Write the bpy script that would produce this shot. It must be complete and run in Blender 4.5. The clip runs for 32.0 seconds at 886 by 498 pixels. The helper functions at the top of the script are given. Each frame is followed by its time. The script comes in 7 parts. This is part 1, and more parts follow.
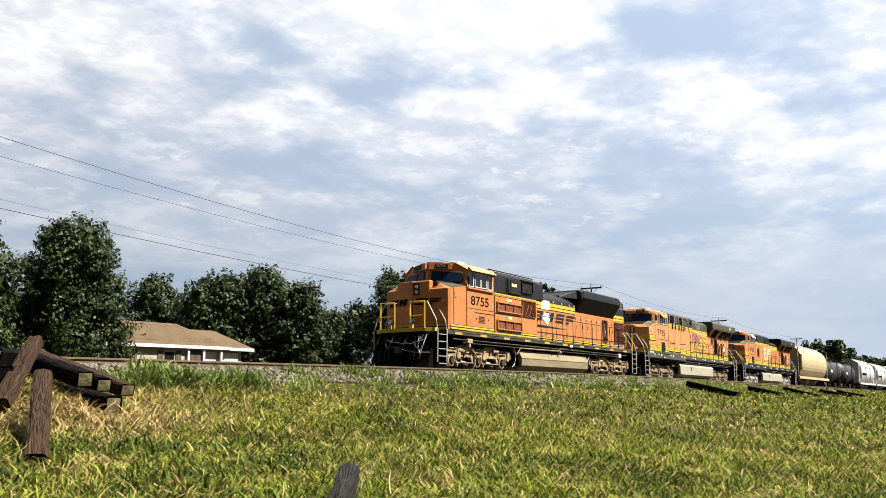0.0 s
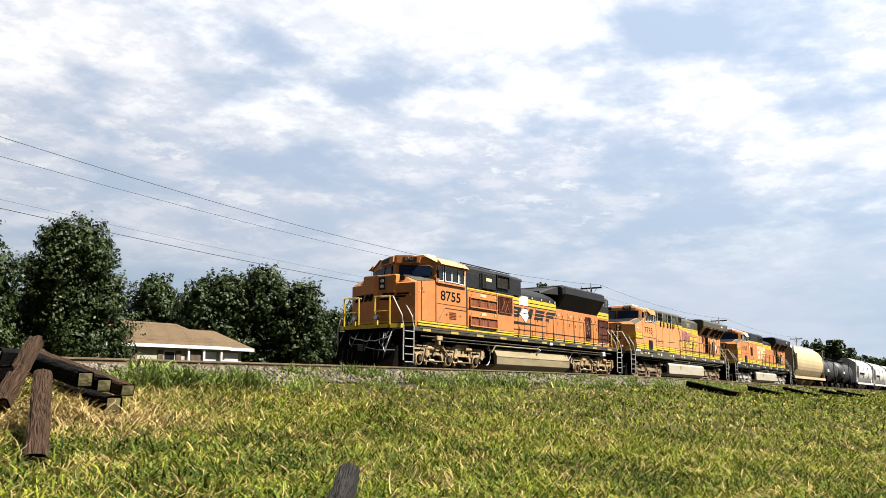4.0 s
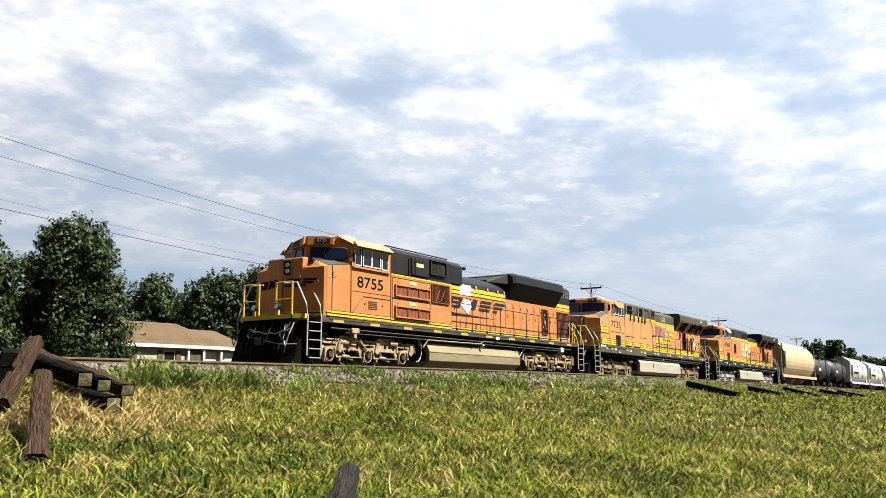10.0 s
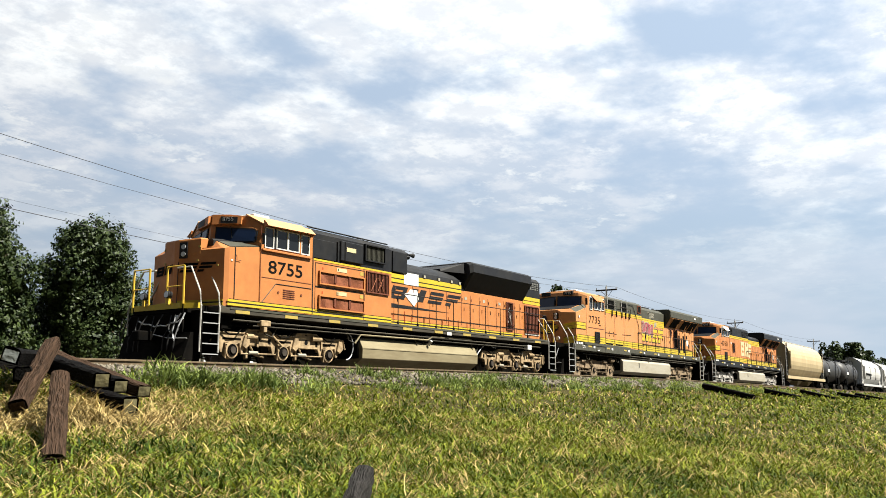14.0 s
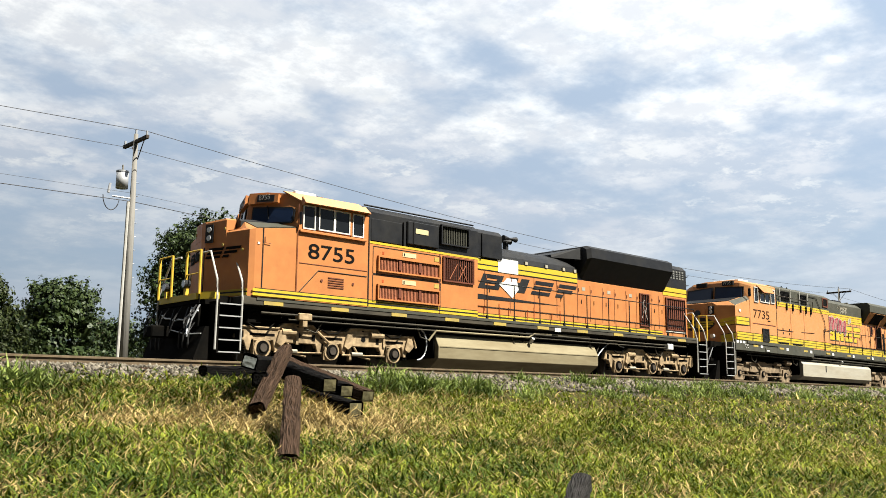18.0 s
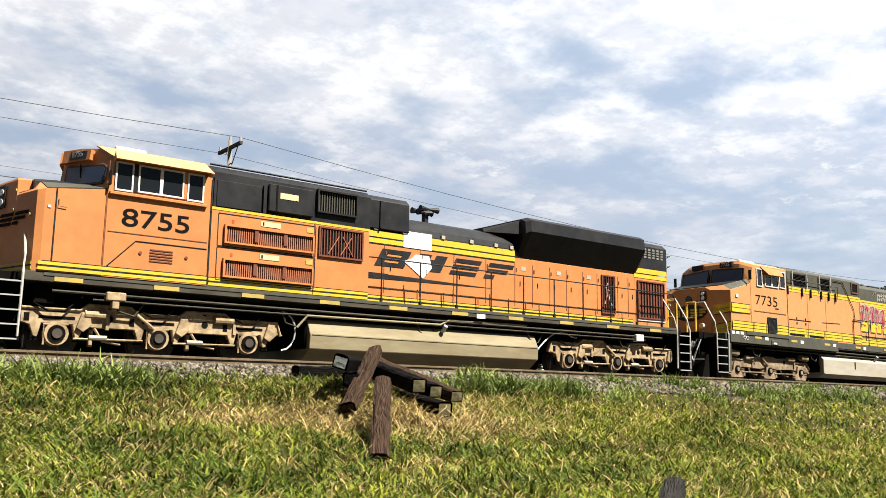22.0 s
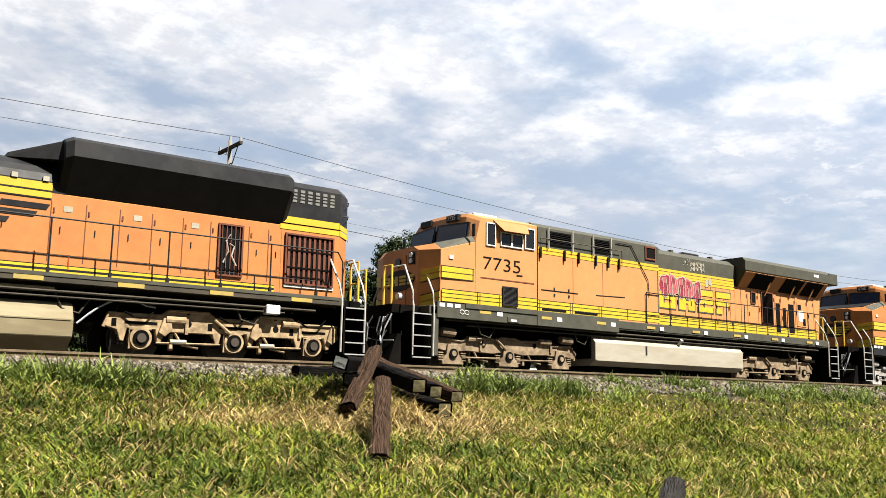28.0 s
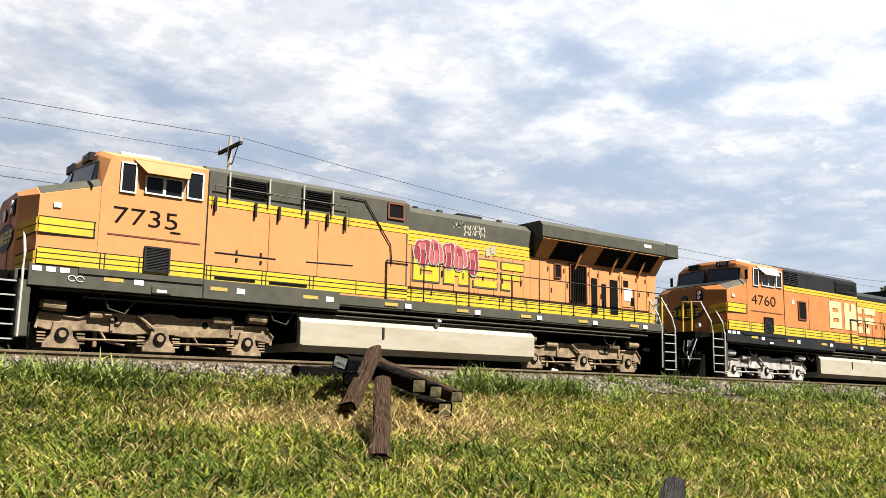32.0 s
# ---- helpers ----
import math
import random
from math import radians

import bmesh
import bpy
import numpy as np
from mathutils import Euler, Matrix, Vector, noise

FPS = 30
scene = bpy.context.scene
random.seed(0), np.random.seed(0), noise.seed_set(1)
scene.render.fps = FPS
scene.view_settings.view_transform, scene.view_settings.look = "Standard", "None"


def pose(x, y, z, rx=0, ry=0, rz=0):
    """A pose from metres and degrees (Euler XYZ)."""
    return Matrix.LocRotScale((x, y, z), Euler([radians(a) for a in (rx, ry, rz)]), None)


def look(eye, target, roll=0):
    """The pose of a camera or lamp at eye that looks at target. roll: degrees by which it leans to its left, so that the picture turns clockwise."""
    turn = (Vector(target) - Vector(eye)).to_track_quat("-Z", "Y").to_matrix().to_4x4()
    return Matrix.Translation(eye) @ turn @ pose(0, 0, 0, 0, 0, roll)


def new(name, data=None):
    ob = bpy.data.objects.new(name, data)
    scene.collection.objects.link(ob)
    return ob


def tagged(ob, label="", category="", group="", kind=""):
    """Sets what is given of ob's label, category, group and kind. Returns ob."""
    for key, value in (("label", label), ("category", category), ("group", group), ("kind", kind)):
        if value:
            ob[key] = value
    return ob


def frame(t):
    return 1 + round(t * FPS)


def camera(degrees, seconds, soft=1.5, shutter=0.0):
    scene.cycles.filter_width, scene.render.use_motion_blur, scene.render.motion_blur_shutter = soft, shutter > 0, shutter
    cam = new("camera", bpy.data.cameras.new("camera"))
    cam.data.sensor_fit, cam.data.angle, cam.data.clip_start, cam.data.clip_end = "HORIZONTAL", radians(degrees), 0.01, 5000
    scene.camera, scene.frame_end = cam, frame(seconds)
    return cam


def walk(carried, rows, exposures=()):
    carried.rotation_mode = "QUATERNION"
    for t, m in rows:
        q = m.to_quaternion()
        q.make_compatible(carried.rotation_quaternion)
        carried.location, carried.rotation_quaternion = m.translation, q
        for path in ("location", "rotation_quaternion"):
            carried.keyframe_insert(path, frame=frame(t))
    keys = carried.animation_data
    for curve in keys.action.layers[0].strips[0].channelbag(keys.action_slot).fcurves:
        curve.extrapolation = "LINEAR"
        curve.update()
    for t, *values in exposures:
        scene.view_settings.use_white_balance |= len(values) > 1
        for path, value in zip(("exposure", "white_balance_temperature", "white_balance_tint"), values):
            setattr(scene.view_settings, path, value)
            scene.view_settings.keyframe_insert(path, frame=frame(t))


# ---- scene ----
# World: x runs along the railway, y from the camera towards it, z = 0 is the top of the rails.
EYE = Vector((0.0, 0.0, -0.64))
LINE = 20.21          # y of the main track's middle
SIDING = 15.42        # y of the nearer track's middle
cam = camera(52.56, 32.0, 0.8)


def aim(yaw, pitch, roll):
    a, b = radians(yaw), radians(pitch)
    return look(EYE, EYE + Vector((math.sin(a) * math.cos(b), math.cos(a) * math.cos(b), math.sin(b))), roll)


walk(cam, [(0.0, aim(57.606, 8.779, -0.543)), (13.2, aim(57.606, 8.779, -0.543)), (13.5, aim(57.496, 8.851, -0.47)),
           (14.0, aim(56.65, 8.902, -0.40)), (14.5, aim(54.36, 8.93, -0.285)), (16.5, aim(46.182, 9.113, 0.20)),
           (17.0, aim(44.808, 9.217, 0.21)), (17.5, aim(44.023, 9.272, 0.215)), (18.0, aim(43.064, 9.344, 0.223)),
           (18.5, aim(42.213, 9.36, 0.25)), (19.0, aim(40.958, 9.36, 0.30)), (19.5, aim(39.656, 9.36, 0.40)),
           (20.0, aim(38.599, 9.36, 0.49)), (20.5, aim(37.395, 9.365, 0.60)), (20.8, aim(37.396, 9.36, 0.66)),
           (32.0, aim(37.396, 9.36, 0.66))],
     [(0.0, 1.81, 6500, 10), (3.0, 1.87, 6500, 10), (12.0, 1.87, 6500, 9), (14.0, 1.81, 6450, 7), (16.5, 1.74, 6400, 4), (18.0, 1.80, 6450, 7), (20.0, 1.87, 6500, 10), (32.0, 1.88, 6500, 10)])


def fall(x):
    """How far the line has dropped at x: level, then gently downhill."""
    x = min(x, 170.0)
    return -0.016 * 10 * math.log1p(math.exp(min((x - 30) / 10, 40)))


# ---- light ----
SUN = Vector((0.23, -0.60, 0.91)).normalized()
world = bpy.data.worlds.new("world")
scene.world = world
world.use_nodes = True
wn, wl = world.node_tree.nodes, world.node_tree.links
wn.clear()
sky = wn.new("ShaderNodeTexSky")
sky.sky_type = "NISHITA"
sky.sun_disc = False
sky.sun_elevation = math.asin(SUN.z)
sky.sun_rotation = math.atan2(SUN.x, SUN.y)
sky.air_density, sky.dust_density = 1.0, 0.6
tc = wn.new("ShaderNodeTexCoord")
sep = wn.new("ShaderNodeSeparateXYZ")
wl.new(tc.outputs["Generated"], sep.inputs[0])
lift = wn.new("ShaderNodeMath")
lift.operation = "ADD"
lift.inputs[1].default_value = 0.16
wl.new(sep.outputs[2], lift.inputs[0])
top = wn.new("ShaderNodeMath")
top.operation = "MAXIMUM"
top.inputs[1].default_value = 0.05
wl.new(lift.outputs[0], top.inputs[0])
flat = wn.new("ShaderNodeCombineXYZ")
for axis in (0, 1):
    d = wn.new("ShaderNodeMath")
    d.operation = "DIVIDE"
    wl.new(sep.outputs[axis], d.inputs[0])
    wl.new(top.outputs[0], d.inputs[1])
    wl.new(d.outputs[0], flat.inputs[axis])


def cloud_noise(scale, detail, rough, offset, lo, hi):
    mp = wn.new("ShaderNodeMapping")
    mp.inputs["Location"].default_value = offset
    wl.new(flat.outputs[0], mp.inputs[0])
    n = wn.new("ShaderNodeTexNoise")
    n.inputs["Scale"].default_value, n.inputs["Detail"].default_value, n.inputs["Roughness"].default_value = scale, detail, rough
    wl.new(mp.outputs[0], n.inputs["Vector"])
    r = wn.new("ShaderNodeMapRange")
    r.interpolation_type = "SMOOTHSTEP"
    r.inputs["From Min"].default_value, r.inputs["From Max"].default_value = lo, hi
    wl.new(n.outputs["Fac"], r.inputs["Value"])
    return r.outputs[0]


def blend(fac, a, b):
    n = wn.new("ShaderNodeMix")
    n.data_type = "RGBA"
    for key, value in (("Factor", fac), ("A", a), ("B", b)):
        if isinstance(value, (tuple, float)):
            n.inputs[key].default_value = value
        else:
            wl.new(value, n.inputs[key])
    return n.outputs["Result"]


cover = cloud_noise(2.6, 9, 0.56, (3.1, 1.7, 0), 0.35, 0.57)       # small clouds
banks = cloud_noise(0.8, 5, 0.55, (7.4, 2.2, 0), 0.38, 0.62)       # broad bright banks
puffs = cloud_noise(6.5, 9, 0.66, (1.2, 8.8, 0), 0.42, 0.62)       # fine puffs
blue = blend(0.92, sky.outputs[0], (5.1, 6.2, 7.9, 1.0))
grey = blend(puffs, (5.7, 6.5, 7.9, 1.0), (7.8, 8.0, 8.8, 1.0))
white = blend(puffs, (8.6, 8.8, 9.4, 1.0), (11.5, 11.5, 11.6, 1.0))
rise = wn.new("ShaderNodeMapRange")
rise.inputs["From Min"].default_value, rise.inputs["From Max"].default_value = 0.14, 0.42
rise.inputs["To Max"].default_value = 0.55
wl.new(sep.outputs[2], rise.inputs["Value"])
more = wn.new("ShaderNodeMath")
more.operation, more.use_clamp = "ADD", True
wl.new(banks, more.inputs[0])
wl.new(rise.outputs[0], more.inputs[1])
crisp = cloud_noise(8.0, 10, 0.66, (5.3, 3.9, 0), 0.52, 0.63)     # small bright heaps
clouds = blend(crisp, blend(more.outputs[0], grey, white), (9.6, 9.7, 10.0, 1.0))
high = blend(cover, blue, clouds)
low = wn.new("ShaderNodeMapRange")
low.interpolation_type = "SMOOTHSTEP"
low.inputs["From Min"].default_value, low.inputs["From Max"].default_value = 0.04, 0.30
wl.new(sep.outputs[2], low.inputs["Value"])
haze = blend(cloud_noise(1.1, 4, 0.5, (4.0, 0.3, 0), 0.35, 0.65), (4.6, 5.75, 7.1, 1.0), (5.9, 6.6, 7.7, 1.0))
whole = blend(low.outputs[0], haze, high)
back = wn.new("ShaderNodeBackground")
back.inputs["Strength"].default_value = 0.0325
# unseen: cloud bank ends overhead; dimmed clear sky south and west weakens fill light
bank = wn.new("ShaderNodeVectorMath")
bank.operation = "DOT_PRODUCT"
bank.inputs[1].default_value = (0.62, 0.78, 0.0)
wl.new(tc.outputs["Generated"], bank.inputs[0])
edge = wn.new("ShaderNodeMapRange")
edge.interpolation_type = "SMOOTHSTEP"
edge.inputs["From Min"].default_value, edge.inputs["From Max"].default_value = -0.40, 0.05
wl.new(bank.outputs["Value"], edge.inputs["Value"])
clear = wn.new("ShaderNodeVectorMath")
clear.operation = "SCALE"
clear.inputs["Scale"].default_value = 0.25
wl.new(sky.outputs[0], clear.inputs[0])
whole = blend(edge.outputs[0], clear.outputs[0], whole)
# the cloud layer glows more on the sun's side
dot = wn.new("ShaderNodeVectorMath")
dot.operation = "DOT_PRODUCT"
dot.inputs[1].default_value = SUN
wl.new(tc.outputs["Generated"], dot.inputs[0])
glow = wn.new("ShaderNodeMapRange")
glow.inputs["From Min"].default_value, glow.inputs["From Max"].default_value = -0.6, 0.4
glow.inputs["To Min"].default_value, glow.inputs["To Max"].default_value = 0.55, 1.03
wl.new(dot.outputs["Value"], glow.inputs["Value"])
lit = wn.new("ShaderNodeVectorMath")
lit.operation = "SCALE"
wl.new(whole, lit.inputs[0])
wl.new(glow.outputs[0], lit.inputs["Scale"])
wl.new(lit.outputs[0], back.inputs["Color"])
wo = wn.new("ShaderNodeOutputWorld")
wl.new(back.outputs[0], wo.inputs[0])
sun = new("sun", bpy.data.lights.new("sun", "SUN"))
sun.data.energy, sun.data.angle, sun.data.color = 5.0, radians(0.6), (1.0, 0.94, 0.84)
sun.matrix_world = look((0, 0, 60), Vector((0, 0, 60)) - SUN)
scene.view_settings.exposure = 1.88


# ---- materials ----
def mat(name, col, rough=0.6, metal=0.0, var=0.15, scale=6.0, bump=0.05, dirt=None, dirt_amount=0.5, dirt_scale=1.2, stretch=(1, 1, 1), per_piece=0.0, coat=0.0, spec=0.3):
    """A surface with grain and, if dirt is given, a second colour in uneven patches."""
    m = bpy.data.materials.new(name)
    m.use_nodes = True
    n, l = m.node_tree.nodes, m.node_tree.links
    b = n["Principled BSDF"]
    b.inputs["Roughness"].default_value, b.inputs["Metallic"].default_value = rough, metal
    b.inputs["Coat Weight"].default_value = coat
    b.inputs["Specular IOR Level"].default_value = spec
    t = n.new("ShaderNodeTexCoord")
    mp = n.new("ShaderNodeMapping")
    mp.inputs["Scale"].default_value = stretch
    l.new(t.outputs["Object"], mp.inputs[0])
    g = n.new("ShaderNodeTexNoise")
    g.inputs["Scale"].default_value, g.inputs["Detail"].default_value = scale, 6
    l.new(mp.outputs[0], g.inputs["Vector"])
    r = n.new("ShaderNodeMapRange")
    r.inputs["From Min"].default_value, r.inputs["From Max"].default_value = 0.25, 0.75
    r.inputs["To Min"].default_value, r.inputs["To Max"].default_value = 1 - var, 1 + var
    l.new(g.outputs["Fac"], r.inputs["Value"])
    out = r.outputs[0]
    if per_piece:
        ob, mul, rr = n.new("ShaderNodeNewGeometry"), n.new("ShaderNodeMath"), n.new("ShaderNodeMapRange")
        rr.inputs["To Min"].default_value, rr.inputs["To Max"].default_value = 1 - per_piece, 1 + per_piece
        l.new(ob.outputs["Random Per Island"], rr.inputs["Value"])
        mul.operation = "MULTIPLY"
        l.new(out, mul.inputs[0])
        l.new(rr.outputs[0], mul.inputs[1])
        out = mul.outputs[0]
    c = n.new("ShaderNodeMix")
    c.data_type, c.blend_type = "RGBA", "MULTIPLY"
    c.inputs["Factor"].default_value = 1.0
    c.inputs["A"].default_value = (*col, 1)
    l.new(out, c.inputs["B"])
    result = c.outputs["Result"]
    if dirt:
        d = n.new("ShaderNodeTexNoise")
        d.inputs["Scale"].default_value, d.inputs["Detail"].default_value, d.inputs["Roughness"].default_value = dirt_scale, 8, 0.65
        l.new(mp.outputs[0], d.inputs["Vector"])
        dr = n.new("ShaderNodeMapRange")
        dr.inputs["From Min"].default_value, dr.inputs["From Max"].default_value = 0.42, 0.72
        dr.inputs["To Max"].default_value = dirt_amount
        l.new(d.outputs["Fac"], dr.inputs["Value"])
        mx = n.new("ShaderNodeMix")
        mx.data_type = "RGBA"
        mx.inputs["B"].default_value = (*dirt, 1)
        l.new(dr.outputs[0], mx.inputs["Factor"])
        l.new(result, mx.inputs["A"])
        result = mx.outputs["Result"]
        ra = n.new("ShaderNodeMapRange")
        ra.inputs["To Min"].default_value, ra.inputs["To Max"].default_value = rough, min(1, rough + 0.3)
        l.new(dr.outputs[0], ra.inputs["Value"])
        l.new(ra.outputs[0], b.inputs["Roughness"])
    l.new(result, b.inputs["Base Color"])
    if bump:
        bp = n.new("ShaderNodeBump")
        bp.inputs["Strength"].default_value, bp.inputs["Distance"].default_value = 1.0, bump * 0.1
        l.new(g.outputs["Fac"], bp.inputs["Height"])
        l.new(bp.outputs[0], b.inputs["Normal"])
    return m


def leaf_mat(name, col_a, col_b, rough=0.55, trans=0.25, scale=0.5, patchy=0.45, spec=0.15):
    m = bpy.data.materials.new(name)
    m.use_nodes = True
    n, l = m.node_tree.nodes, m.node_tree.links
    b = n["Principled BSDF"]
    b.inputs["Roughness"].default_value, b.inputs["Specular IOR Level"].default_value = rough, spec
    geo, t = n.new("ShaderNodeNewGeometry"), n.new("ShaderNodeTexCoord")
    g = n.new("ShaderNodeTexNoise")
    g.inputs["Scale"].default_value, g.inputs["Detail"].default_value = scale, 4
    l.new(t.outputs["Object"], g.inputs["Vector"])
    add = n.new("ShaderNodeMath")
    add.operation = "ADD"
    l.new(geo.outputs["Random Per Island"], add.inputs[0])
    r = n.new("ShaderNodeMapRange")
    r.inputs["From Min"].default_value, r.inputs["From Max"].default_value = 0.3, 0.7
    r.inputs["To Min"].default_value, r.inputs["To Max"].default_value = -patchy, patchy
    l.new(g.outputs["Fac"], r.inputs["Value"])
    l.new(r.outputs[0], add.inputs[1])
    mx = n.new("ShaderNodeMix")
    mx.data_type, mx.clamp_factor = "RGBA", True
    mx.inputs["A"].default_value, mx.inputs["B"].default_value = (*col_a, 1), (*col_b, 1)
    l.new(add.outputs[0], mx.inputs["Factor"])
    l.new(mx.outputs["Result"], b.inputs["Base Color"])
    tr = n.new("ShaderNodeBsdfTranslucent")
    l.new(mx.outputs["Result"], tr.inputs["Color"])
    ms = n.new("ShaderNodeMixShader")
    ms.inputs[0].default_value = trans
    l.new(b.outputs[0], ms.inputs[1])
    l.new(tr.outputs[0], ms.inputs[2])
    l.new(ms.outputs[0], n["Material Output"].inputs[0])
    return m


M_ORANGE = mat("orange_paint", (0.335, 0.134, 0.043), 0.45, 0, 0.07, 5, 0.01, (0.23, 0.072, 0.021), 0.45, 1.3, spec=0.2)
# paler copy of the orange: the washing-out by strong sun put into the colour
M_ORANGE_SUNLIT = mat("orange_paint_sunlit_pale", (0.43, 0.215, 0.100), 0.5, 0, 0.08, 5, 0.01, (0.36, 0.155, 0.06), 0.5, 1.6, spec=0.2)
M_ORANGE_B = mat("faded_orange_paint", (0.375, 0.170, 0.064), 0.5, 0, 0.06, 5, 0.01, (0.32, 0.118, 0.036), 0.4, 1.1, spec=0.2)
M_ORANGE_DARK = mat("red_brown_grille", (0.0973, 0.0274, 0.0122), 0.6, 0, 0.2, 8, 0.02)
M_SLAT = mat("faded_red_louvre", (0.25, 0.095, 0.052), 0.75, 0, 0.25, 9, 0, spec=0.05)
M_TRIM = mat("white_window_trim", (0.46, 0.45, 0.42), 0.5, 0, 0.1, 8, 0.01, (0.3, 0.27, 0.22), 0.4, 4)
M_VENT = mat("grey_vent_paint", (0.12, 0.12, 0.11), 0.6, 0, 0.15, 8, 0.01)
M_RUST = mat("rust_streaks", (0.26, 0.055, 0.018), 0.8, 0, 0.3, 9, 0, spec=0.05)
M_YELLOW = mat("yellow_paint", (0.39, 0.285, 0.016), 0.45, 0, 0.08, 5, 0.01, (0.2189, 0.1459, 0.0304), 0.4, 1.5)
M_CREAM = mat("cream_emblem_paint", (0.40, 0.335, 0.19), 0.55, 0, 0.08, 5, 0.01, (0.28, 0.2, 0.1), 0.4, 2)
M_BLACK = mat("black_paint", (0.010, 0.0105, 0.012), 0.45, 0, 0.25, 4, 0.02, (0.026, 0.024, 0.021), 0.5, 1.3, spec=0.12)
M_DGREEN = mat("dark_olive_paint", (0.046, 0.046, 0.036), 0.55, 0, 0.2, 4, 0.02, (0.066, 0.06, 0.045), 0.5, 1.3, spec=0.12)
M_SILL = mat("dusty_sill_paint", (0.032, 0.0288, 0.0224), 0.7, 0, 0.25, 5, 0.02, (0.08, 0.068, 0.048), 0.7, 1.4, (0.5, 1, 2), spec=0.1)
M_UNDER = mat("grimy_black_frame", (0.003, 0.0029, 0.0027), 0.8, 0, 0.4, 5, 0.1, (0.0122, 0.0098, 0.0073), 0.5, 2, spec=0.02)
M_TRUCK = mat("dusty_truck_steel", (0.29, 0.212, 0.125), 0.85, 0, 0.35, 7, 0.15, (0.028, 0.022, 0.016), 0.75, 3.4, spec=0.05)
M_TRUCK_B = mat("brown_truck_steel", (0.20, 0.150, 0.098), 0.85, 0, 0.3, 7, 0.15, (0.035, 0.026, 0.018), 0.75, 3.0, spec=0.05)
M_TRUCK_C = mat("pale_truck_steel", (0.34, 0.325, 0.30), 0.75, 0, 0.3, 9, 0.1, (0.05, 0.042, 0.035), 0.9, 4.5, spec=0.05)
M_TANK = mat("dusty_cream_tank", (0.185, 0.158, 0.098), 0.65, 0, 0.12, 5, 0.02, (0.115, 0.088, 0.048), 0.65, 0.9, (0.5, 1, 2.2), spec=0.1)
M_TANK_B = mat("pale_grey_tank", (0.265, 0.245, 0.195), 0.55, 0, 0.08, 5, 0.02, (0.17, 0.14, 0.09), 0.6, 0.8, (0.5, 1, 2.2))
M_GLASS = mat("dark_cab_glass", (0.0073, 0.0085, 0.0098), 0.08, 0, 0.1, 2, 0, spec=0.3)
M_BLUEGLASS = mat("windscreen_tint_and_reflection", (0.010, 0.018, 0.042), 0.06, 0, 0.1, 2, 0, spec=0.2)
M_ALU = mat("window_frame_metal", (0.3344, 0.3344, 0.3283), 0.4, 0.4, 0.1, 8, 0.01)
M_WHITE = mat("white_paint", (0.4742, 0.4742, 0.4621), 0.5, 0, 0.06, 6, 0.01, (0.304, 0.2858, 0.2554), 0.3, 2)
M_RAILING = mat("white_handrail_paint", (0.33, 0.32, 0.295), 0.5, 0, 0.15, 8, 0.01, (0.2, 0.18, 0.15), 0.5, 3)
M_YRAIL = mat("yellow_handrail_paint", (0.4499, 0.2918, 0.0304), 0.5, 0, 0.1, 8, 0.01)
M_BRAIL = mat("black_handrail_paint", (0.0122, 0.0122, 0.0122), 0.5, 0, 0.1, 8, 0.01, spec=0.1)
M_STEEL = mat("worn_wheel_steel", (0.045, 0.036, 0.028), 0.6, 0.3, 0.3, 8, 0.05)
# near-black: paints the shade inside openings, also serves black lettering and parts
M_DARK = mat("recess_shade_and_black_paint", (0.0037, 0.0037, 0.0037), 0.8, 0, 0.2, 8, 0, spec=0.05)
M_HOSE = mat("rubber_hose", (0.0182, 0.0182, 0.0182), 0.7, 0, 0.1, 8, 0)
M_PINK = mat("pink_spray_paint", (0.27, 0.060, 0.070), 0.55, 0, 0.25, 9, 0)
M_PINK_DARK = mat("dark_red_spray_paint", (0.17, 0.016, 0.03), 0.55, 0, 0.25, 9, 0)
M_LAMP = mat("headlight_lens", (0.456, 0.4621, 0.4742), 0.1, 0.2, 0.05, 6, 0)
M_REFLECT = mat("reflective_tape_yellow", (0.304, 0.225, 0.0486), 0.5, 0, 0.1, 6, 0, (0.1216, 0.0973, 0.0547), 0.6, 3)
M_HOPPER = mat("tan_hopper_paint", (0.34, 0.27, 0.155), 0.55, 0, 0.08, 3, 0.02, (0.22, 0.165, 0.09), 0.5, 0.7, (1, 1, 0.35))
M_CARWHITE = mat("white_car_paint", (0.3648, 0.3648, 0.3526), 0.6, 0, 0.06, 3, 0.02, (0.2189, 0.2006, 0.1763), 0.5, 0.6, (1, 1, 0.3))
M_TANKCAR = mat("black_tank_paint", (0.0213, 0.0213, 0.0225), 0.5, 0, 0.2, 3, 0.02, (0.0608, 0.0547, 0.0486), 0.5, 0.7)
M_RAIL = mat("rusty_rail_side", (0.118, 0.088, 0.056), 0.85, 0.0, 0.2, 9, 0.08, (0.045, 0.034, 0.024), 0.7, 3, spec=0.05)
M_RAILTOP = mat("polished_rail_top", (0.2554, 0.2493, 0.2432), 0.3, 0.9, 0.1, 9, 0.01)
M_TIE = mat("weathered_sleeper_wood", (0.026, 0.016, 0.010), 0.9, 0, 0.5, 7, 0.8, (0.090, 0.054, 0.036), 0.6, 4, (0.6, 7, 7), 0.0, spec=0.05)
M_TIE_DARK = mat("creosoted_sleeper_wood", (0.0024, 0.0022, 0.0021), 0.75, 0, 0.4, 6, 0.3, (0.0085, 0.0073, 0.0061), 0.4, 3, (1, 6, 6), spec=0.03)
M_TIE_END = mat("sawn_sleeper_end", (0.090, 0.080, 0.042), 0.9, 0, 0.25, 14, 0.3, (0.035, 0.032, 0.022), 0.5, 6, spec=0.05)
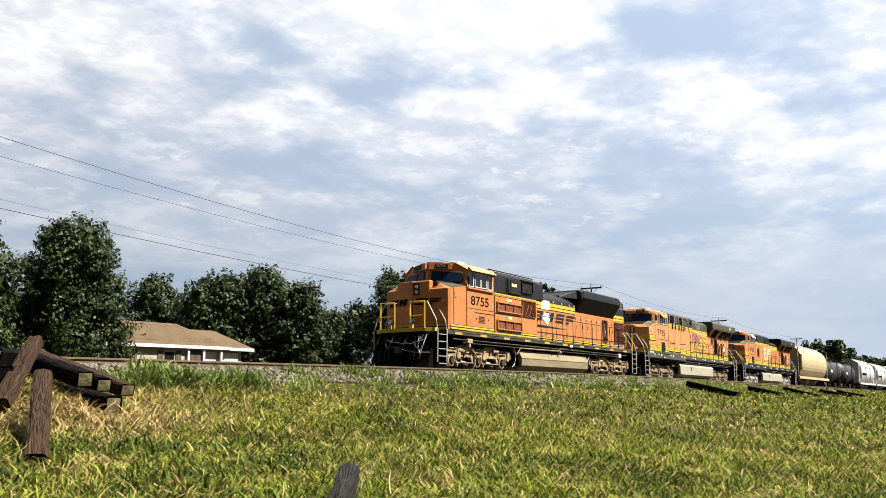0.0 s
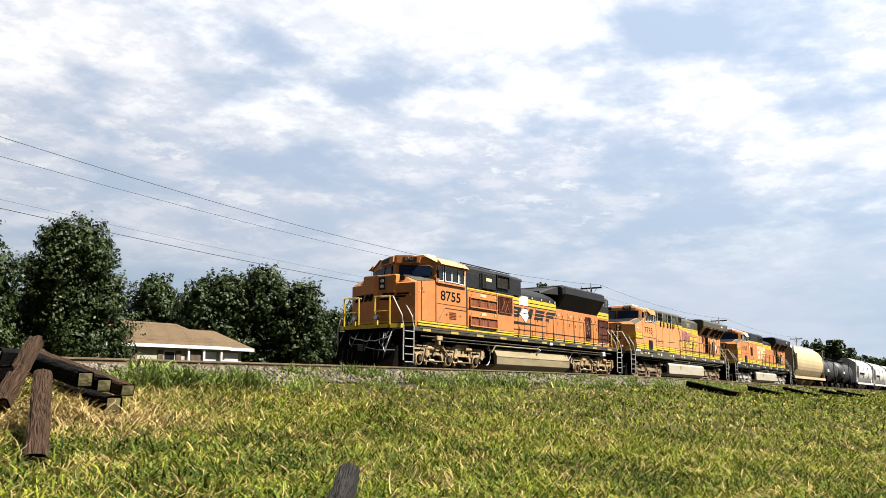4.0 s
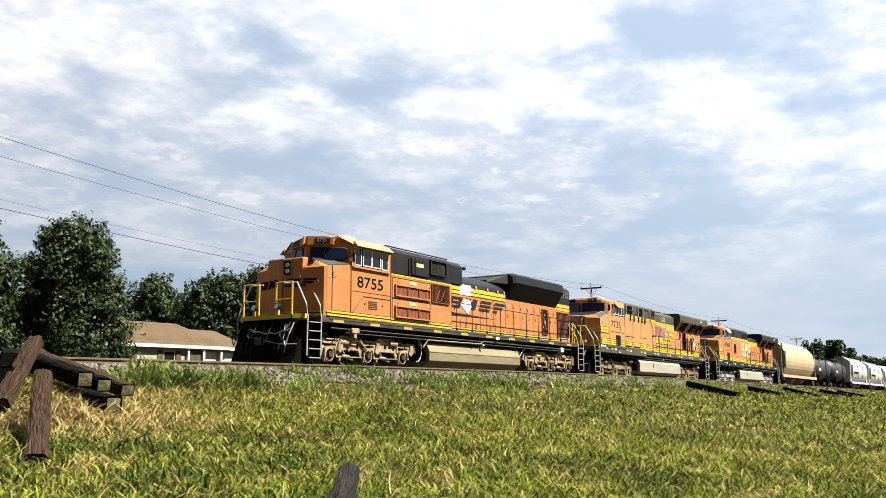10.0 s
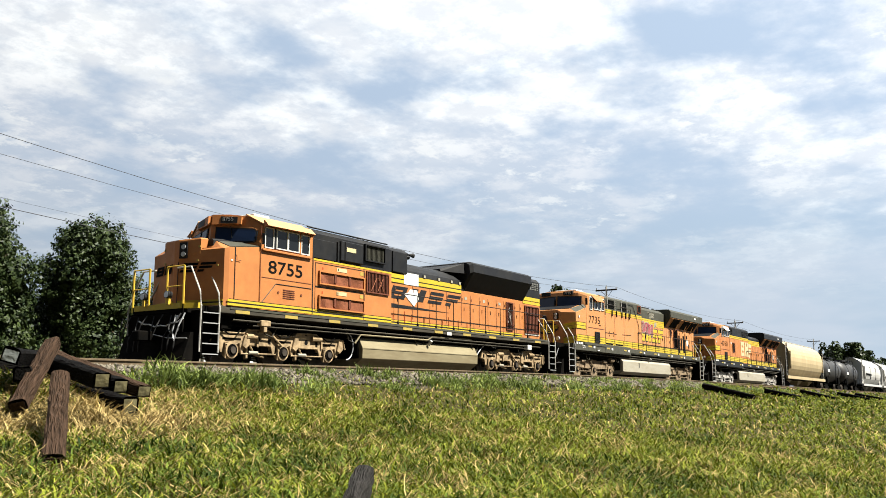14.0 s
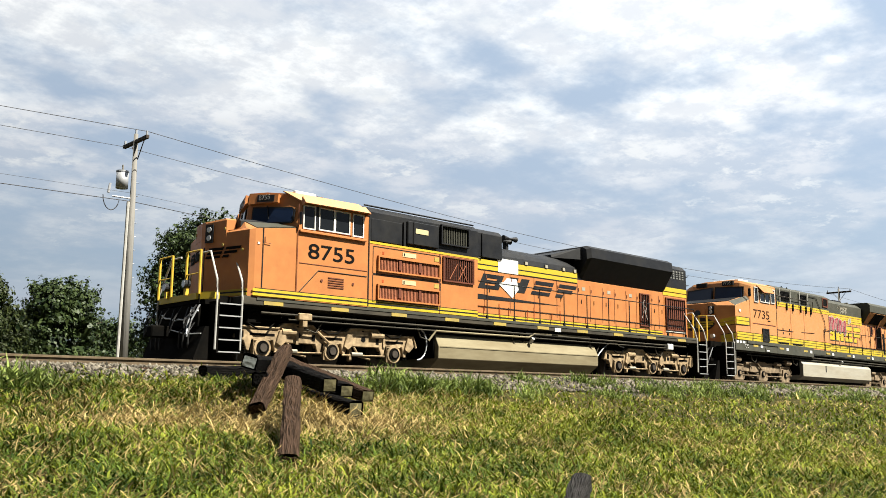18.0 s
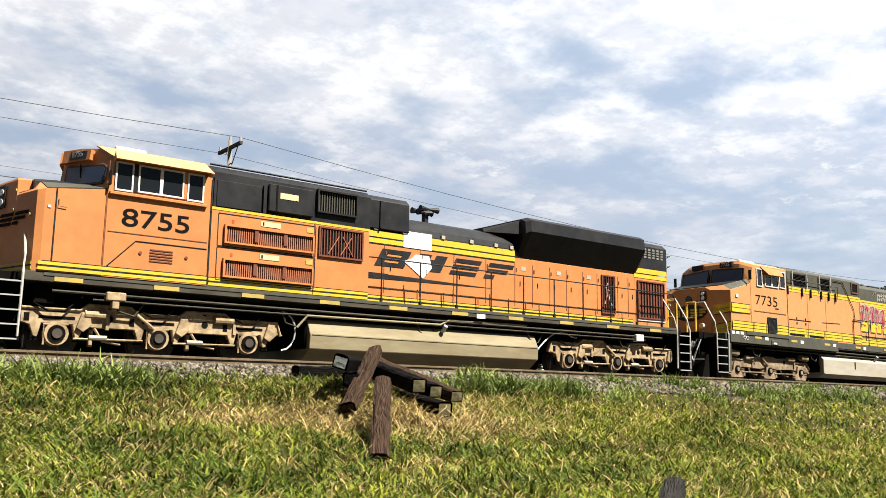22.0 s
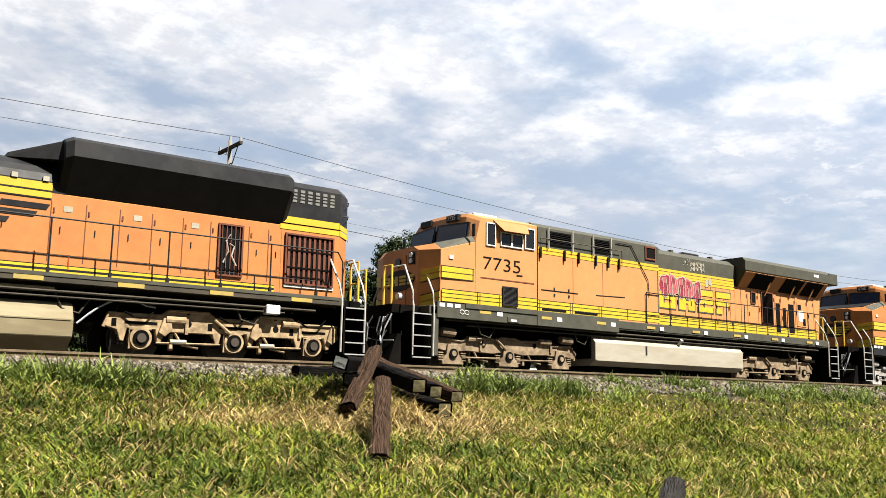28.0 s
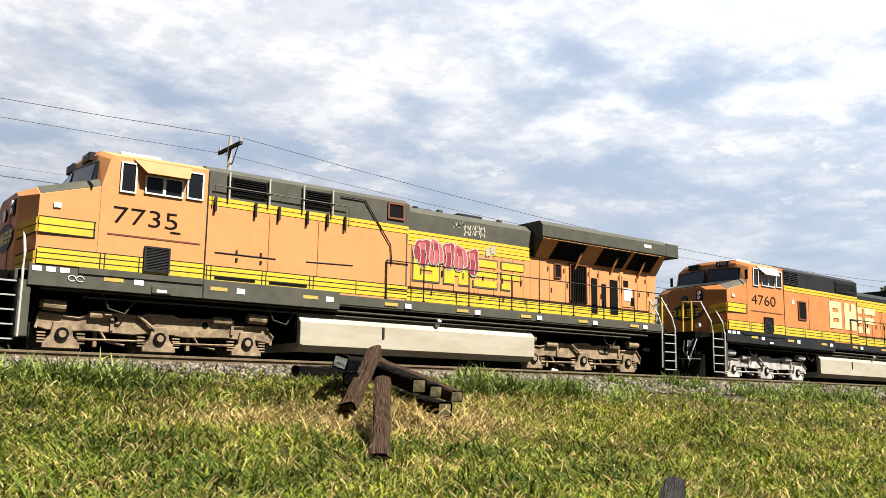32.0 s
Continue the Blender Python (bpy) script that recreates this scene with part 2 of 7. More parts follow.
M_TIE_GREY = mat("grey_weathered_timber", (0.016, 0.015, 0.014), 0.9, 0, 0.5, 9, 0.8, (0.050, 0.046, 0.043), 0.8, 5, (0.6, 7, 7), spec=0.05)
M_END_GREY = mat("grey_sawn_end", (0.115, 0.125, 0.122), 0.9, 0, 0.25, 12, 0.3, (0.06, 0.064, 0.06), 0.5, 6, spec=0.05)
M_STONE = mat("crushed_stone_ballast", (0.088, 0.077, 0.060), 0.95, 0, 0.25, 20, 0.2, per_piece=0.85, spec=0.05)
M_BARK = mat("tree_bark", (0.0608, 0.0456, 0.0304), 0.95, 0, 0.3, 9, 0.4, stretch=(1, 1, 0.2))
M_POLE = mat("weathered_pole_wood", (0.165, 0.158, 0.145), 0.9, 0, 0.3, 6, 0.2, (0.075, 0.064, 0.05), 0.6, 1.5, (3, 3, 0.15), spec=0.05)
M_ARM = mat("dark_crossarm_wood", (0.0365, 0.0274, 0.0213), 0.9, 0, 0.25, 6, 0.2)
M_GALV = mat("galvanised_metal", (0.31, 0.315, 0.325), 0.45, 0.3, 0.08, 6, 0.01)
M_WIRE = mat("wire", (0.0304, 0.0304, 0.0334), 0.6, 0.3, 0.1, 6, 0)
M_SHINGLE = mat("tan_shingles", (0.094, 0.066, 0.039), 0.9, 0, 0.3, 7, 0.1, (0.075, 0.053, 0.034), 0.5, 1.2, (1, 1, 5), 0.12, spec=0.1)
M_WALL = mat("cream_siding", (0.2554, 0.2371, 0.1885), 0.8, 0, 0.06, 3, 0.02, (0.2432, 0.225, 0.1763), 0.4, 0.8)
M_LEAF = leaf_mat("oak_leaves", (0.007, 0.015, 0.005), (0.045, 0.063, 0.019), 0.5, 0.12, 0.9, 0.25)
M_LEAF_DARK = leaf_mat("dark_leaves", (0.007, 0.015, 0.005), (0.043, 0.060, 0.020), 0.5, 0.12, 0.9, 0.25)
M_LEAF_CEDAR = leaf_mat("cedar_leaves", (0.004, 0.010, 0.003), (0.040, 0.050, 0.015), 0.5, 0.15, 1.2, 0.3)
M_GRASS = leaf_mat("green_grass_blades", (0.018, 0.034, 0.004), (0.168, 0.186, 0.020), 0.6, 0.18, 0.8, 0.40, 0.05)
# darker green growth that also carries the left side's darkening in its colour
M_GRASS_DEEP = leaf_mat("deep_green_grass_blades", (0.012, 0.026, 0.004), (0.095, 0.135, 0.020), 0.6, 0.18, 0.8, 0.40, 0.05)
M_STRAW = leaf_mat("dry_grass_blades", (0.10, 0.073, 0.030), (0.39, 0.295, 0.122), 0.8, 0.12, 0.8, 0.3, 0.05)
M_WEED = leaf_mat("weed_leaves", (0.035, 0.056, 0.012), (0.20, 0.245, 0.060), 0.55, 0.2, 0.8, 0.3, 0.08)


# ---- building tools ----
def part(name, bm, material, parent=None, label="", smooth=False):
    """Link a bmesh as one mesh object under a thing or a part."""
    me = bpy.data.meshes.new(name)
    bm.normal_update()
    if smooth:
        for f in bm.faces:
            f.smooth = True
    bm.to_mesh(me)
    bm.free()
    me.materials.append(material)
    ob = new(name, me)
    ob.parent = parent
    if label:
        tagged(ob, label)
    return ob


def raw(name, verts, faces, material, parent=None, smooth=False):
    """A mesh from computed arrays."""
    me = bpy.data.meshes.new(name)
    verts, faces = np.asarray(verts, dtype=np.float32), np.asarray(faces, dtype=np.int32)
    k = faces.shape[1]
    me.vertices.add(len(verts))
    me.vertices.foreach_set("co", verts.ravel())
    me.loops.add(faces.size)
    me.loops.foreach_set("vertex_index", faces.ravel())
    me.polygons.add(len(faces))
    me.polygons.foreach_set("loop_start", np.arange(len(faces), dtype=np.int32) * k)
    me.update(calc_edges=True)
    if smooth:
        me.shade_smooth()
    me.materials.append(material)
    ob = new(name, me)
    ob.parent = parent
    return ob


def box(x0, x1, y0, y1, z0, z1, bevel=0.0, bm=None):
    bm = bm or bmesh.new()
    vs = [bm.verts.new((x, y, z)) for x in (x0, x1) for y in (y0, y1) for z in (z0, z1)]
    fs = [bm.faces.new([vs[i] for i in q]) for q in ((0, 1, 3, 2), (4, 6, 7, 5), (0, 4, 5, 1), (2, 3, 7, 6), (0, 2, 6, 4), (1, 5, 7, 3))]
    if bevel:
        es = list({e for f in fs for e in f.edges})
        bmesh.ops.bevel(bm, geom=es, offset=bevel, segments=1, affect="EDGES")
    return bm


def prism(profile, a0, a1, axis="x", bm=None, bevel=0.0):
    """Extrude a closed outline along an axis. axis x: outline (y, z); y: outline (x, z); z: outline (x, y)."""
    bm = bm or bmesh.new()

    def at(p, a):
        return {"x": (a, p[0], p[1]), "y": (p[0], a, p[1]), "z": (p[0], p[1], a)}[axis]
    v0 = [bm.verts.new(at(p, a0)) for p in profile]
    v1 = [bm.verts.new(at(p, a1)) for p in profile]
    n = len(profile)
    fs = [bm.faces.new(v0), bm.faces.new(list(reversed(v1)))]
    fs += [bm.faces.new((v0[i], v1[i], v1[(i + 1) % n], v0[(i + 1) % n])) for i in range(n)]
    bmesh.ops.recalc_face_normals(bm, faces=fs)
    if bevel:
        bmesh.ops.bevel(bm, geom=list({e for f in fs for e in f.edges}), offset=bevel, segments=1, affect="EDGES")
    return bm


def rod(points, r, seg=6, bm=None, r_end=None):
    """A round bar along a line of points."""
    bm = bm or bmesh.new()
    pts = [Vector(p) for p in points]
    rings = []
    for i, p in enumerate(pts):
        d = (pts[min(i + 1, len(pts) - 1)] - pts[max(i - 1, 0)]).normalized()
        u = d.cross(Vector((0, 0, 1)) if abs(d.z) < 0.95 else Vector((1, 0, 0))).normalized()
        w = d.cross(u)
        rr = r if r_end is None else r + (r_end - r) * i / (len(pts) - 1)
        rings.append([bm.verts.new(p + rr * (math.cos(2 * math.pi * k / seg) * u + math.sin(2 * math.pi * k / seg) * w)) for k in range(seg)])
    for a, b in zip(rings, rings[1:]):
        for k in range(seg):
            bm.faces.new((a[k], a[(k + 1) % seg], b[(k + 1) % seg], b[k]))
    bm.faces.new(list(reversed(rings[0])))
    bm.faces.new(rings[-1])
    bmesh.ops.recalc_face_normals(bm, faces=bm.faces[:])
    return bm


def disc(x, y0, y1, z, r, seg=20, bm=None, r1=None):
    """A short round drum with its axis across the track."""
    bm = bm or bmesh.new()
    r1 = r if r1 is None else r1
    a = [bm.verts.new((x + r * math.cos(2 * math.pi * k / seg), y0, z + r * math.sin(2 * math.pi * k / seg))) for k in range(seg)]
    b = [bm.verts.new((x + r1 * math.cos(2 * math.pi * k / seg), y1, z + r1 * math.sin(2 * math.pi * k / seg))) for k in range(seg)]
    fs = [bm.faces.new(a), bm.faces.new(list(reversed(b)))]
    fs += [bm.faces.new((a[k], b[k], b[(k + 1) % seg], a[(k + 1) % seg])) for k in range(seg)]
    bmesh.ops.recalc_face_normals(bm, faces=fs)
    return bm


def text(name, body, height, material, parent, x, y, z, stretch=1.0, label="", depth=0.004, shear=0.0, bold=0.003):
    """Lettering on a side that faces the camera (towards -y); x, z is its lower left corner."""
    cu = bpy.data.curves.new(name, "FONT")
    cu.body, cu.size, cu.extrude, cu.shear = body, height / 0.70, depth, shear
    cu.offset = bold * height / 0.335
    ob = bpy.data.objects.new(name, cu)
    scene.collection.objects.link(ob)
    dg = bpy.context.evaluated_depsgraph_get()
    me = bpy.data.meshes.new_from_object(ob.evaluated_get(dg))
    bpy.data.objects.remove(ob)
    me.transform(Matrix.Translation((x, y, z)) @ pose(0, 0, 0, 90, 0, 0) @ Matrix.Diagonal((stretch, 1, 1, 1)))
    me.materials.clear()
    me.materials.append(material)
    o = new(name, me)
    o.parent = parent
    if label:
        tagged(o, label)
    return o


def thing(name, m, label, category, group="", kind=""):
    e = new(name)
    e.empty_display_size = 0.3
    e.matrix_world = m
    return tagged(e, label, category, group, kind)


def loft(sections, bm=None):
    """A closed skin through outlines with the same number of points."""
    bm = bm or bmesh.new()
    rows = [[bm.verts.new(p) for p in s] for s in sections]
    n = len(rows[0])
    fs = [bm.faces.new(rows[0]), bm.faces.new(list(reversed(rows[-1])))]
    for a, b in zip(rows, rows[1:]):
        fs += [bm.faces.new((a[k], b[k], b[(k + 1) % n], a[(k + 1) % n])) for k in range(n)]
    bmesh.ops.recalc_face_normals(bm, faces=fs)
    return bm


def slab(points, thick, bm=None):
    """A flat plate through the given corners, thickened along its normal on both sides."""
    bm = bm or bmesh.new()
    p = [Vector(q) for q in points]
    n = (p[1] - p[0]).cross(p[2] - p[0]).normalized() * thick / 2
    a, b = [bm.verts.new(q + n) for q in p], [bm.verts.new(q - n) for q in p]
    k = len(p)
    fs = [bm.faces.new(a), bm.faces.new(list(reversed(b)))] + [bm.faces.new((a[i], b[i], b[(i + 1) % k], a[(i + 1) % k])) for i in range(k)]
    bmesh.ops.recalc_face_normals(bm, faces=fs)
    return bm


def window(parent, x0, x1, z0, z1, y, frame_w=0.045, glass=None, name="window", m_frame=None):
    """A framed pane on a side wall at y, proud of it towards the outside."""
    s = -1 if y < 0 else 1
    bm = bmesh.new()
    for a, b, c, d in ((x0, x1, z0, z0 + frame_w), (x0, x1, z1 - frame_w, z1), (x0, x0 + frame_w, z0 + frame_w, z1 - frame_w), (x1 - frame_w, x1, z0 + frame_w, z1 - frame_w)):
        box(a, b, min(y, y + s * 0.035), max(y, y + s * 0.035), c, d, 0, bm)
    fr = part(name, bm, m_frame or M_ALU, parent)
    part("pane", box(x0 + frame_w, x1 - frame_w, min(y, y + s * 0.015), max(y, y + s * 0.015), z0 + frame_w, z1 - frame_w), glass or M_GLASS, fr, "dark glass pane")
    return fr


def louvre(parent, x0, x1, z0, z1, y, m, slats=6, name="grille", back=None, upright=False, slat=None, deep=0.04, wide=0.024):
    """A recess with slats standing out of it, on the side at y."""
    s = -1 if y < 0 else 1
    f = 0.04
    bm = bmesh.new()
    for a, b, c, d in ((x0, x1, z0, z0 + f), (x0, x1, z1 - f, z1), (x0, x0 + f, z0 + f, z1 - f), (x1 - f, x1, z0 + f, z1 - f)):
        box(a, b, min(y, y + s * deep), max(y, y + s * deep), c, d, 0, bm)
    g = part(name, bm, m, parent)
    # near-black sheet paints the shade inside the recess
    part("shade_backing", box(x0 + f, x1 - f, min(y, y + s * 0.006), max(y, y + s * 0.006), z0 + f, z1 - f), back or M_DARK, g)
    bm = bmesh.new()
    for i in range(slats):
        if upright:
            x = x0 + f + (x1 - x0 - 2 * f) * (i + 0.5) / slats
            box(x - wide / 2, x + wide / 2, min(y, y + s * 0.03), max(y, y + s * 0.03), z0 + f, z1 - f, 0, bm)
        else:
            z = z0 + f + (z1 - z0 - 2 * f) * (i + 0.5) / slats
            slab([(x0 + f, y + s * 0.008, z + 0.015), (x1 - f, y + s * 0.008, z + 0.015), (x1 - f, y + s * 0.035, z - 0.012), (x0 + f, y + s * 0.035, z - 0.012)], 0.006, bm)
    part("slats", bm, slat or m, g)
    return g


def mark(parent, x0, z0, w, h, y, m, lean=0.0, kind=0, name="emblem_shape"):
    """One plain, heavy shape of a painted emblem: an upright with bars."""
    s = 0.006
    bars = {0: [(0, 0.26, 0, 1), (0.74, 1, 0, 1), (0.26, 0.74, 0.74, 1), (0.26, 0.74, 0.38, 0.60), (0.26, 0.74, 0, 0.24)],
            1: [(0, 0.42, 0, 1), (0.58, 1, 0, 1), (0.42, 0.58, 0.30, 0.70)],
            2: [(0, 1, 0.74, 1), (0, 1, 0.37, 0.62), (0, 1, 0, 0.25)],
            3: [(0, 1, 0.74, 1), (0, 0.85, 0.37, 0.62), (0, 0.4, 0, 0.25)]}[kind]
    bm = bmesh.new()
    for a, b, c, d in bars:
        slab([(x0 + w * a + lean * h * c, y, z0 + h * c), (x0 + w * b + lean * h * c, y, z0 + h * c),
              (x0 + w * b + lean * h * d, y, z0 + h * d), (x0 + w * a + lean * h * d, y, z0 + h * d)], s, bm)
    return part(name, bm, m, parent)


def ribbon(points, width, y):
    """A flat painted stroke of even width through points (x, z), on a side at y: one connected strip."""
    bm = bmesh.new()
    p = [Vector(q) for q in points]
    rows = []
    for i, q in enumerate(p):
        d = (p[min(i + 1, len(p) - 1)] - p[max(i - 1, 0)]).normalized()
        n = Vector((-d.y, d.x)) * width / 2
        rows.append([bm.verts.new((q.x + n.x, y - 0.002, q.y + n.y)), bm.verts.new((q.x - n.x, y - 0.002, q.y - n.y)),
                     bm.verts.new((q.x - n.x, y + 0.002, q.y - n.y)), bm.verts.new((q.x + n.x, y + 0.002, q.y + n.y))])
    for r, t in zip(rows, rows[1:]):
        for k in range(4):
            bm.faces.new((r[k], t[k], t[(k + 1) % 4], r[(k + 1) % 4]))
    bm.faces.new(rows[0])
    bm.faces.new(list(reversed(rows[-1])))
    bmesh.ops.recalc_face_normals(bm, faces=bm.faces[:])
    return bm


def stairs(parent, x, y0, y1, tops, m=None):
    """Open steps at a loco's corner."""
    bm = bmesh.new()
    for dx in (-0.31, 0.31):
        box(x + dx - 0.02, x + dx + 0.02, y0, y1, tops[-1] - 0.04, tops[0] + 0.05, 0, bm)
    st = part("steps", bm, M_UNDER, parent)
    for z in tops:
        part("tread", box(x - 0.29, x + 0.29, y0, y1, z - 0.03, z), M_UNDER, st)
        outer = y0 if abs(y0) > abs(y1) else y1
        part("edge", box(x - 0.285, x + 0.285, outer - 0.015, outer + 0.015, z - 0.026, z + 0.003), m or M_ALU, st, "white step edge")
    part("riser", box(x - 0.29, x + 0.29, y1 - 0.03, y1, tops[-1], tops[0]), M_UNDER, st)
    return st


def wheelset(parent, x, r=0.533):
    """Two flanged wheels on an axle, turning about the axle."""
    e = new("wheelset")
    e.parent = parent
    e.location = (x, 0, r)
    for s in (-1, 1):
        bm = disc(0, s * 0.68, s * 0.72, 0, r + 0.03, 28)
        disc(0, s * 0.72, s * 0.82, 0, r, 28, bm)
        disc(0, s * 0.82, s * 0.86, 0, 0.14, 14, bm)
        for k in range(5):
            a = 2 * math.pi * k / 5
            disc(0.3 * math.cos(a), s * 0.82, s * 0.835, 0.3 * math.sin(a), 0.06, 8, bm)
        part("wheel", bm, M_STEEL, e, "worn steel wheel")
    part("axle", disc(0, -0.7, 0.7, 0, 0.1, 12), M_STEEL, e)
    return (e, x, r)


def post_rail(parent, pts_x, y, z0, z1, m, mid=True, r=0.017):
    """Walkway railing: uprights, a top bar and a lower bar."""
    hr = part("handrail", rod([(pts_x[0], y, z1), (pts_x[-1], y, z1)], r, 6), m, parent)
    if mid:
        part("middle_bar", rod([(pts_x[0], y, z0 + 0.35), (pts_x[-1], y, z0 + 0.35)], 0.010, 5), m, hr)
    for x in pts_x:
        part("post", rod([(x, y, z0), (x, y, z1)], 0.018, 6), m, hr)
        part("foot", box(x - 0.03, x + 0.03, y - 0.03, y + 0.03, z0 - 0.05, z0 + 0.10), m, hr)
    return hr


# ---- ground and tracks ----
PROFILE = [(-1500, -3.2), (-60, -2.7), (0, -2.12), (5, -1.62), (8, -1.30), (10.7, -0.95), (12.4, -0.68), (13.1, -0.52), (13.9, -0.26),
           (14.4, -0.17), (17.2, -0.19), (18.2, -0.17), (22.2, -0.17), (23.4, -0.7), (26, -1.0), (60, -1.0), (400, -1.0), (1500, 0.0), (2500, 2.0)]
PY, PZ = [a for a, _ in PROFILE], [b for _, b in PROFILE]


def ground_z(x, y):
    z = float(np.interp(y, PY, PZ)) + fall(x)
    if y < 13.2:
        z += 0.28 * math.exp(-((x - 7.25) ** 2 / 1.4 + (y - 11.75) ** 2 / 0.9))
        z += 0.05 * noise.noise((x * 0.45, y * 0.45, 0)) + 0.02 * noise.noise((x * 1.7, y * 1.7, 3))
    return z


def steps(spans):
    out = []
    for a, b, n in spans:
        out += list(np.linspace(a, b, n, endpoint=False))
    return out


GX = steps([(-1800, -200, 14), (-200, -40, 16), (-40, -4, 24), (-4, 40, 110), (40, 120, 100), (120, 300, 30), (300, 2600, 24)]) + [2600]
GY = steps([(-1500, -60, 10), (-60, -6, 18), (-6, 2, 12), (2, 14.4, 42), (14.4, 24, 30), (24, 60, 14), (60, 400, 14), (400, 2500, 12)]) + [2500]
gv = [(x, y, ground_z(x, y)) for x in GX for y in GY]
ny = len(GY)
gf = [(i * ny + j, (i + 1) * ny + j, (i + 1) * ny + j + 1, i * ny + j + 1) for i in range(len(GX) - 1) for j in range(ny - 1)]


def ground_mat():
    m = mat("earth_and_thatch", (0.034, 0.028, 0.010), 0.95, 0, 0.5, 14.0, 0.5, (0.030, 0.037, 0.007), 0.9, 0.6, spec=0.05)
    n, l = m.node_tree.nodes, m.node_tree.links
    b = n["Principled BSDF"]
    old = b.inputs["Base Color"].links[0].from_socket
    t = n.new("ShaderNodeTexCoord")
    s = n.new("ShaderNodeSeparateXYZ")
    l.new(t.outputs["Object"], s.inputs[0])
    edge = n.new("ShaderNodeTexNoise")
    edge.inputs["Scale"].default_value, edge.inputs["Detail"].default_value = 1.2, 5
    l.new(t.outputs["Object"], edge.inputs["Vector"])
    w = n.new("ShaderNodeMath")
    w.operation = "MULTIPLY_ADD"
    w.inputs[1].default_value = 1.4
    l.new(edge.outputs["Fac"], w.inputs[0])
    l.new(s.outputs[1], w.inputs[2])
    lo = n.new("ShaderNodeMath")
    lo.operation = "GREATER_THAN"
    lo.inputs[1].default_value = 13.75
    l.new(w.outputs[0], lo.inputs[0])
    hi = n.new("ShaderNodeMath")
    hi.operation = "LESS_THAN"
    hi.inputs[1].default_value = 24.3
    l.new(w.outputs[0], hi.inputs[0])
    bed = n.new("ShaderNodeMath")
    bed.operation = "MULTIPLY"
    l.new(lo.outputs[0], bed.inputs[0])
    l.new(hi.outputs[0], bed.inputs[1])
    v = n.new("ShaderNodeTexVoronoi")
    v.inputs["Scale"].default_value = 16
    l.new(t.outputs["Object"], v.inputs["Vector"])
    # cells darken outward: the shade between stones is put into the colour
    cr = n.new("ShaderNodeMix")
    cr.data_type = "RGBA"
    cr.inputs["A"].default_value, cr.inputs["B"].default_value = (0.09, 0.078, 0.063, 1), (0.012, 0.011, 0.010, 1)
    l.new(v.outputs["Distance"], cr.inputs["Factor"])
    mx = n.new("ShaderNodeMix")
    mx.data_type = "RGBA"
    l.new(bed.outputs[0], mx.inputs["Factor"])
    l.new(old, mx.inputs["A"])
    l.new(cr.outputs["Result"], mx.inputs["B"])
    l.new(mx.outputs["Result"], b.inputs["Base Color"])
    return m


ground = tagged(raw("ground", gv, gf, ground_mat(), smooth=True), "grassy railway bank with a grey ballast bed", "ground", kind="structure")


def rail_track(name, y, label):
    tr = thing(name, Matrix(), label, "track", kind="structure")
    xs = steps([(-60, 30, 10), (30, 180, 30), (180, 600, 8)]) + [600]
    for side in (-0.755, 0.755):
        prof = [(-0.075, -0.172), (0.075, -0.172), (0.075, -0.158), (0.012, -0.14), (0.012, -0.045), (0.036, -0.035), (0.036, -0.004), (0.028, 0.0),
                (-0.028, 0.0), (-0.036, -0.004), (-0.036, -0.035), (-0.012, -0.045), (-0.012, -0.14), (-0.075, -0.158)]
        bm = bmesh.new()
        rows = [[bm.verts.new((x, y + side + p[0], fall(x) + p[1])) for p in prof] for x in xs]
        for a, b in zip(rows, rows[1:]):
            for k in range(len(prof)):
                bm.faces.new((a[k], b[k], b[(k + 1) % len(prof)], a[(k + 1) % len(prof)]))
        bmesh.ops.recalc_face_normals(bm, faces=bm.faces[:])
        rail = part("rail", bm, M_RAIL, tr)
        bm = bmesh.new()
        rows = [[bm.verts.new((x, y + side + q, fall(x) + 0.004)) for q in (-0.027, 0.027)] for x in xs]
        for a, b in zip(rows, rows[1:]):
            bm.faces.new((a[0], b[0], b[1], a[1]))
        part("railhead", bm, M_RAILTOP, rail, "worn shiny running surface")
    return tr


main_track = rail_track("main_track", LINE, "straight main line track of rusty steel rails")
siding_track = rail_track("siding_track", SIDING, "nearer rusty side track on pale ballast")
bm = box(-0.115, 0.115, -1.3, 1.3, -0.18, 0.0, 0.01)
sl = part("sleeper", bm, M_TIE, siding_track)
for tr, y, a, b in ((siding_track, SIDING, -8, 78), (main_track, LINE, -8, 70)):
    for i in range(int((b - a) / 0.56)):
        x = a + i * 0.56 + random.uniform(-0.03, 0.03)
        if tr is siding_track and i == 0:
            sl.location = (x, y, -0.172)
            continue
        o = new("sleeper", sl.data)
        o.parent = tr
        o.location = (x, y + random.uniform(-0.04, 0.04), -0.172 + fall(x))


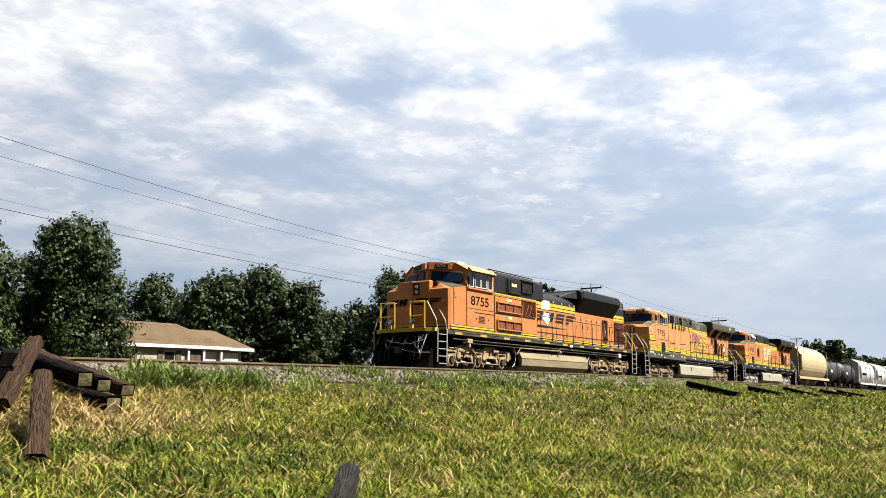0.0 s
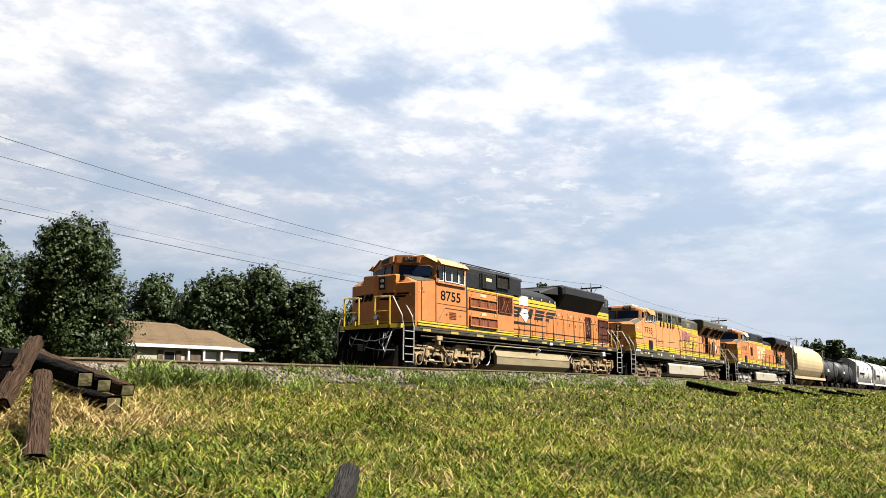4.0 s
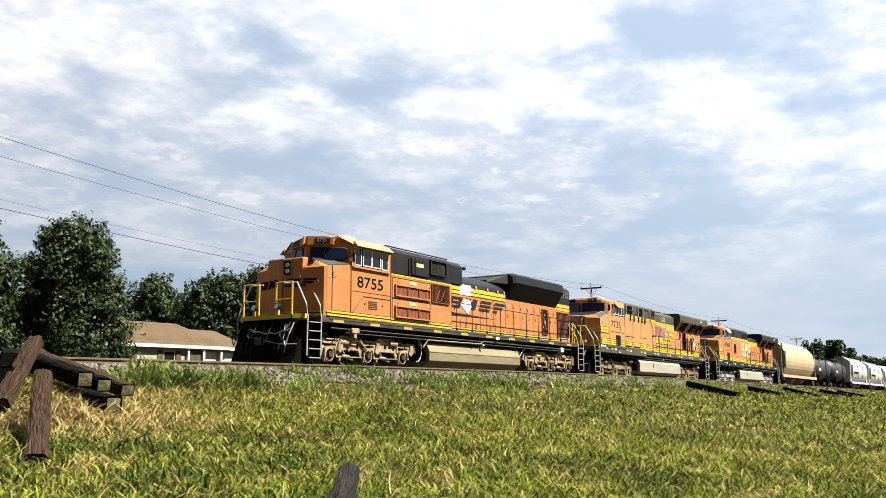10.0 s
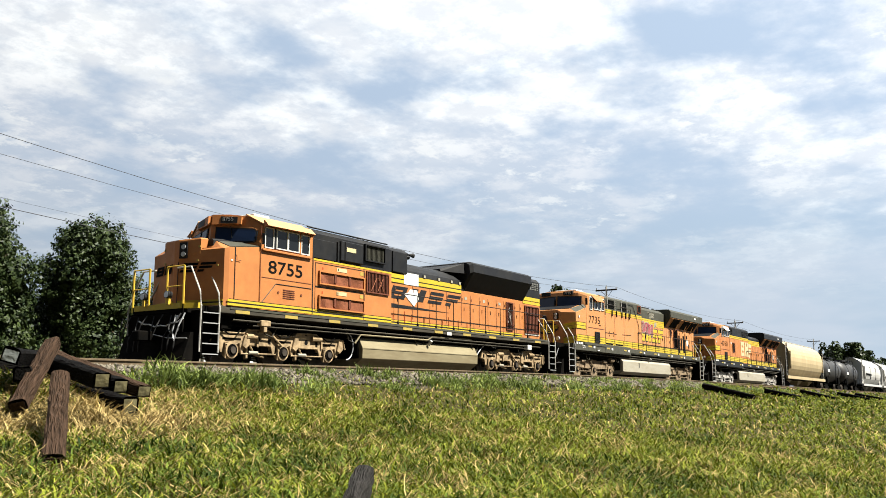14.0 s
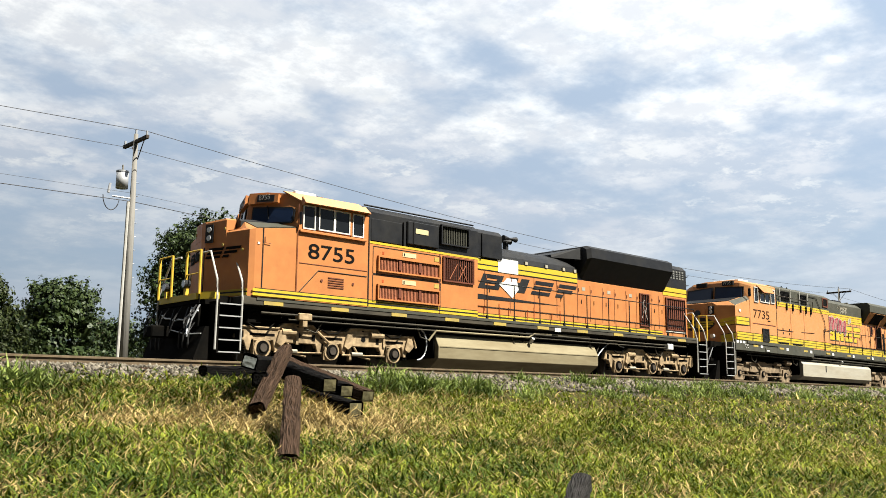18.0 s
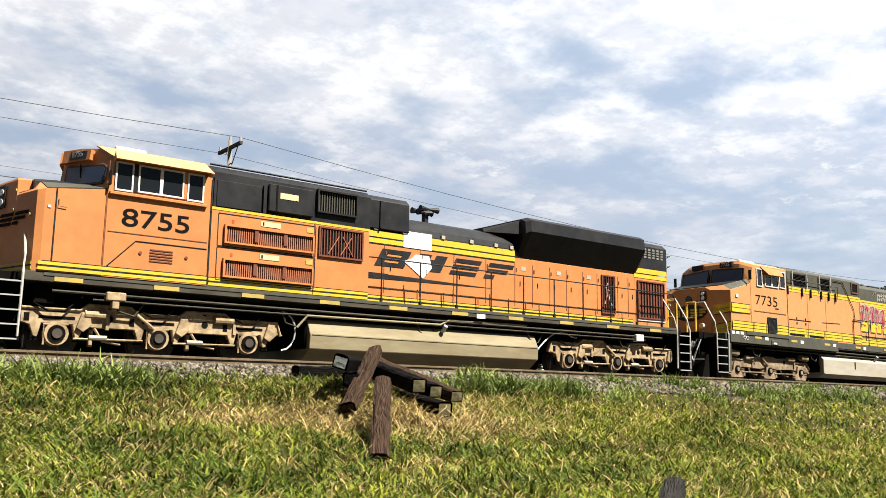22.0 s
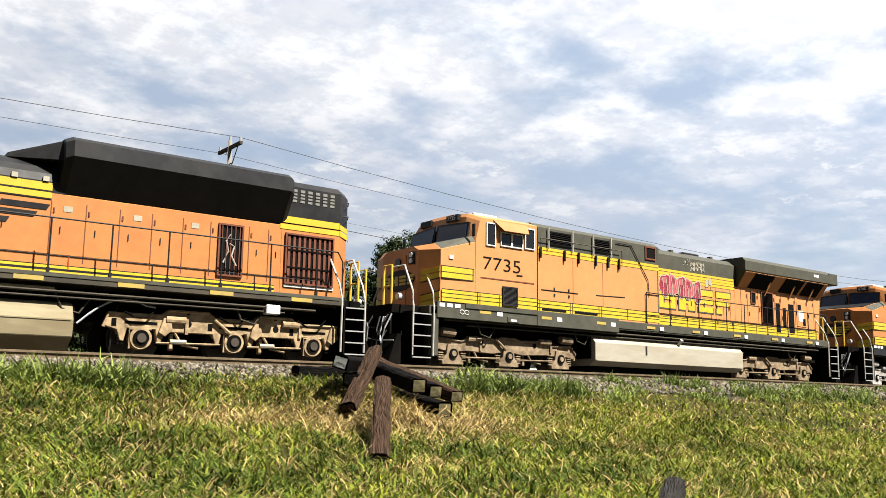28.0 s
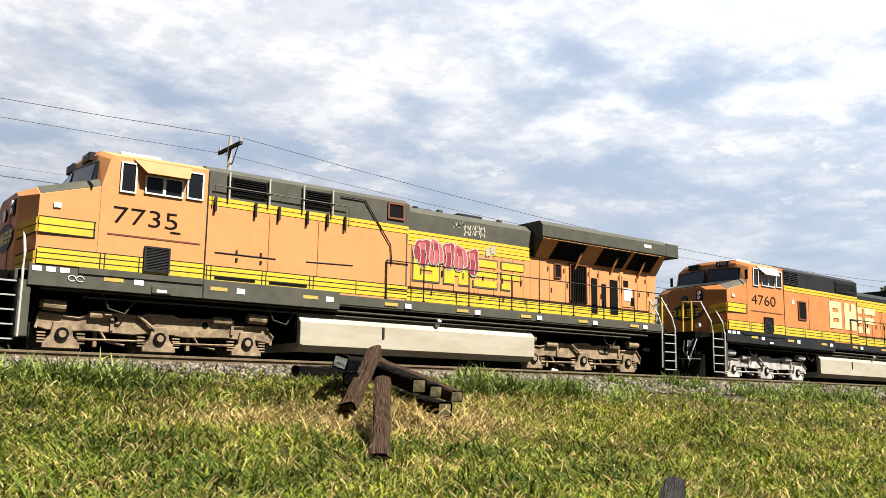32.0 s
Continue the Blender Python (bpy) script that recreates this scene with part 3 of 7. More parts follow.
# ---- leading locomotive ----
def truck_frames(t, xs, m, style):
    """Side frames, journal boxes, springs and brake gear of a three-axle truck."""
    x1, x2, x3 = xs
    for s in (-1, 1):
        y0, y1 = (s * 1.0, s * 1.14) if s > 0 else (-1.14, -1.0)
        if style == "a":
            out = [(x1 - 0.80, 0.76), (x1 - 0.70, 1.05), (x1 + 0.42, 1.05), (x1 + 0.58, 1.17), (x2 - 0.62, 1.17), (x2 - 0.46, 1.05), (x2 + 0.44, 1.05), (x2 + 0.60, 1.17), (x3 - 0.60, 1.17),
                   (x3 - 0.44, 1.05), (x3 + 0.70, 1.05), (x3 + 0.80, 0.76)]
            for x in (x3, x2, x1):
                out += [(x + 0.52, 0.68), (x + 0.44, 0.46), (x + 0.36, 0.44), (x + 0.30, 0.72), (x - 0.30, 0.72), (x - 0.36, 0.44), (x - 0.44, 0.46), (x - 0.52, 0.68)]
        else:
            out = [(x1 - 0.50, 0.66), (x1 - 0.46, 0.96), (x1 + 0.3, 0.90), (x1 + 0.75, 1.04), (x2 - 0.45, 1.0), (x2 - 0.25, 1.06), (x2 + 0.25, 1.06), (x2 + 0.45, 1.0),
                   (x3 - 0.75, 1.04), (x3 - 0.3, 0.92), (x3 + 0.46, 0.94), (x3 + 0.66, 0.72), (x3 + 0.6, 0.54), (x3 + 0.28, 0.60), (x3 - 0.28, 0.60), (x3 - 0.55, 0.62), (x2 + 0.55, 0.58),
                   (x2 + 0.28, 0.62), (x2 - 0.28, 0.62), (x2 - 0.55, 0.58), (x1 + 0.55, 0.62), (x1 + 0.28, 0.60), (x1 - 0.28, 0.60)]
        n_top = 12 if style == "a" else 13
        fr = part("truck_side_frame", prism(list(reversed(out)), y0, y1, "y", bevel=0.015), m, t)
        if style == "a":
            fr.location.y = s * 0.07
        part("frame_flange", rod([(x, s * 1.15, z - 0.03) for x, z in out[:n_top]], 0.034, 6), m, fr)
        for x in xs:
            if style == "a":
                part("journal_box", disc(x, s * 1.0, s * 1.16, 0.53, 0.255, 18, r1=0.235), m, fr)
                part("box_strap", rod([(x - 0.24, s * 1.14, 0.30), (x - 0.25, s * 1.14, 0.7), (x + 0.22, s * 1.14, 0.72)], 0.022, 6), m, fr)
                part("axle_cap", disc(x, s * 1.16, s * 1.19, 0.53, 0.17, 16), M_UNDER, fr)
                part("cap_bolt", disc(x, s * 1.19, s * 1.22, 0.53, 0.10, 12), M_STEEL, fr)
            else:
                for dx in (-0.38, 0.38):
                    bm = bmesh.new()
                    for k in range(4):
                        box(x + dx - 0.085, x + dx + 0.085, min(s * 1.10, s * 1.17), max(s * 1.10, s * 1.17), 0.34 + k * 0.062, 0.372 + k * 0.062, 0.008, bm)
                    part("spring_pack", bm, m, fr)
                ped = [(x - 0.17, 0.78), (x - 0.22, 0.50), (x - 0.36, 0.32), (x - 0.36, 0.24), (x + 0.36, 0.24), (x + 0.36, 0.32), (x + 0.22, 0.50), (x + 0.17, 0.78)]
                part("pedestal", prism(list(reversed(ped)), min(s * 1.05, s * 1.2), max(s * 1.05, s * 1.2), "y", bevel=0.012), m, fr)
                part("axle_cap", disc(x, s * 1.2, s * 1.245, 0.53, 0.13, 16), M_DARK, fr)
                part("cap_bolt", disc(x, s * 1.245, s * 1.26, 0.53, 0.075, 10), m, fr)
            for dx in (-0.42, 0.42):
                bm = bmesh.new()
                for k in range(4):
                    disc(x + dx, s * 0.98, s * 1.12, 0.40 + k * 0.055, 0.02, 6, bm)
                    box(x + dx - 0.07, x + dx + 0.07, min(s * 0.98, s * 1.12), max(s * 0.98, s * 1.12), 0.385 + k * 0.055, 0.415 + k * 0.055, 0, bm)
                part("spring", bm, M_UNDER, fr)
        if style == "a":
            for x in (x1, x2, x3):
                # dark plates on the solid frame paint the shade of its pockets and slots
                part("frame_pocket_shade", box(x - 0.36, x + 0.34, min(s * 1.138, s * 1.146), max(s * 1.138, s * 1.146), 0.82, 0.88, 0), M_UNDER, fr)
                for dx in (-0.58, 0.56):
                    part("frame_slot_shade", box(x + dx - 0.05, x + dx + 0.05, min(s * 1.138, s * 1.147), max(s * 1.138, s * 1.147), 0.76, 0.92, 0), M_UNDER, fr)
                part("brake_bracket", prism([(x + 0.46, 0.98), (x + 0.36, 0.66), (x + 0.5, 0.58), (x + 0.66, 0.72), (x + 0.62, 0.98)], min(s * 1.15, s * 1.21), max(s * 1.15, s * 1.21), "y", bevel=0.01), m, fr)
                part("brake_hose", rod([(x - 0.5, s * 1.2, 1.12), (x - 0.2, s * 1.24, 0.96), (x + 0.1, s * 1.24, 0.98), (x + 0.3, s * 1.2, 1.16)], 0.022, 6), M_UNDER, fr)
        for x in (x1 + 1.03, x2 + 1.03):
            # dark disc paints the shade inside a round hole of the frame
            part("frame_opening_shade", disc(x, s * 1.135, s * 1.146, 0.88, 0.075, 12), M_DARK, fr)
            part("brake_shoe", box(x - 0.36, x - 0.28, min(s * 0.9, s * 1.02), max(s * 0.9, s * 1.02), 0.3, 0.66, 0.01), m, fr)
            part("brake_hanger", rod([(x - 0.32, s * 1.1, 0.72), (x - 0.12, s * 1.12, 0.42), (x + 0.25, s * 1.12, 0.36)], 0.03, 6), m, fr)
        for x, dz in ((x1 + 0.75, 0.95), (x3 - 0.6, 1.0)):
            part("brake_cylinder", rod([(x - 0.24, s * 1.16, dz), (x + 0.2, s * 1.16, dz)], 0.085, 10), m, fr)
            part("brake_lever", box(x + 0.2, x + 0.27, min(s * 1.13, s * 1.18), max(s * 1.13, s * 1.18), dz - 0.3, dz + 0.04), m, fr)
        if style != "a":
            for xa, xb in ((x1 - 0.42, x1 + 0.02), (x3 - 0.02, x3 + 0.42)):
                can = part("brake_canister", rod([(xa, s * 1.2, 1.10), (xb, s * 1.2, 1.08)], 0.115, 12), m, fr)
                part("canister_cap", rod([(xa if xa < x2 else xb, s * 1.2, 1.10), (xa - 0.05 if xa < x2 else xb + 0.05, s * 1.2, 1.10)], 0.085, 12), m, can)
            part("air_pipe", rod([(x1 + 0.1, s * 1.22, 1.13), (x1 + 0.9, s * 1.22, 1.16), (x2, s * 1.22, 1.20), (x3 - 0.7, s * 1.22, 1.14), (x3 - 0.1, s * 1.22, 1.10)], 0.022, 6), M_UNDER, fr)
            part("frame_plate", box(x1 + 0.60, x1 + 0.74, min(s * 1.14, s * 1.155), max(s * 1.14, s * 1.155), 0.80, 0.95, 0.01), M_TANK, fr)
        part("damper", rod([(x2 - 0.5, s * 1.2, 1.0), (x2 - 0.12, s * 1.2, 0.72)], 0.035, 8), m, fr)
        for xa, xb in ((x1, x2), (x2, x3)):
            part("brake_rod", rod([(xa + 0.32, s * 1.16, 0.44), (xb - 0.34, s * 1.16, 0.46)], 0.026, 6), m, fr)
            if style == "a":
                part("slack_adjuster", rod([(xa + 0.62, s * 1.17, 0.48), (xa + 0.98, s * 1.17, 0.48)], 0.05, 8), M_TANK_B, fr)
                part("spring_drum", rod([(xa + 1.02, s * 0.98, 1.08), (xa + 1.02, s * 0.98, 1.26)], 0.17, 12), M_UNDER, fr)
                part("drum_lid", rod([(xa + 1.02, s * 0.98, 1.26), (xa + 1.02, s * 0.98, 1.29)], 0.19, 12), M_SILL, fr)
        part("sand_pipe", rod([(x1 - 0.45, s * 1.0, 1.35), (x1 - 0.6, s * 1.05, 0.7), (x1 - 0.56, s * 0.9, 0.22)], 0.02, 6), M_HOSE, fr)
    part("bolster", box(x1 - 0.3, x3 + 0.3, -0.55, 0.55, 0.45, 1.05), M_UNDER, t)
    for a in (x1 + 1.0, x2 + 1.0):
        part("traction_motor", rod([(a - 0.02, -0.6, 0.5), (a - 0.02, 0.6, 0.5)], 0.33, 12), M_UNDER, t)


def fuel_tank(t, x0, x1, top, m, fold=0.58):
    if fold < 0.5:
        prof = [(-1.22, top), (-1.30, top - 0.04), (-1.46, top - fold), (-1.44, top - 0.70), (-1.06, top - 0.98), (1.06, top - 0.98), (1.44, top - 0.70), (1.46, top - fold), (1.30, top - 0.04), (1.22, top)]
    else:
        prof = [(-1.28, top), (-1.46, top - 0.20), (-1.46, top - fold), (-1.22, top - 0.90), (1.22, top - 0.90), (1.46, top - fold), (1.46, top - 0.20), (1.28, top)]
    tk = part("fuel_tank", prism(prof, x0, x1, "x", bevel=0.012), m, t, "dusty cream fuel tank")
    # added black block fills the shaded gap below the tank
    part("tank_gap_block", box(x0 + 0.15, x1 - 0.15, -1.05, 1.05, 0.2, top - 0.6), M_UNDER, tk)
    for s in (-1, 1):
        part("filler", rod([((x0 + x1) / 2 + 0.3, s * 1.38, top - 0.08), ((x0 + x1) / 2 + 0.3, s * 1.52, top + 0.06)], 0.06, 10), M_ALU, tk)
        part("tank_seam", box(x0 + 0.05, x1 - 0.05, min(s * 1.46, s * 1.472), max(s * 1.46, s * 1.472), top - fold - 0.015, top - fold + 0.01), m, tk)
        if fold > 0.5:
            part("sight_gauge", box(x0 + 2.3, x0 + 2.36, min(s * 1.46, s * 1.48), max(s * 1.46, s * 1.48), top - 0.5, top - 0.22), M_BLACK, tk)
    part("tank_end", box(x0 - 0.06, x0, -1.3, 1.3, top - 0.7, top - 0.05, 0.02), M_UNDER, tk)
    part("tank_end", box(x1, x1 + 0.06, -1.3, 1.3, top - 0.7, top - 0.05, 0.02), M_UNDER, tk)
    return tk


def underframe(t, x0, x1, z_sill):
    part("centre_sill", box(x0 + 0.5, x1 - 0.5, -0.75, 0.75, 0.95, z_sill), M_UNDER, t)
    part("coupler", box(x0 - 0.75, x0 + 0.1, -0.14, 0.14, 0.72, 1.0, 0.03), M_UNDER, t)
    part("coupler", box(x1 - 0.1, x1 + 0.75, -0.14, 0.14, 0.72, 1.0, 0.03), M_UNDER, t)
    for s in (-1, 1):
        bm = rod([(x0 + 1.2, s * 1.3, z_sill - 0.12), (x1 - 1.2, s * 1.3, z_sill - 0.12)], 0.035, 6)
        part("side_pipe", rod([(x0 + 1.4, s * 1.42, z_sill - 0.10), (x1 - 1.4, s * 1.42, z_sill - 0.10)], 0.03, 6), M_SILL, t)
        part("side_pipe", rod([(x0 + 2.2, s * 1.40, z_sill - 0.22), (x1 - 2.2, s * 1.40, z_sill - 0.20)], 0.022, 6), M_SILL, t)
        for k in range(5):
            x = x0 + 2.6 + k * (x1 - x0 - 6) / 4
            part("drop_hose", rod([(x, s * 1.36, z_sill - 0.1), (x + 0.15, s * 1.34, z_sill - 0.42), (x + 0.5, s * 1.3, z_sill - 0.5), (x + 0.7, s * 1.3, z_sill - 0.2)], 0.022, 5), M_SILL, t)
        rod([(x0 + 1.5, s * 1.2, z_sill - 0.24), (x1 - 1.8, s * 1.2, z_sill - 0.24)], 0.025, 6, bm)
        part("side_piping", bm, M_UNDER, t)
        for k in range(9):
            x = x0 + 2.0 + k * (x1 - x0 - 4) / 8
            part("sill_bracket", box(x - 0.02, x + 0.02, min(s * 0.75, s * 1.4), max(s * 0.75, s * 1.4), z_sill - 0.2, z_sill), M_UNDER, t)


def end_gear(t, x, out, z_deck, front=False):
    """Buffer plate, hoses, plough and cut levers at one end; out is -1 at the front and 1 at the rear."""
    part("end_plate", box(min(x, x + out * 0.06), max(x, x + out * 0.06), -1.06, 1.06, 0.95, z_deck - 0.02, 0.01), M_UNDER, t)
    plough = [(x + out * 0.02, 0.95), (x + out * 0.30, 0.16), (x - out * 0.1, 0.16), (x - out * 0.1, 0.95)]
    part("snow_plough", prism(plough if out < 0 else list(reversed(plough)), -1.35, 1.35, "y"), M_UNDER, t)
    for k, y in enumerate((-0.95, -0.7, -0.5, 0.5, 0.7, 0.95)):
        part("air_hose", rod([(x + out * 0.08, y, 1.05), (x + out * 0.22, y, 0.85), (x + out * 0.20, y + 0.06, 0.55), (x + out * 0.16, y + 0.1, 0.42)], 0.022, 6), M_HOSE, t)
        part("hose_coupling", rod([(x + out * 0.16, y + 0.1, 0.44), (x + out * 0.15, y + 0.12, 0.34)], 0.035, 6), M_ALU, t)
    sag = [(x + out * 0.12, -1.15 + 0.23 * i, 1.32 - 0.16 * math.sin(math.pi * i / 8) - 0.04 * (i % 2)) for i in range(9)]
    part("jumper_cable", rod(sag, 0.022, 6), M_ALU if front else M_HOSE, t)
    for y, drop in ((-1.18, 0.62), (-1.02, 0.42), (-0.3, 0.5), (0.35, 0.4), (1.05, 0.55)):
        part("control_cable", rod([(x + out * 0.09, y, 1.46), (x + out * 0.26, y + 0.05, 1.40 - 0.5 * drop), (x + out * 0.30, y + 0.16, 1.34 - drop), (x + out * 0.24, y + 0.3, 1.36 - 0.7 * drop), (x + out * 0.1, y + 0.36, 1.42)], 0.02, 6), M_GALV if y < -1.1 else M_HOSE, t)
    part("step_lamp", disc(0, 0, 0.03, 0, 0.06, 10), M_LAMP, t).matrix_local = pose(x + out * 0.07, -0.86, 1.36, 0, 0, -90 * out)
    part("cut_lever", rod([(x + out * 0.1, -1.3, 0.78), (x + out * 0.14, -0.6, 0.8), (x + out * 0.3, -0.1, 0.92)], 0.016, 6), M_ALU, t)


def corner_rails(t, x, out, z_deck, inner=0.45, outer=0.82):
    """The bent grab rails beside the steps and the upright rails on an end platform."""
    for s in (-1, 1):
        for dx, top in ((0.0, 1.05), (-out * 0.66, 1.0)):
            xa = x + dx
            part("grab_rail", rod([(xa, s * 1.5, 0.42), (xa, s * 1.52, z_deck - 0.05), (xa - out * 0.03, s * 1.42, z_deck + 0.35), (xa - out * 0.06, s * 1.0, z_deck + top), (xa - out * 0.05, s * (0.46 if dx == 0.0 else 0.82), z_deck + top)], 0.026, 7), M_RAILING, t)
    for y in (-outer, -inner, inner, outer):
        part("platform_post", rod([(x + out * 0.22, y, z_deck), (x + out * 0.22, y, z_deck + 1.05)], 0.032, 7), M_YRAIL, t)
    for y0, y1 in ((-outer, -inner), (inner, outer)):
        part("platform_rail", rod([(x + out * 0.22, y0, z_deck + 1.05), (x + out * 0.22, y1, z_deck + 1.05)], 0.02, 6), M_YRAIL, t)
        part("platform_rail", rod([(x + out * 0.22, y0, z_deck + 0.5), (x + out * 0.22, y1, z_deck + 0.5)], 0.016, 6), M_YRAIL, t)


def leading_locomotive():
    t = thing("locomotive", Matrix(), "orange, yellow and black diesel freight locomotive, leading the train", "locomotive", "locomotives of the train")
    c = 13.7

    def bx(name, x0, x1, y0, y1, z0, z1, m, parent=None, bevel=0.0, label=""):
        return part(name, box(x0 - c, x1 - c, y0, y1, z0, z1, bevel), m, parent or t, label)

    def pairs(name, x0, x1, ya, yb, z0, z1, m, parent=None, bevel=0.0):
        for s in (-1, 1):
            bx(name, x0, x1, min(s * ya, s * yb), max(s * ya, s * yb), z0, z1, m, parent, bevel)

    deck = bx("walkway_deck", 4.02, 24.04, -1.52, 1.52, 1.52, 1.72, M_SILL, bevel=0.01)
    bx("end_platform", 3.15, 4.02, -1.04, 1.04, 1.50, 1.72, M_UNDER)
    bx("end_platform", 24.04, 24.78, -1.04, 1.04, 1.50, 1.72, M_UNDER)
    pairs("deck_edge", 4.4, 23.9, 1.52, 1.535, 1.64, 1.70, M_DGREEN)
    for k in range(10):
        x = 4.6 + k * 2.0
        pairs("reflector", x, x + 0.55, 1.522, 1.535, 1.54, 1.63, M_REFLECT, deck)
    # nose and cab
    nose = []
    for x, w, z1, w2, z2 in ((3.74, 0.10, 3.30, 0.08, 3.36), (4.16, 1.48, 3.34, 1.30, 3.40), (4.30, 1.53, 3.38, 0.98, 3.60), (5.62, 1.53, 3.55, 1.00, 3.70)):
        nose.append([(x - c, -w, 1.72), (x - c, -w, z1), (x - c, -w2, z2), (x - c, w2, z2), (x - c, w, z1), (x - c, w, 1.72)])
    nose = part("nose", loft(nose), M_ORANGE, t)
    crest = [[(x - c, -w, 3.2), (x - c, -w, z), (x - c, -w + 0.05, z + 0.04), (x - c, w - 0.05, z + 0.04), (x - c, w, z), (x - c, w, 3.2)] for x, w, z in ((3.735, 0.10, 3.60), (3.935, 0.76, 3.64), (4.20, 0.76, 3.66))]
    part("nose_crest", loft(crest), M_ORANGE, t)
    hump = [[(x - c, -w, 3.3), (x - c, -w, z), (x - c, -w + 0.06, z + 0.05), (x - c, w - 0.06, z + 0.05), (x - c, w, z), (x - c, w, 3.3)] for x, w, z in ((4.205, 0.965, 3.62), (4.62, 0.965, 3.66), (5.2, 0.80, 3.68))]
    part("nose_top", loft(hump), M_BLACK, t, "black anti-glare panel")
    for s in (-1, 1):
        part("nose_shoulder", slab([(4.33 - c, s * 1.515, 3.398), (5.50 - c, s * 1.515, 3.560), (5.50 - c, s * 1.0, 3.705), (4.33 - c, s * 0.99, 3.610)], 0.02), M_DGREEN, nose, "grey anti-glare slope")
        for z0, z1, m in ((1.745, 1.81, M_YELLOW), (1.812, 1.846, M_BLACK), (1.85, 1.90, M_YELLOW)):
            part("nose_stripe", slab([(3.735 - c, s * 0.10, z0), (4.155 - c, s * 1.475, z0), (4.155 - c, s * 1.475, z1), (3.735 - c, s * 0.10, z1)], 0.02), m, nose)
        for u, z in ((0.45, 3.42), (0.42, 3.02), (0.86, 2.86)):
            part("marker_stud", disc(0, -0.02, 0.02, 0, 0.035, 8), M_REFLECT, nose).matrix_local = pose(3.74 + 0.42 * u - c - 0.01, s * (0.10 + 1.38 * u), z, 0, 0, 107 if s < 0 else 73)
    cab = []
    brow = ((0, 4.60), (0.5, 4.58), (1.05, 4.50), (1.55, 4.20))

    def face(y, z, out):
        """A point of the sloping cab front, out metres before it."""
        top = float(np.interp(abs(y), [a for a, _ in brow], [b for _, b in brow]))
        return (4.885 + 0.385 * abs(y) + 0.13 * max(0, z - 3.42) / (top - 3.42) - out - c, y, z)
    for y, top in [(-a, b) for a, b in reversed(brow[1:])] + list(brow):
        xf = 4.885 + 0.385 * abs(y)
        cab.append([(xf - c, y, 1.72), (xf - c, y, 3.42), (xf + 0.13 - c, y, top), (7.75 - c, y, top + 0.03), (7.75 - c, y, 1.72)])
    cab = part("cab", loft(cab), M_ORANGE, t)
    for s in (-1, 1):
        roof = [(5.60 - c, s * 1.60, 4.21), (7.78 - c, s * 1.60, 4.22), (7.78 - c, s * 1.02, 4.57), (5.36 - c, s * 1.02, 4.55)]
        part("roof_edge", slab(roof, 0.03), M_ORANGE_SUNLIT, cab, "orange roof slope with strong sun in its colour")
        for x0, x1, z0, z1 in ((5.62, 6.00, 3.54, 4.16), (6.10, 6.60, 3.56, 4.16), (6.60, 7.10, 3.56, 4.16), (7.18, 7.56, 3.54, 4.16)):
            window(cab, x0 - c, x1 - c, z0, z1, s * 1.55, 0.035, m_frame=M_TRIM)
        bx("window_post", 6.01, 6.09, min(s * 1.55, s * 1.575), max(s * 1.55, s * 1.575), 3.56, 4.16, M_BLACK, cab)
        bx("window_post", 7.11, 7.17, min(s * 1.55, s * 1.575), max(s * 1.55, s * 1.575), 3.56, 4.16, M_ORANGE, cab)
        bx("window_ledge", 5.52, 7.64, min(s * 1.55, s * 1.62), max(s * 1.55, s * 1.62), 3.44, 3.51, M_ORANGE, cab, 0.012)
        visor = part("visor", slab([(5.60 - c, s * 1.57, 4.36), (7.60 - c, s * 1.57, 4.38), (7.64 - c, s * 1.76, 4.19), (5.56 - c, s * 1.76, 4.17)], 0.02), M_ORANGE_SUNLIT, cab, "visor over the cab windows, strong sun in its colour")
        for xe in (5.58, 7.62):
            part("visor_cheek", slab([(xe - c, s * 1.56, 4.37), (xe - c, s * 1.76, 4.18), (xe - c, s * 1.56, 4.12)], 0.015), M_ORANGE, visor)
        bx("panel_seam", 4.50, 4.525, min(s * 1.53, s * 1.545), max(s * 1.53, s * 1.545), 1.75, 3.41, M_BLACK, cab)
        bx("panel_seam", 5.49, 5.505, min(s * 1.55, s * 1.557), max(s * 1.55, s * 1.557), 1.95, 4.16, M_ORANGE_DARK, cab)
        part("grab_iron", rod([(4.56 - c, s * 1.545, 3.20), (4.56 - c, s * 1.56, 3.05), (4.72 - c, s * 1.56, 3.04)], 0.008, 5), M_ORANGE_DARK, cab)
        bx("panel_seam", 7.74, 7.775, min(s * 1.555, s * 1.565), max(s * 1.555, s * 1.565), 1.75, 4.1, M_BLACK, cab)
        bx("panel_seam", 5.55, 7.7, min(s * 1.552, s * 1.56), max(s * 1.552, s * 1.56), 2.66, 2.675, M_ORANGE_DARK, cab)
        part("hatch_line", rod([(5.58 - c, s * 1.556, 1.94), (6.14 - c, s * 1.556, 2.52), (7.7 - c, s * 1.556, 2.52)], 0.012, 5), M_BLACK, cab)
        for k in range(5):
            bx("vent_slot", 6.45, 6.95, min(s * 1.552, s * 1.565), max(s * 1.552, s * 1.565), 2.12 + k * 0.06, 2.145 + k * 0.06, M_ORANGE_DARK, cab)
        for x in (6.25, 7.25):
            part("bolt_cover", disc(x - c, s * 1.55, s * 1.57, 2.28, 0.035, 10), M_ORANGE_DARK, cab)
        bx("warning_label", 4.36, 4.42, min(s * 1.5, s * 1.545), max(s * 1.5, s * 1.545), 3.0, 3.05, M_WHITE, cab)
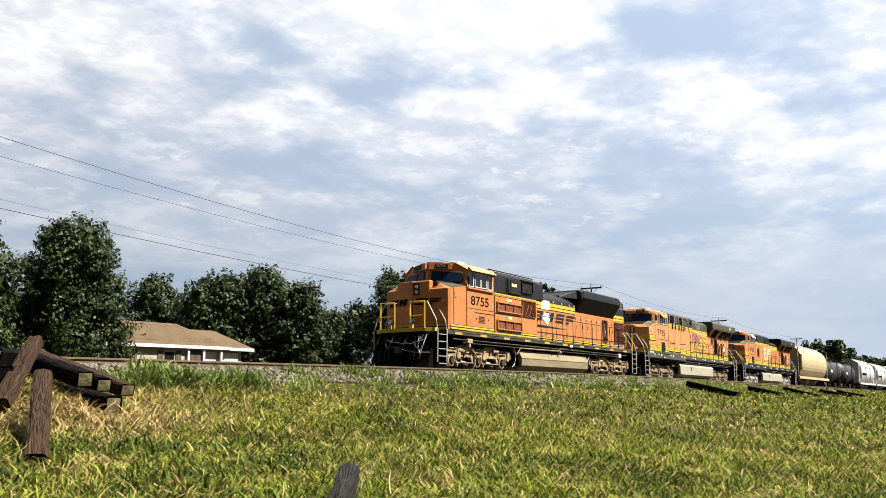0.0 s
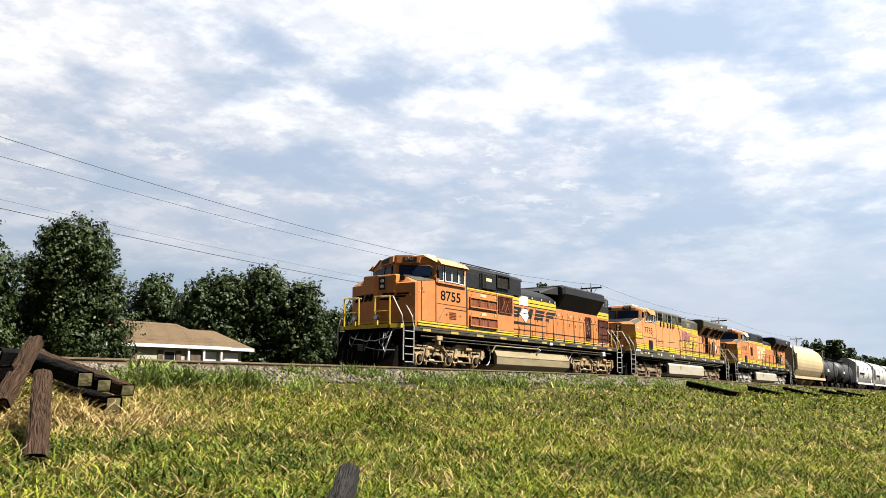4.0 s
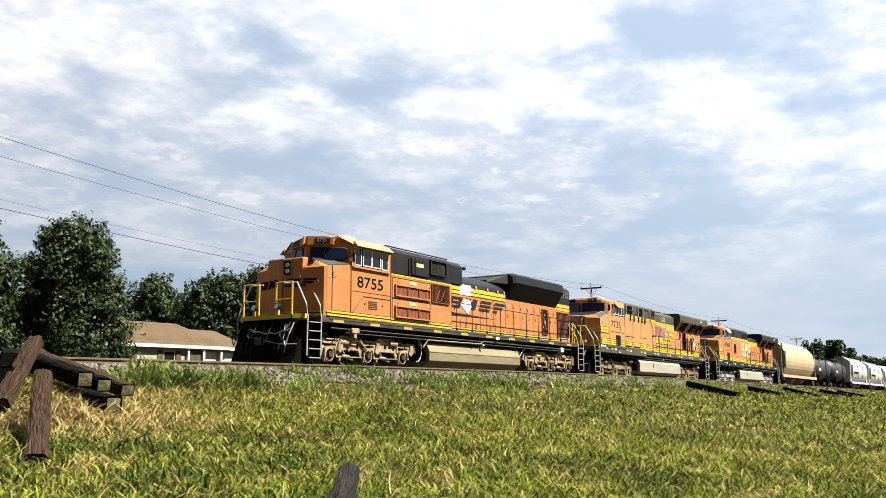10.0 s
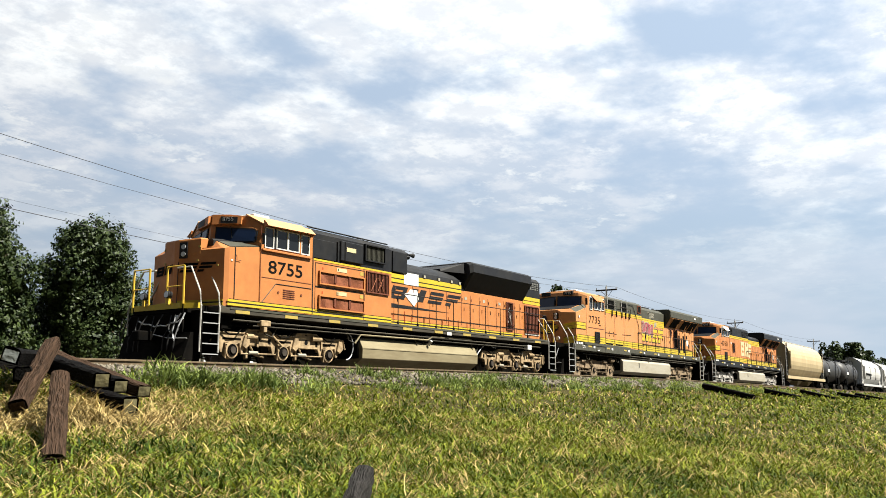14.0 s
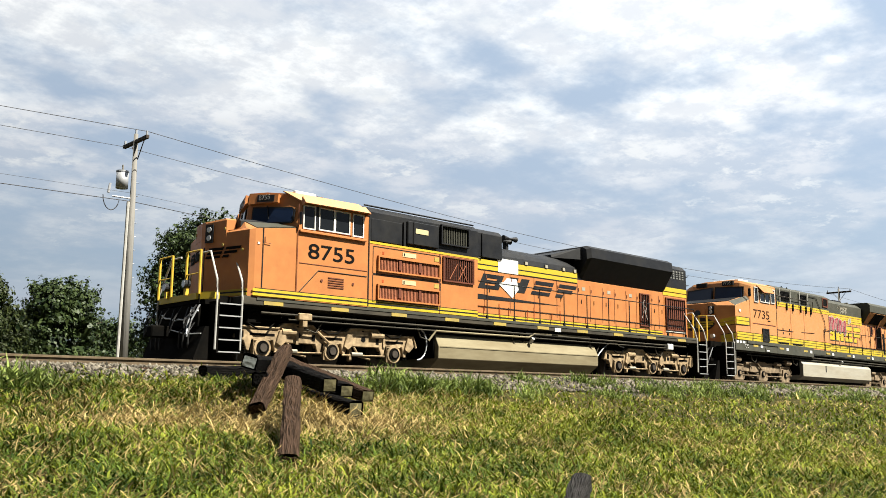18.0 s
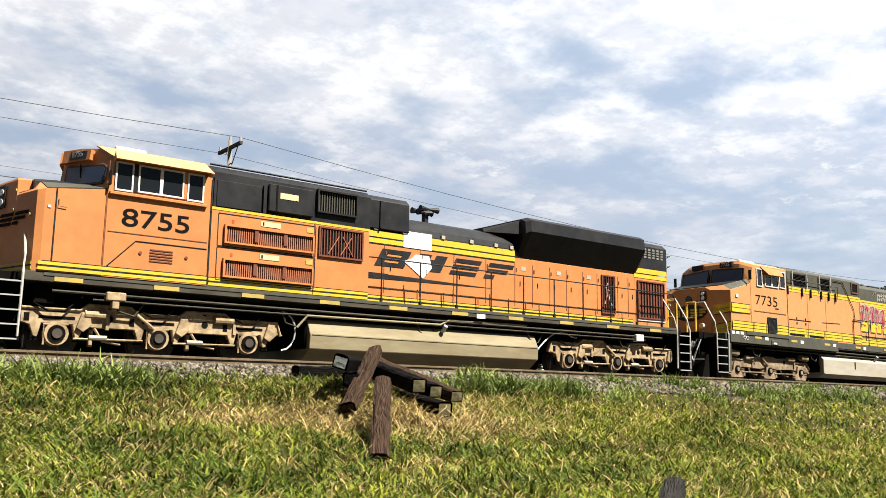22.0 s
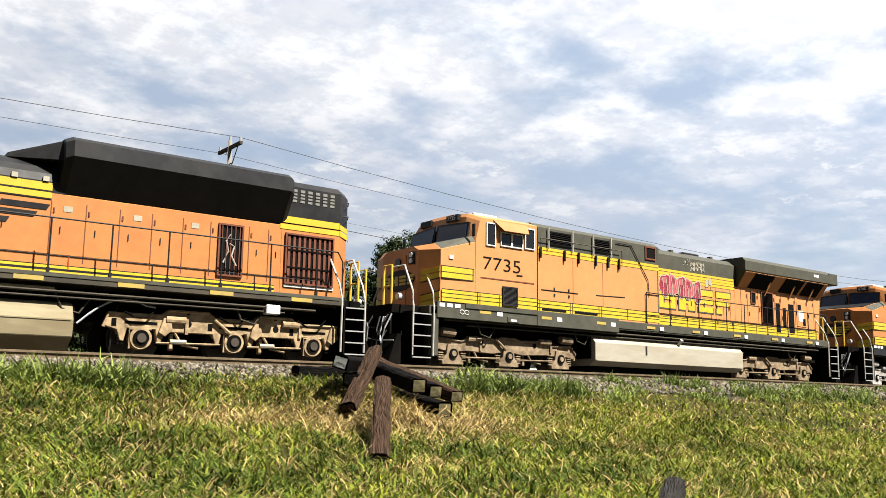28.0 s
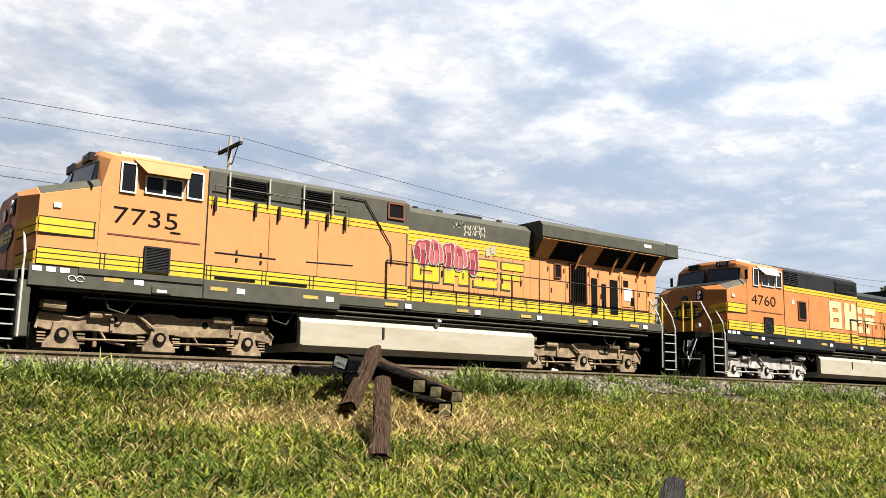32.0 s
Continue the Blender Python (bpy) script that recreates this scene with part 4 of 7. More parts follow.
        part("mirror", box(5.50 - c, 5.53 - c, min(s * 1.57, s * 1.68), max(s * 1.57, s * 1.68), 3.62, 3.95, 0.01), M_BLACK, cab)
    text("road_number", "8755", 0.375, M_DARK, t, 5.80 - c, -1.556, 2.82, 1.42, "black painted road number", 0.003)
    text("number_board_digits", "8755", 0.125, M_WHITE, t, 0, 0, 0, 1.0, "white digits on the number board", 0.002).matrix_local = pose(*face(-0.40, 4.36, 0.122), 0, 0, -69)
    # windscreen, number boards, lights
    for s in (-1, 1):
        def skew(points, out):
            return [face(s * y, z, out) for y, z in points]
        fr = part("windscreen", slab(skew(((0.16, 3.72), (1.34, 3.68), (1.40, 3.74), (1.40, 4.02), (1.30, 4.11), (0.16, 4.20)), 0.012), 0.05), M_BLACK, cab)
        # blue glass here: the pane's blue-grey reflections are put into its colour
        part("pane", slab(skew(((0.21, 3.76), (1.31, 3.72), (1.35, 3.76), (1.35, 4.00), (1.28, 4.07), (0.21, 4.155)), 0.014), 0.062), M_BLUEGLASS, fr, "dark windscreen pane")
        part("wiper", rod(skew(((0.62, 4.20), (0.70, 3.84)), 0.055), 0.012, 5), M_BLACK, fr)
        hood_box = part("brow", slab(skew(((0.06, 4.27), (0.92, 4.25), (0.92, 4.47), (0.06, 4.55)), 0.02), 0.17), M_ORANGE, cab)
        part("number_board", slab(skew(((0.34, 4.31), (0.84, 4.29), (0.84, 4.46), (0.34, 4.51)), 0.105), 0.03), M_BLACK, hood_box)
        lamp = part("ditch_light", disc(0, -0.07, 0.07, 0, 0.105, 14), M_BLACK, t, "round ditch light")
        lamp.matrix_local = pose(3.08 - c, s * 0.5, 1.99, 0, 0, 90)
        part("lens", disc(0, 0.07, 0.078, 0, 0.085, 14), M_LAMP, lamp)
        part("ditch_light_bracket", box(3.05 - c, 3.13 - c, s * 0.5 - 0.05, s * 0.5 + 0.05, 1.72, 1.90), M_YRAIL, t)
    bx("roof_antenna", 5.78, 6.45, -0.93, 0.35, 4.50, 4.665, M_WHITE, cab, 0.02, "white antenna housing")
    lp = part("headlight_panel", slab([(3.735 - c, -0.12, 3.10), (3.81 - c, -0.36, 3.10), (3.81 - c, -0.36, 3.56), (3.735 - c, -0.12, 3.56)], 0.05), M_BLACK, t)
    for z in (3.22, 3.43):
        part("headlight", disc(0, -0.03, 0.03, 0, 0.07, 14), M_LAMP, lp, "round headlight lens").matrix_local = pose(3.76 - c, -0.25, z, 0, 0, 107)
    for k, kind in enumerate((0, 1, 2, 3)):
        mark(t, 0, 0, 0.48, 0.26, 0, M_DARK, 0.5, kind, "nose_emblem_shape").matrix_local = pose((4.078, 3.908, 3.732, 3.897)[k] - c, (1.28, 0.72, -0.14, -0.68)[k], 2.70, 0, 0, -107.2 if k < 2 else -72.8)
    bx("nose_door_line", 3.725, 3.745, -0.09, -0.07, 1.8, 3.0, M_BLACK)
    # electrical cabinet behind the cab
    cabinet = bx("electrical_cabinet", 7.80, 12.0, -1.46, 1.46, 1.72, 3.50, M_ORANGE, bevel=0.015)
    upper = part("black_upper_body", prism([(-1.40, 3.50), (-1.40, 4.34), (-1.22, 4.50), (1.22, 4.50), (1.40, 4.34), (1.40, 3.50)], 7.78 - c, 12.05 - c, "x"), M_BLACK, t)
    part("roof_box", prism([(-1.06, 3.66), (-1.06, 4.42), (-0.9, 4.56), (0.9, 4.56), (1.06, 4.42), (1.06, 3.66)], 12.0 - c, 13.5 - c, "x", bevel=0.02), M_BLACK, t)
    for s in (-1, 1):
        for z in (1.95, 2.72):
            louvre(cabinet, 8.12 - c, 10.40 - c, z, z + 0.43, s * 1.46, M_ORANGE, 42, slat=M_SLAT, back=M_DARK, upright=True, deep=0.075, wide=0.026)
            for xb in (8.86, 9.60):
                bx("grille_bracket", xb, xb + 0.09, min(s * 1.46, s * 1.515), max(s * 1.46, s * 1.515), z + 0.10, z + 0.39, M_ORANGE_DARK, cabinet)
            bx("label_plate", 9.02, 9.52, min(s * 1.46, s * 1.472), max(s * 1.46, s * 1.472), z + 0.50, z + 0.62, M_CREAM, cabinet)
            bx("label_mark", 9.06, 9.10, min(s * 1.46, s * 1.475), max(s * 1.46, s * 1.475), z + 0.52, z + 0.60, M_BLACK, cabinet)
            bx("yellow_label", 10.22, 10.40, min(s * 1.46, s * 1.472), max(s * 1.46, s * 1.472), z + 0.50, z + 0.62, M_REFLECT, cabinet)
            bx("rust_spot", 8.30, 8.36, min(s * 1.46, s * 1.465), max(s * 1.46, s * 1.465), z + 0.48, z + 0.56, M_RUST, cabinet)
            for zz in (z - 0.075, z + 0.665):
                bx("panel_seam", 7.98, 10.46, min(s * 1.46, s * 1.468), max(s * 1.46, s * 1.468), zz, zz + 0.018, M_BLACK, cabinet)
            for xx in (7.97, 10.455):
                bx("panel_seam", xx, xx + 0.018, min(s * 1.46, s * 1.468), max(s * 1.46, s * 1.468), z - 0.06, z + 0.665, M_BLACK, cabinet)
        louvre(cabinet, 10.54 - c, 11.80 - c, 2.68, 3.42, s * 1.46, M_ORANGE_DARK, 15, upright=True, slat=M_ORANGE_DARK, deep=0.05)
        for xa, xb in ((10.8, 11.1), (11.15, 11.45), (11.5, 11.2)):
            part("torn_mesh", rod([(xa - c, s * 1.50, 2.76), (xb - c, s * 1.50, 3.22)], 0.012, 5), M_SLAT, cabinet)
        bx("panel_seam", 10.42, 10.445, min(s * 1.46, s * 1.47), max(s * 1.46, s * 1.47), 1.75, 3.48, M_ORANGE_DARK, cabinet)
        bx("panel_door", 7.92, 9.02, min(s * 1.40, s * 1.44), max(s * 1.40, s * 1.44), 3.55, 4.16, M_BLACK, upper, 0.01)
        bx("hanging_box", 9.18, 10.36, min(s * 1.40, s * 1.50), max(s * 1.40, s * 1.50), 3.60, 4.26, M_BLACK, upper, 0.02)
        bx("label_plate", 9.46, 9.94, min(s * 1.50, s * 1.51), max(s * 1.50, s * 1.51), 3.93, 4.07, M_CREAM, upper)
        bx("panel_rib", 7.84, 7.90, min(s * 1.40, s * 1.46), max(s * 1.40, s * 1.46), 3.5, 4.2, M_BLACK, upper)
        bx("panel_rib", 9.06, 9.14, min(s * 1.40, s * 1.46), max(s * 1.40, s * 1.46), 3.5, 4.2, M_BLACK, upper)
        bx("upper_seam", 9.36, 9.40, min(s * 1.50, s * 1.512), max(s * 1.50, s * 1.512), 3.62, 4.24, M_DARK, upper)
        louvre(upper, 10.48 - c, 11.62 - c, 3.76, 4.34, s * 1.40, M_BLACK, 15, upright=True, slat=M_DGREEN, deep=0.09)
        bx("yellow_stripe", 7.8, 12.0, min(s * 1.46, s * 1.468), max(s * 1.46, s * 1.468), 3.46, 3.52, M_YELLOW, cabinet)
        bx("roof_rib", 12.55, 12.6, min(s * 1.06, s * 1.1), max(s * 1.06, s * 1.1), 3.68, 4.40, M_BLACK, upper)
    part("roof_rail", rod([(7.8 - c, -1.25, 4.54), (12.0 - c, -1.25, 4.54)], 0.025, 6), M_BLACK, upper)
    # long hood
    hood = bx("long_hood", 12.0, 22.55, -1.0, 1.0, 1.72, 3.42, M_ORANGE, bevel=0.01)
    prof = [(-1.0, 3.42)] + [(-1.0 * math.cos(a), 3.62 + 0.62 * math.sin(a)) for a in np.linspace(0.05, math.pi - 0.05, 12)] + [(1.0, 3.42)]
    part("engine_roof", prism(prof, 13.42 - c, 17.6 - c, "x"), M_BLACK, t, "rounded black engine roof")
    rear = part("rear_hood", loft([[(x - c, -w, 1.72), (x - c, -w, 3.46), (x - c, w, 3.46), (x - c, w, 1.72)] for x, w in ((22.55, 1.0), (24.15, 1.0), (24.62, 0.55))]), M_ORANGE, t)
    flare = [(-1.0, 3.44), (-1.46, 4.16), (-1.43, 4.50), (-1.25, 4.60), (1.25, 4.60), (1.43, 4.50), (1.46, 4.16), (1.0, 3.44)]

    def sect(x, pr):
        return [(x - c, y, z) for y, z in pr]
    radiator = part("radiator_housing", loft([sect(17.42, [(y * 0.93, z - 0.05 if z > 4 else z) for y, z in flare]), sect(17.56, flare), sect(22.54, flare), sect(22.66, [(y * 0.93, z - 0.04 if z > 4 else z) for y, z in flare])]), M_BLACK, t, "flared black radiator housing")
    part("radiator_ramp", loft([[(16.5 - c, -0.55, 4.15), (16.5 - c, -0.5, 4.25), (16.5 - c, 0.5, 4.25), (16.5 - c, 0.55, 4.15)], [(17.44 - c, -1.2, 4.1), (17.44 - c, -1.1, 4.53), (17.44 - c, 1.1, 4.53), (17.44 - c, 1.2, 4.1)]]), M_BLACK, radiator)
    tail = part("rear_upper_body", loft([[(x - c, -w, 3.62), (x - c, -w, 4.40), (x - c, 0.17 - w, 4.56), (x - c, w - 0.17, 4.56), (x - c, w, 4.40), (x - c, w, 3.62)] for x, w in ((22.5, 1.01), (24.16, 1.01), (24.63, 0.56))]), M_BLACK, t)
    for z in (3.85, 4.2):
        part("end_grab_rail", rod([(24.3 - c, -0.92, z), (24.42 - c, -0.95, z + 0.02), (24.58 - c, -0.66, z)], 0.014, 5), M_BLACK, tail)
    for z0 in (3.49, 3.33):
        part("end_stripe", slab([(24.16 - c, -1.0, z0), (24.63 - c, -0.56, z0), (24.63 - c, -0.56, z0 + 0.13), (24.16 - c, -1.0, z0 + 0.13)], 0.02), M_YELLOW, rear)
    for k in range(3):
        bx("roof_fan", 18.6 + k * 1.45, 19.7 + k * 1.45, -0.75, 0.75, 4.60, 4.68, M_BLACK, radiator, 0.03)
    for s in (-1, 1):
        for z0, z1 in ((3.30, 3.42), (3.46, 3.62)):
            bx("yellow_stripe", 12.0 if z0 > 3.4 else 12.0, 17.3, min(s * 1.0, s * 1.012), max(s * 1.0, s * 1.012), z0, z1, M_YELLOW, hood)
            bx("yellow_stripe", 22.5, 24.14, min(s * 1.0, s * 1.012), max(s * 1.0, s * 1.012), z0 + 0.03, z1 + 0.03, M_YELLOW, rear)
        for z0, z1 in ((1.745, 1.81), (1.85, 1.915)):
            bx("yellow_stripe", 4.26, 7.76, min(s * 1.55, s * 1.558), max(s * 1.55, s * 1.558), z0, z1, M_YELLOW, cab)
            bx("yellow_stripe", 7.82, 11.98, min(s * 1.46, s * 1.468), max(s * 1.46, s * 1.468), z0, z1, M_YELLOW, cabinet)
            bx("yellow_stripe", 12.02, 22.4, min(s * 1.0, s * 1.01), max(s * 1.0, s * 1.01), z0 + 0.02, z1 + 0.01, M_YELLOW, hood)
        for x0, x1, w in ((4.32, 7.76, 1.55), (7.82, 11.98, 1.46)):
            for z, zh in ((1.812, 0.036), (1.917, 0.016)):
                bx("stripe_line", x0, x1, min(s * w, s * (w + 0.01)), max(s * w, s * (w + 0.01)), z, z + zh, M_BLACK, deck)
        for z, zh in ((1.823, 0.045), (1.927, 0.016)):
            bx("stripe_line", 12.02, 22.4, min(s * 1.0, s * 1.012), max(s * 1.0, s * 1.012), z, z + zh, M_BLACK, hood)
        bx("stripe_line", 12.0, 17.3, min(s * 1.0, s * 1.014), max(s * 1.0, s * 1.014), 3.425, 3.455, M_BLACK, hood)
        bx("stripe_line", 12.0, 17.3, min(s * 1.0, s * 1.014), max(s * 1.0, s * 1.014), 3.275, 3.297, M_BLACK, hood)
        louvre(rear, 22.64 - c, 23.98 - c, 2.00, 3.24, s * 1.0, M_ORANGE_DARK, 9, upright=True, back=M_DARK, slat=M_ORANGE_DARK, wide=0.065, deep=0.06)
        for z in (2.40, 2.82):
            bx("grille_bar", 22.68, 23.94, min(s * 1.03, s * 1.045), max(s * 1.03, s * 1.045), z, z + 0.03, M_UNDER, rear)
        bx("white_frame_edge", 22.64, 24.0, min(s * 1.0, s * 1.03), max(s * 1.0, s * 1.03), 1.93, 1.99, M_TRIM, rear)
        # near-black sheet paints the shaded inside of the open hood door
        bx("hood_door_shade", 20.94, 21.46, min(s * 1.0, s * 1.008), max(s * 1.0, s * 1.008), 2.06, 3.2, M_DARK, hood)
        louvre(hood, 20.94 - c, 21.56 - c, 2.04, 3.26, s * 1.008, M_ORANGE_DARK, 5, upright=True, wide=0.02)
        for pts in ([(21.08, 2.35), (21.20, 2.62), (21.14, 2.86), (21.24, 3.02)], [(21.40, 2.30), (21.28, 2.52), (21.34, 2.74), (21.22, 2.80)]):
            part("inner_pipe", rod([(a - c, s * 1.024, b) for a, b in pts], 0.022, 6), M_TRUCK_C, hood)
        for k, x in enumerate((12.75, 13.9, 15.05, 16.2, 17.3, 18.0, 18.7, 19.4, 20.1, 20.75, 21.7, 22.2)):
            bx("door_seam", x, x + 0.018, min(s * 1.0, s * 1.008), max(s * 1.0, s * 1.008), 2.02, 3.26, M_ORANGE_DARK, hood)
            bx("door_handle", x + 0.2, x + 0.217, min(s * 1.0, s * 1.02), max(s * 1.0, s * 1.02), 2.6, 2.74, M_BLACK, hood)
            bx("door_hinge", x + 0.05, x + 0.08, min(s * 1.0, s * 1.02), max(s * 1.0, s * 1.03), 3.02, 3.12, M_ORANGE_DARK, hood)
        for x in (17.55, 19.0, 20.3):
            bx("label_plate", x, x + 0.18, min(s * 1.0, s * 1.008), max(s * 1.0, s * 1.008), 3.06, 3.18, M_TANK_B, hood)
        for x in (12.4, 13.3, 14.6, 15.6, 16.5, 17.1):
            bx("roof_lug", x, x + 0.12, min(s * 0.94, s * 1.04), max(s * 0.94, s * 1.04), 3.64, 3.74, M_TANK_B, hood)
        for k in range(6):
            x = 22.80 + k * 0.21
            vent = bx("vent_panel", x, x + 0.12, min(s * 1.0, s * 1.02), max(s * 1.0, s * 1.02), 4.02, 4.34, M_VENT, tail, label="pale grey vent panel")
            for z in (4.09, 4.17, 4.25):
                bx("vent_slit", x - 0.005, x + 0.125, min(s * 1.0, s * 1.028), max(s * 1.0, s * 1.028), z, z + 0.022, M_BLACK, vent)
        post_rail(t, [12.39 - c + k * 1.21 for k in range(10)], s * 1.46, 1.72, 2.83, M_BRAIL)
        part("handrail", rod([(12.05 - c, s * 1.02, 2.90), (12.39 - c, s * 1.46, 2.83)], 0.017, 6), M_BRAIL, t)
        part("handrail", rod([(23.28 - c, s * 1.46, 2.83), (23.86 - c, s * 1.46, 2.83), (24.0 - c, s * 1.46, 2.6), (24.0 - c, s * 1.46, 1.72)], 0.018, 6), M_BRAIL, t)
        stairs(t, 3.72 - c, -1.52 if s < 0 else 1.1, -1.1 if s < 0 else 1.52, (1.50, 1.22, 0.94, 0.66, 0.38))
        stairs(t, 24.37 - c, -1.52 if s < 0 else 1.1, -1.1 if s < 0 else 1.52, (1.50, 1.22, 0.94, 0.66, 0.38))
        bx("sand_box", 4.3, 4.7, min(s * 1.05, s * 1.3), max(s * 1.05, s * 1.3), 1.1, 1.46, M_UNDER, bevel=0.02)
        bx("air_valve_box", 5.65, 6.05, min(s * 1.3, s * 1.5), max(s * 1.3, s * 1.5), 1.24, 1.42, M_TRUCK, bevel=0.02)
        bx("air_valve_leg", 5.78, 5.92, min(s * 1.3, s * 1.48), max(s * 1.3, s * 1.48), 1.08, 1.24, M_TRUCK, bevel=0.01)
        bx("air_valve_box", 22.0, 22.35, min(s * 1.3, s * 1.5), max(s * 1.3, s * 1.5), 1.20, 1.42, M_WHITE, bevel=0.02)
        part("air_pipe", rod([(10.1 - c, s * 1.38, 0.95), (10.35 - c, s * 1.42, 1.24), (14.3 - c, s * 1.42, 1.26), (14.6 - c, s * 1.42, 1.40), (17.4 - c, s * 1.4, 1.42)], 0.03, 7), M_TANK, t)
        part("cable_loop", rod([(9.75 - c + 0.35 * math.sin(a), s * 1.3, 0.85 + 0.45 * math.cos(a)) for a in np.linspace(0, math.pi, 9)], 0.022, 6), M_GALV, t)
        part("cable_loop", rod([(18.0 - c - 0.1 + 1.6 * u, s * 1.3, 0.6 + 0.72 * math.sin(math.pi * min(1, u + 0.1) * 0.7)) for u in np.linspace(0, 1, 9)], 0.022, 6), M_GALV, t)
        bx("equipment_box", 14.2, 14.7, min(s * 1.1, s * 1.4), max(s * 1.1, s * 1.4), 1.2, 1.44, M_BLACK, bevel=0.02)
        bx("marker_plate", 15.45, 15.75, min(s * 1.52, s * 1.535), max(s * 1.52, s * 1.535), 1.5, 1.62, M_WHITE, deck)
        bx("black_flash", 12.02, 12.9, min(s * 1.0, s * 1.006), max(s * 1.0, s * 1.006), 2.4, 2.52, M_BLACK, hood)
        part("underline_flash", slab([(12.02 - c, s * 1.006, 2.50), (13.4 - c, s * 1.006, 2.50), (16.4 - c, s * 1.006, 2.44), (12.02 - c, s * 1.006, 2.36)], 0.008), M_BLACK, hood)
        for k, kind in enumerate((0, 1, 2, 3)):
            mark(hood, 12.45 - c + 1.22 * k, 2.71, 0.92, 0.46, s * 1.008, M_BLACK, 0.55, kind)
        for k in range(9):
            x = 12.7 + 0.62 * k + 0.15 * math.sin(k * 2.7)
            bx("rust_streak", x, x + 0.02, min(s * 1.0, s * 1.0165), max(s * 1.0, s * 1.0165), 1.86, 2.12 + 0.18 * math.sin(k * 1.9) ** 2, M_RUST, hood)
        bx("primer_patch", 13.35, 14.28, min(s * 1.012, s * 1.018), max(s * 1.012, s * 1.018), 3.28, 3.72, M_WHITE, hood, label="bare white patch in the paint")
        part("primer_patch", slab([(13.75 - c, s * 1.013, 3.12), (14.2 - c, s * 1.013, 3.12), (14.3 - c, s * 1.013, 2.8), (14.0 - c, s * 1.013, 2.5), (13.35 - c, s * 1.013, 2.92), (13.6 - c, s * 1.013, 2.98)], 0.006), M_WHITE, hood)
    # roof horn cluster
    horn = bx("horn_mount", 14.72, 14.84, -0.08, 0.08, 4.2, 4.52, M_BLACK)
    for y in (-0.2, 0, 0.2):
        part("horn", rod([(14.78 - c, y, 4.56 + 0.3 * abs(y)), (14.52 - c - abs(y) * 0.3, y, 4.56 + 0.3 * abs(y))], 0.03, 8, None, 0.095), M_BLACK, horn)
        part("horn", rod([(14.78 - c, y, 4.56 + 0.3 * abs(y)), (15.02 - c + abs(y) * 0.3, y, 4.56 + 0.3 * abs(y))], 0.03, 8, None, 0.095), M_BLACK, horn)
    bow = ((3.36, -1.40), (3.12, -0.95), (3.12, 0.95), (3.36, 1.40), (3.48, 1.40), (3.22, 0.90), (3.22, -0.90), (3.48, -1.40))
    part("platform_edge", slab([(x - c, y, 1.675) for x, y in bow], 0.15), M_YELLOW, t, "yellow front platform edge")
    underframe(t, 3.2 - c, 24.7 - c, 1.46)
    end_gear(t, 3.2 - c, -1, 1.5, True)
    end_gear(t, 24.72 - c, 1, 1.5)
    corner_rails(t, 3.36 - c, -1, 1.72, 0.37, 1.05)
    corner_rails(t, 24.64 - c, 1, 1.72)
    fuel_tank(t, 10.42 - c, 17.8 - c, 1.17, M_TANK, 0.36)
    ax = [4.8 - c, 6.87 - c, 8.96 - c]
    truck_frames(t, ax, M_TRUCK, "a")
    rear_ax = [19.25 - c, 21.36 - c, 23.38 - c]
    truck_frames(t, rear_ax, M_TRUCK, "a")
    wheels = [wheelset(t, x) for x in ax + rear_ax]
    return (t, c, wheels)


VEHICLES = [leading_locomotive()]


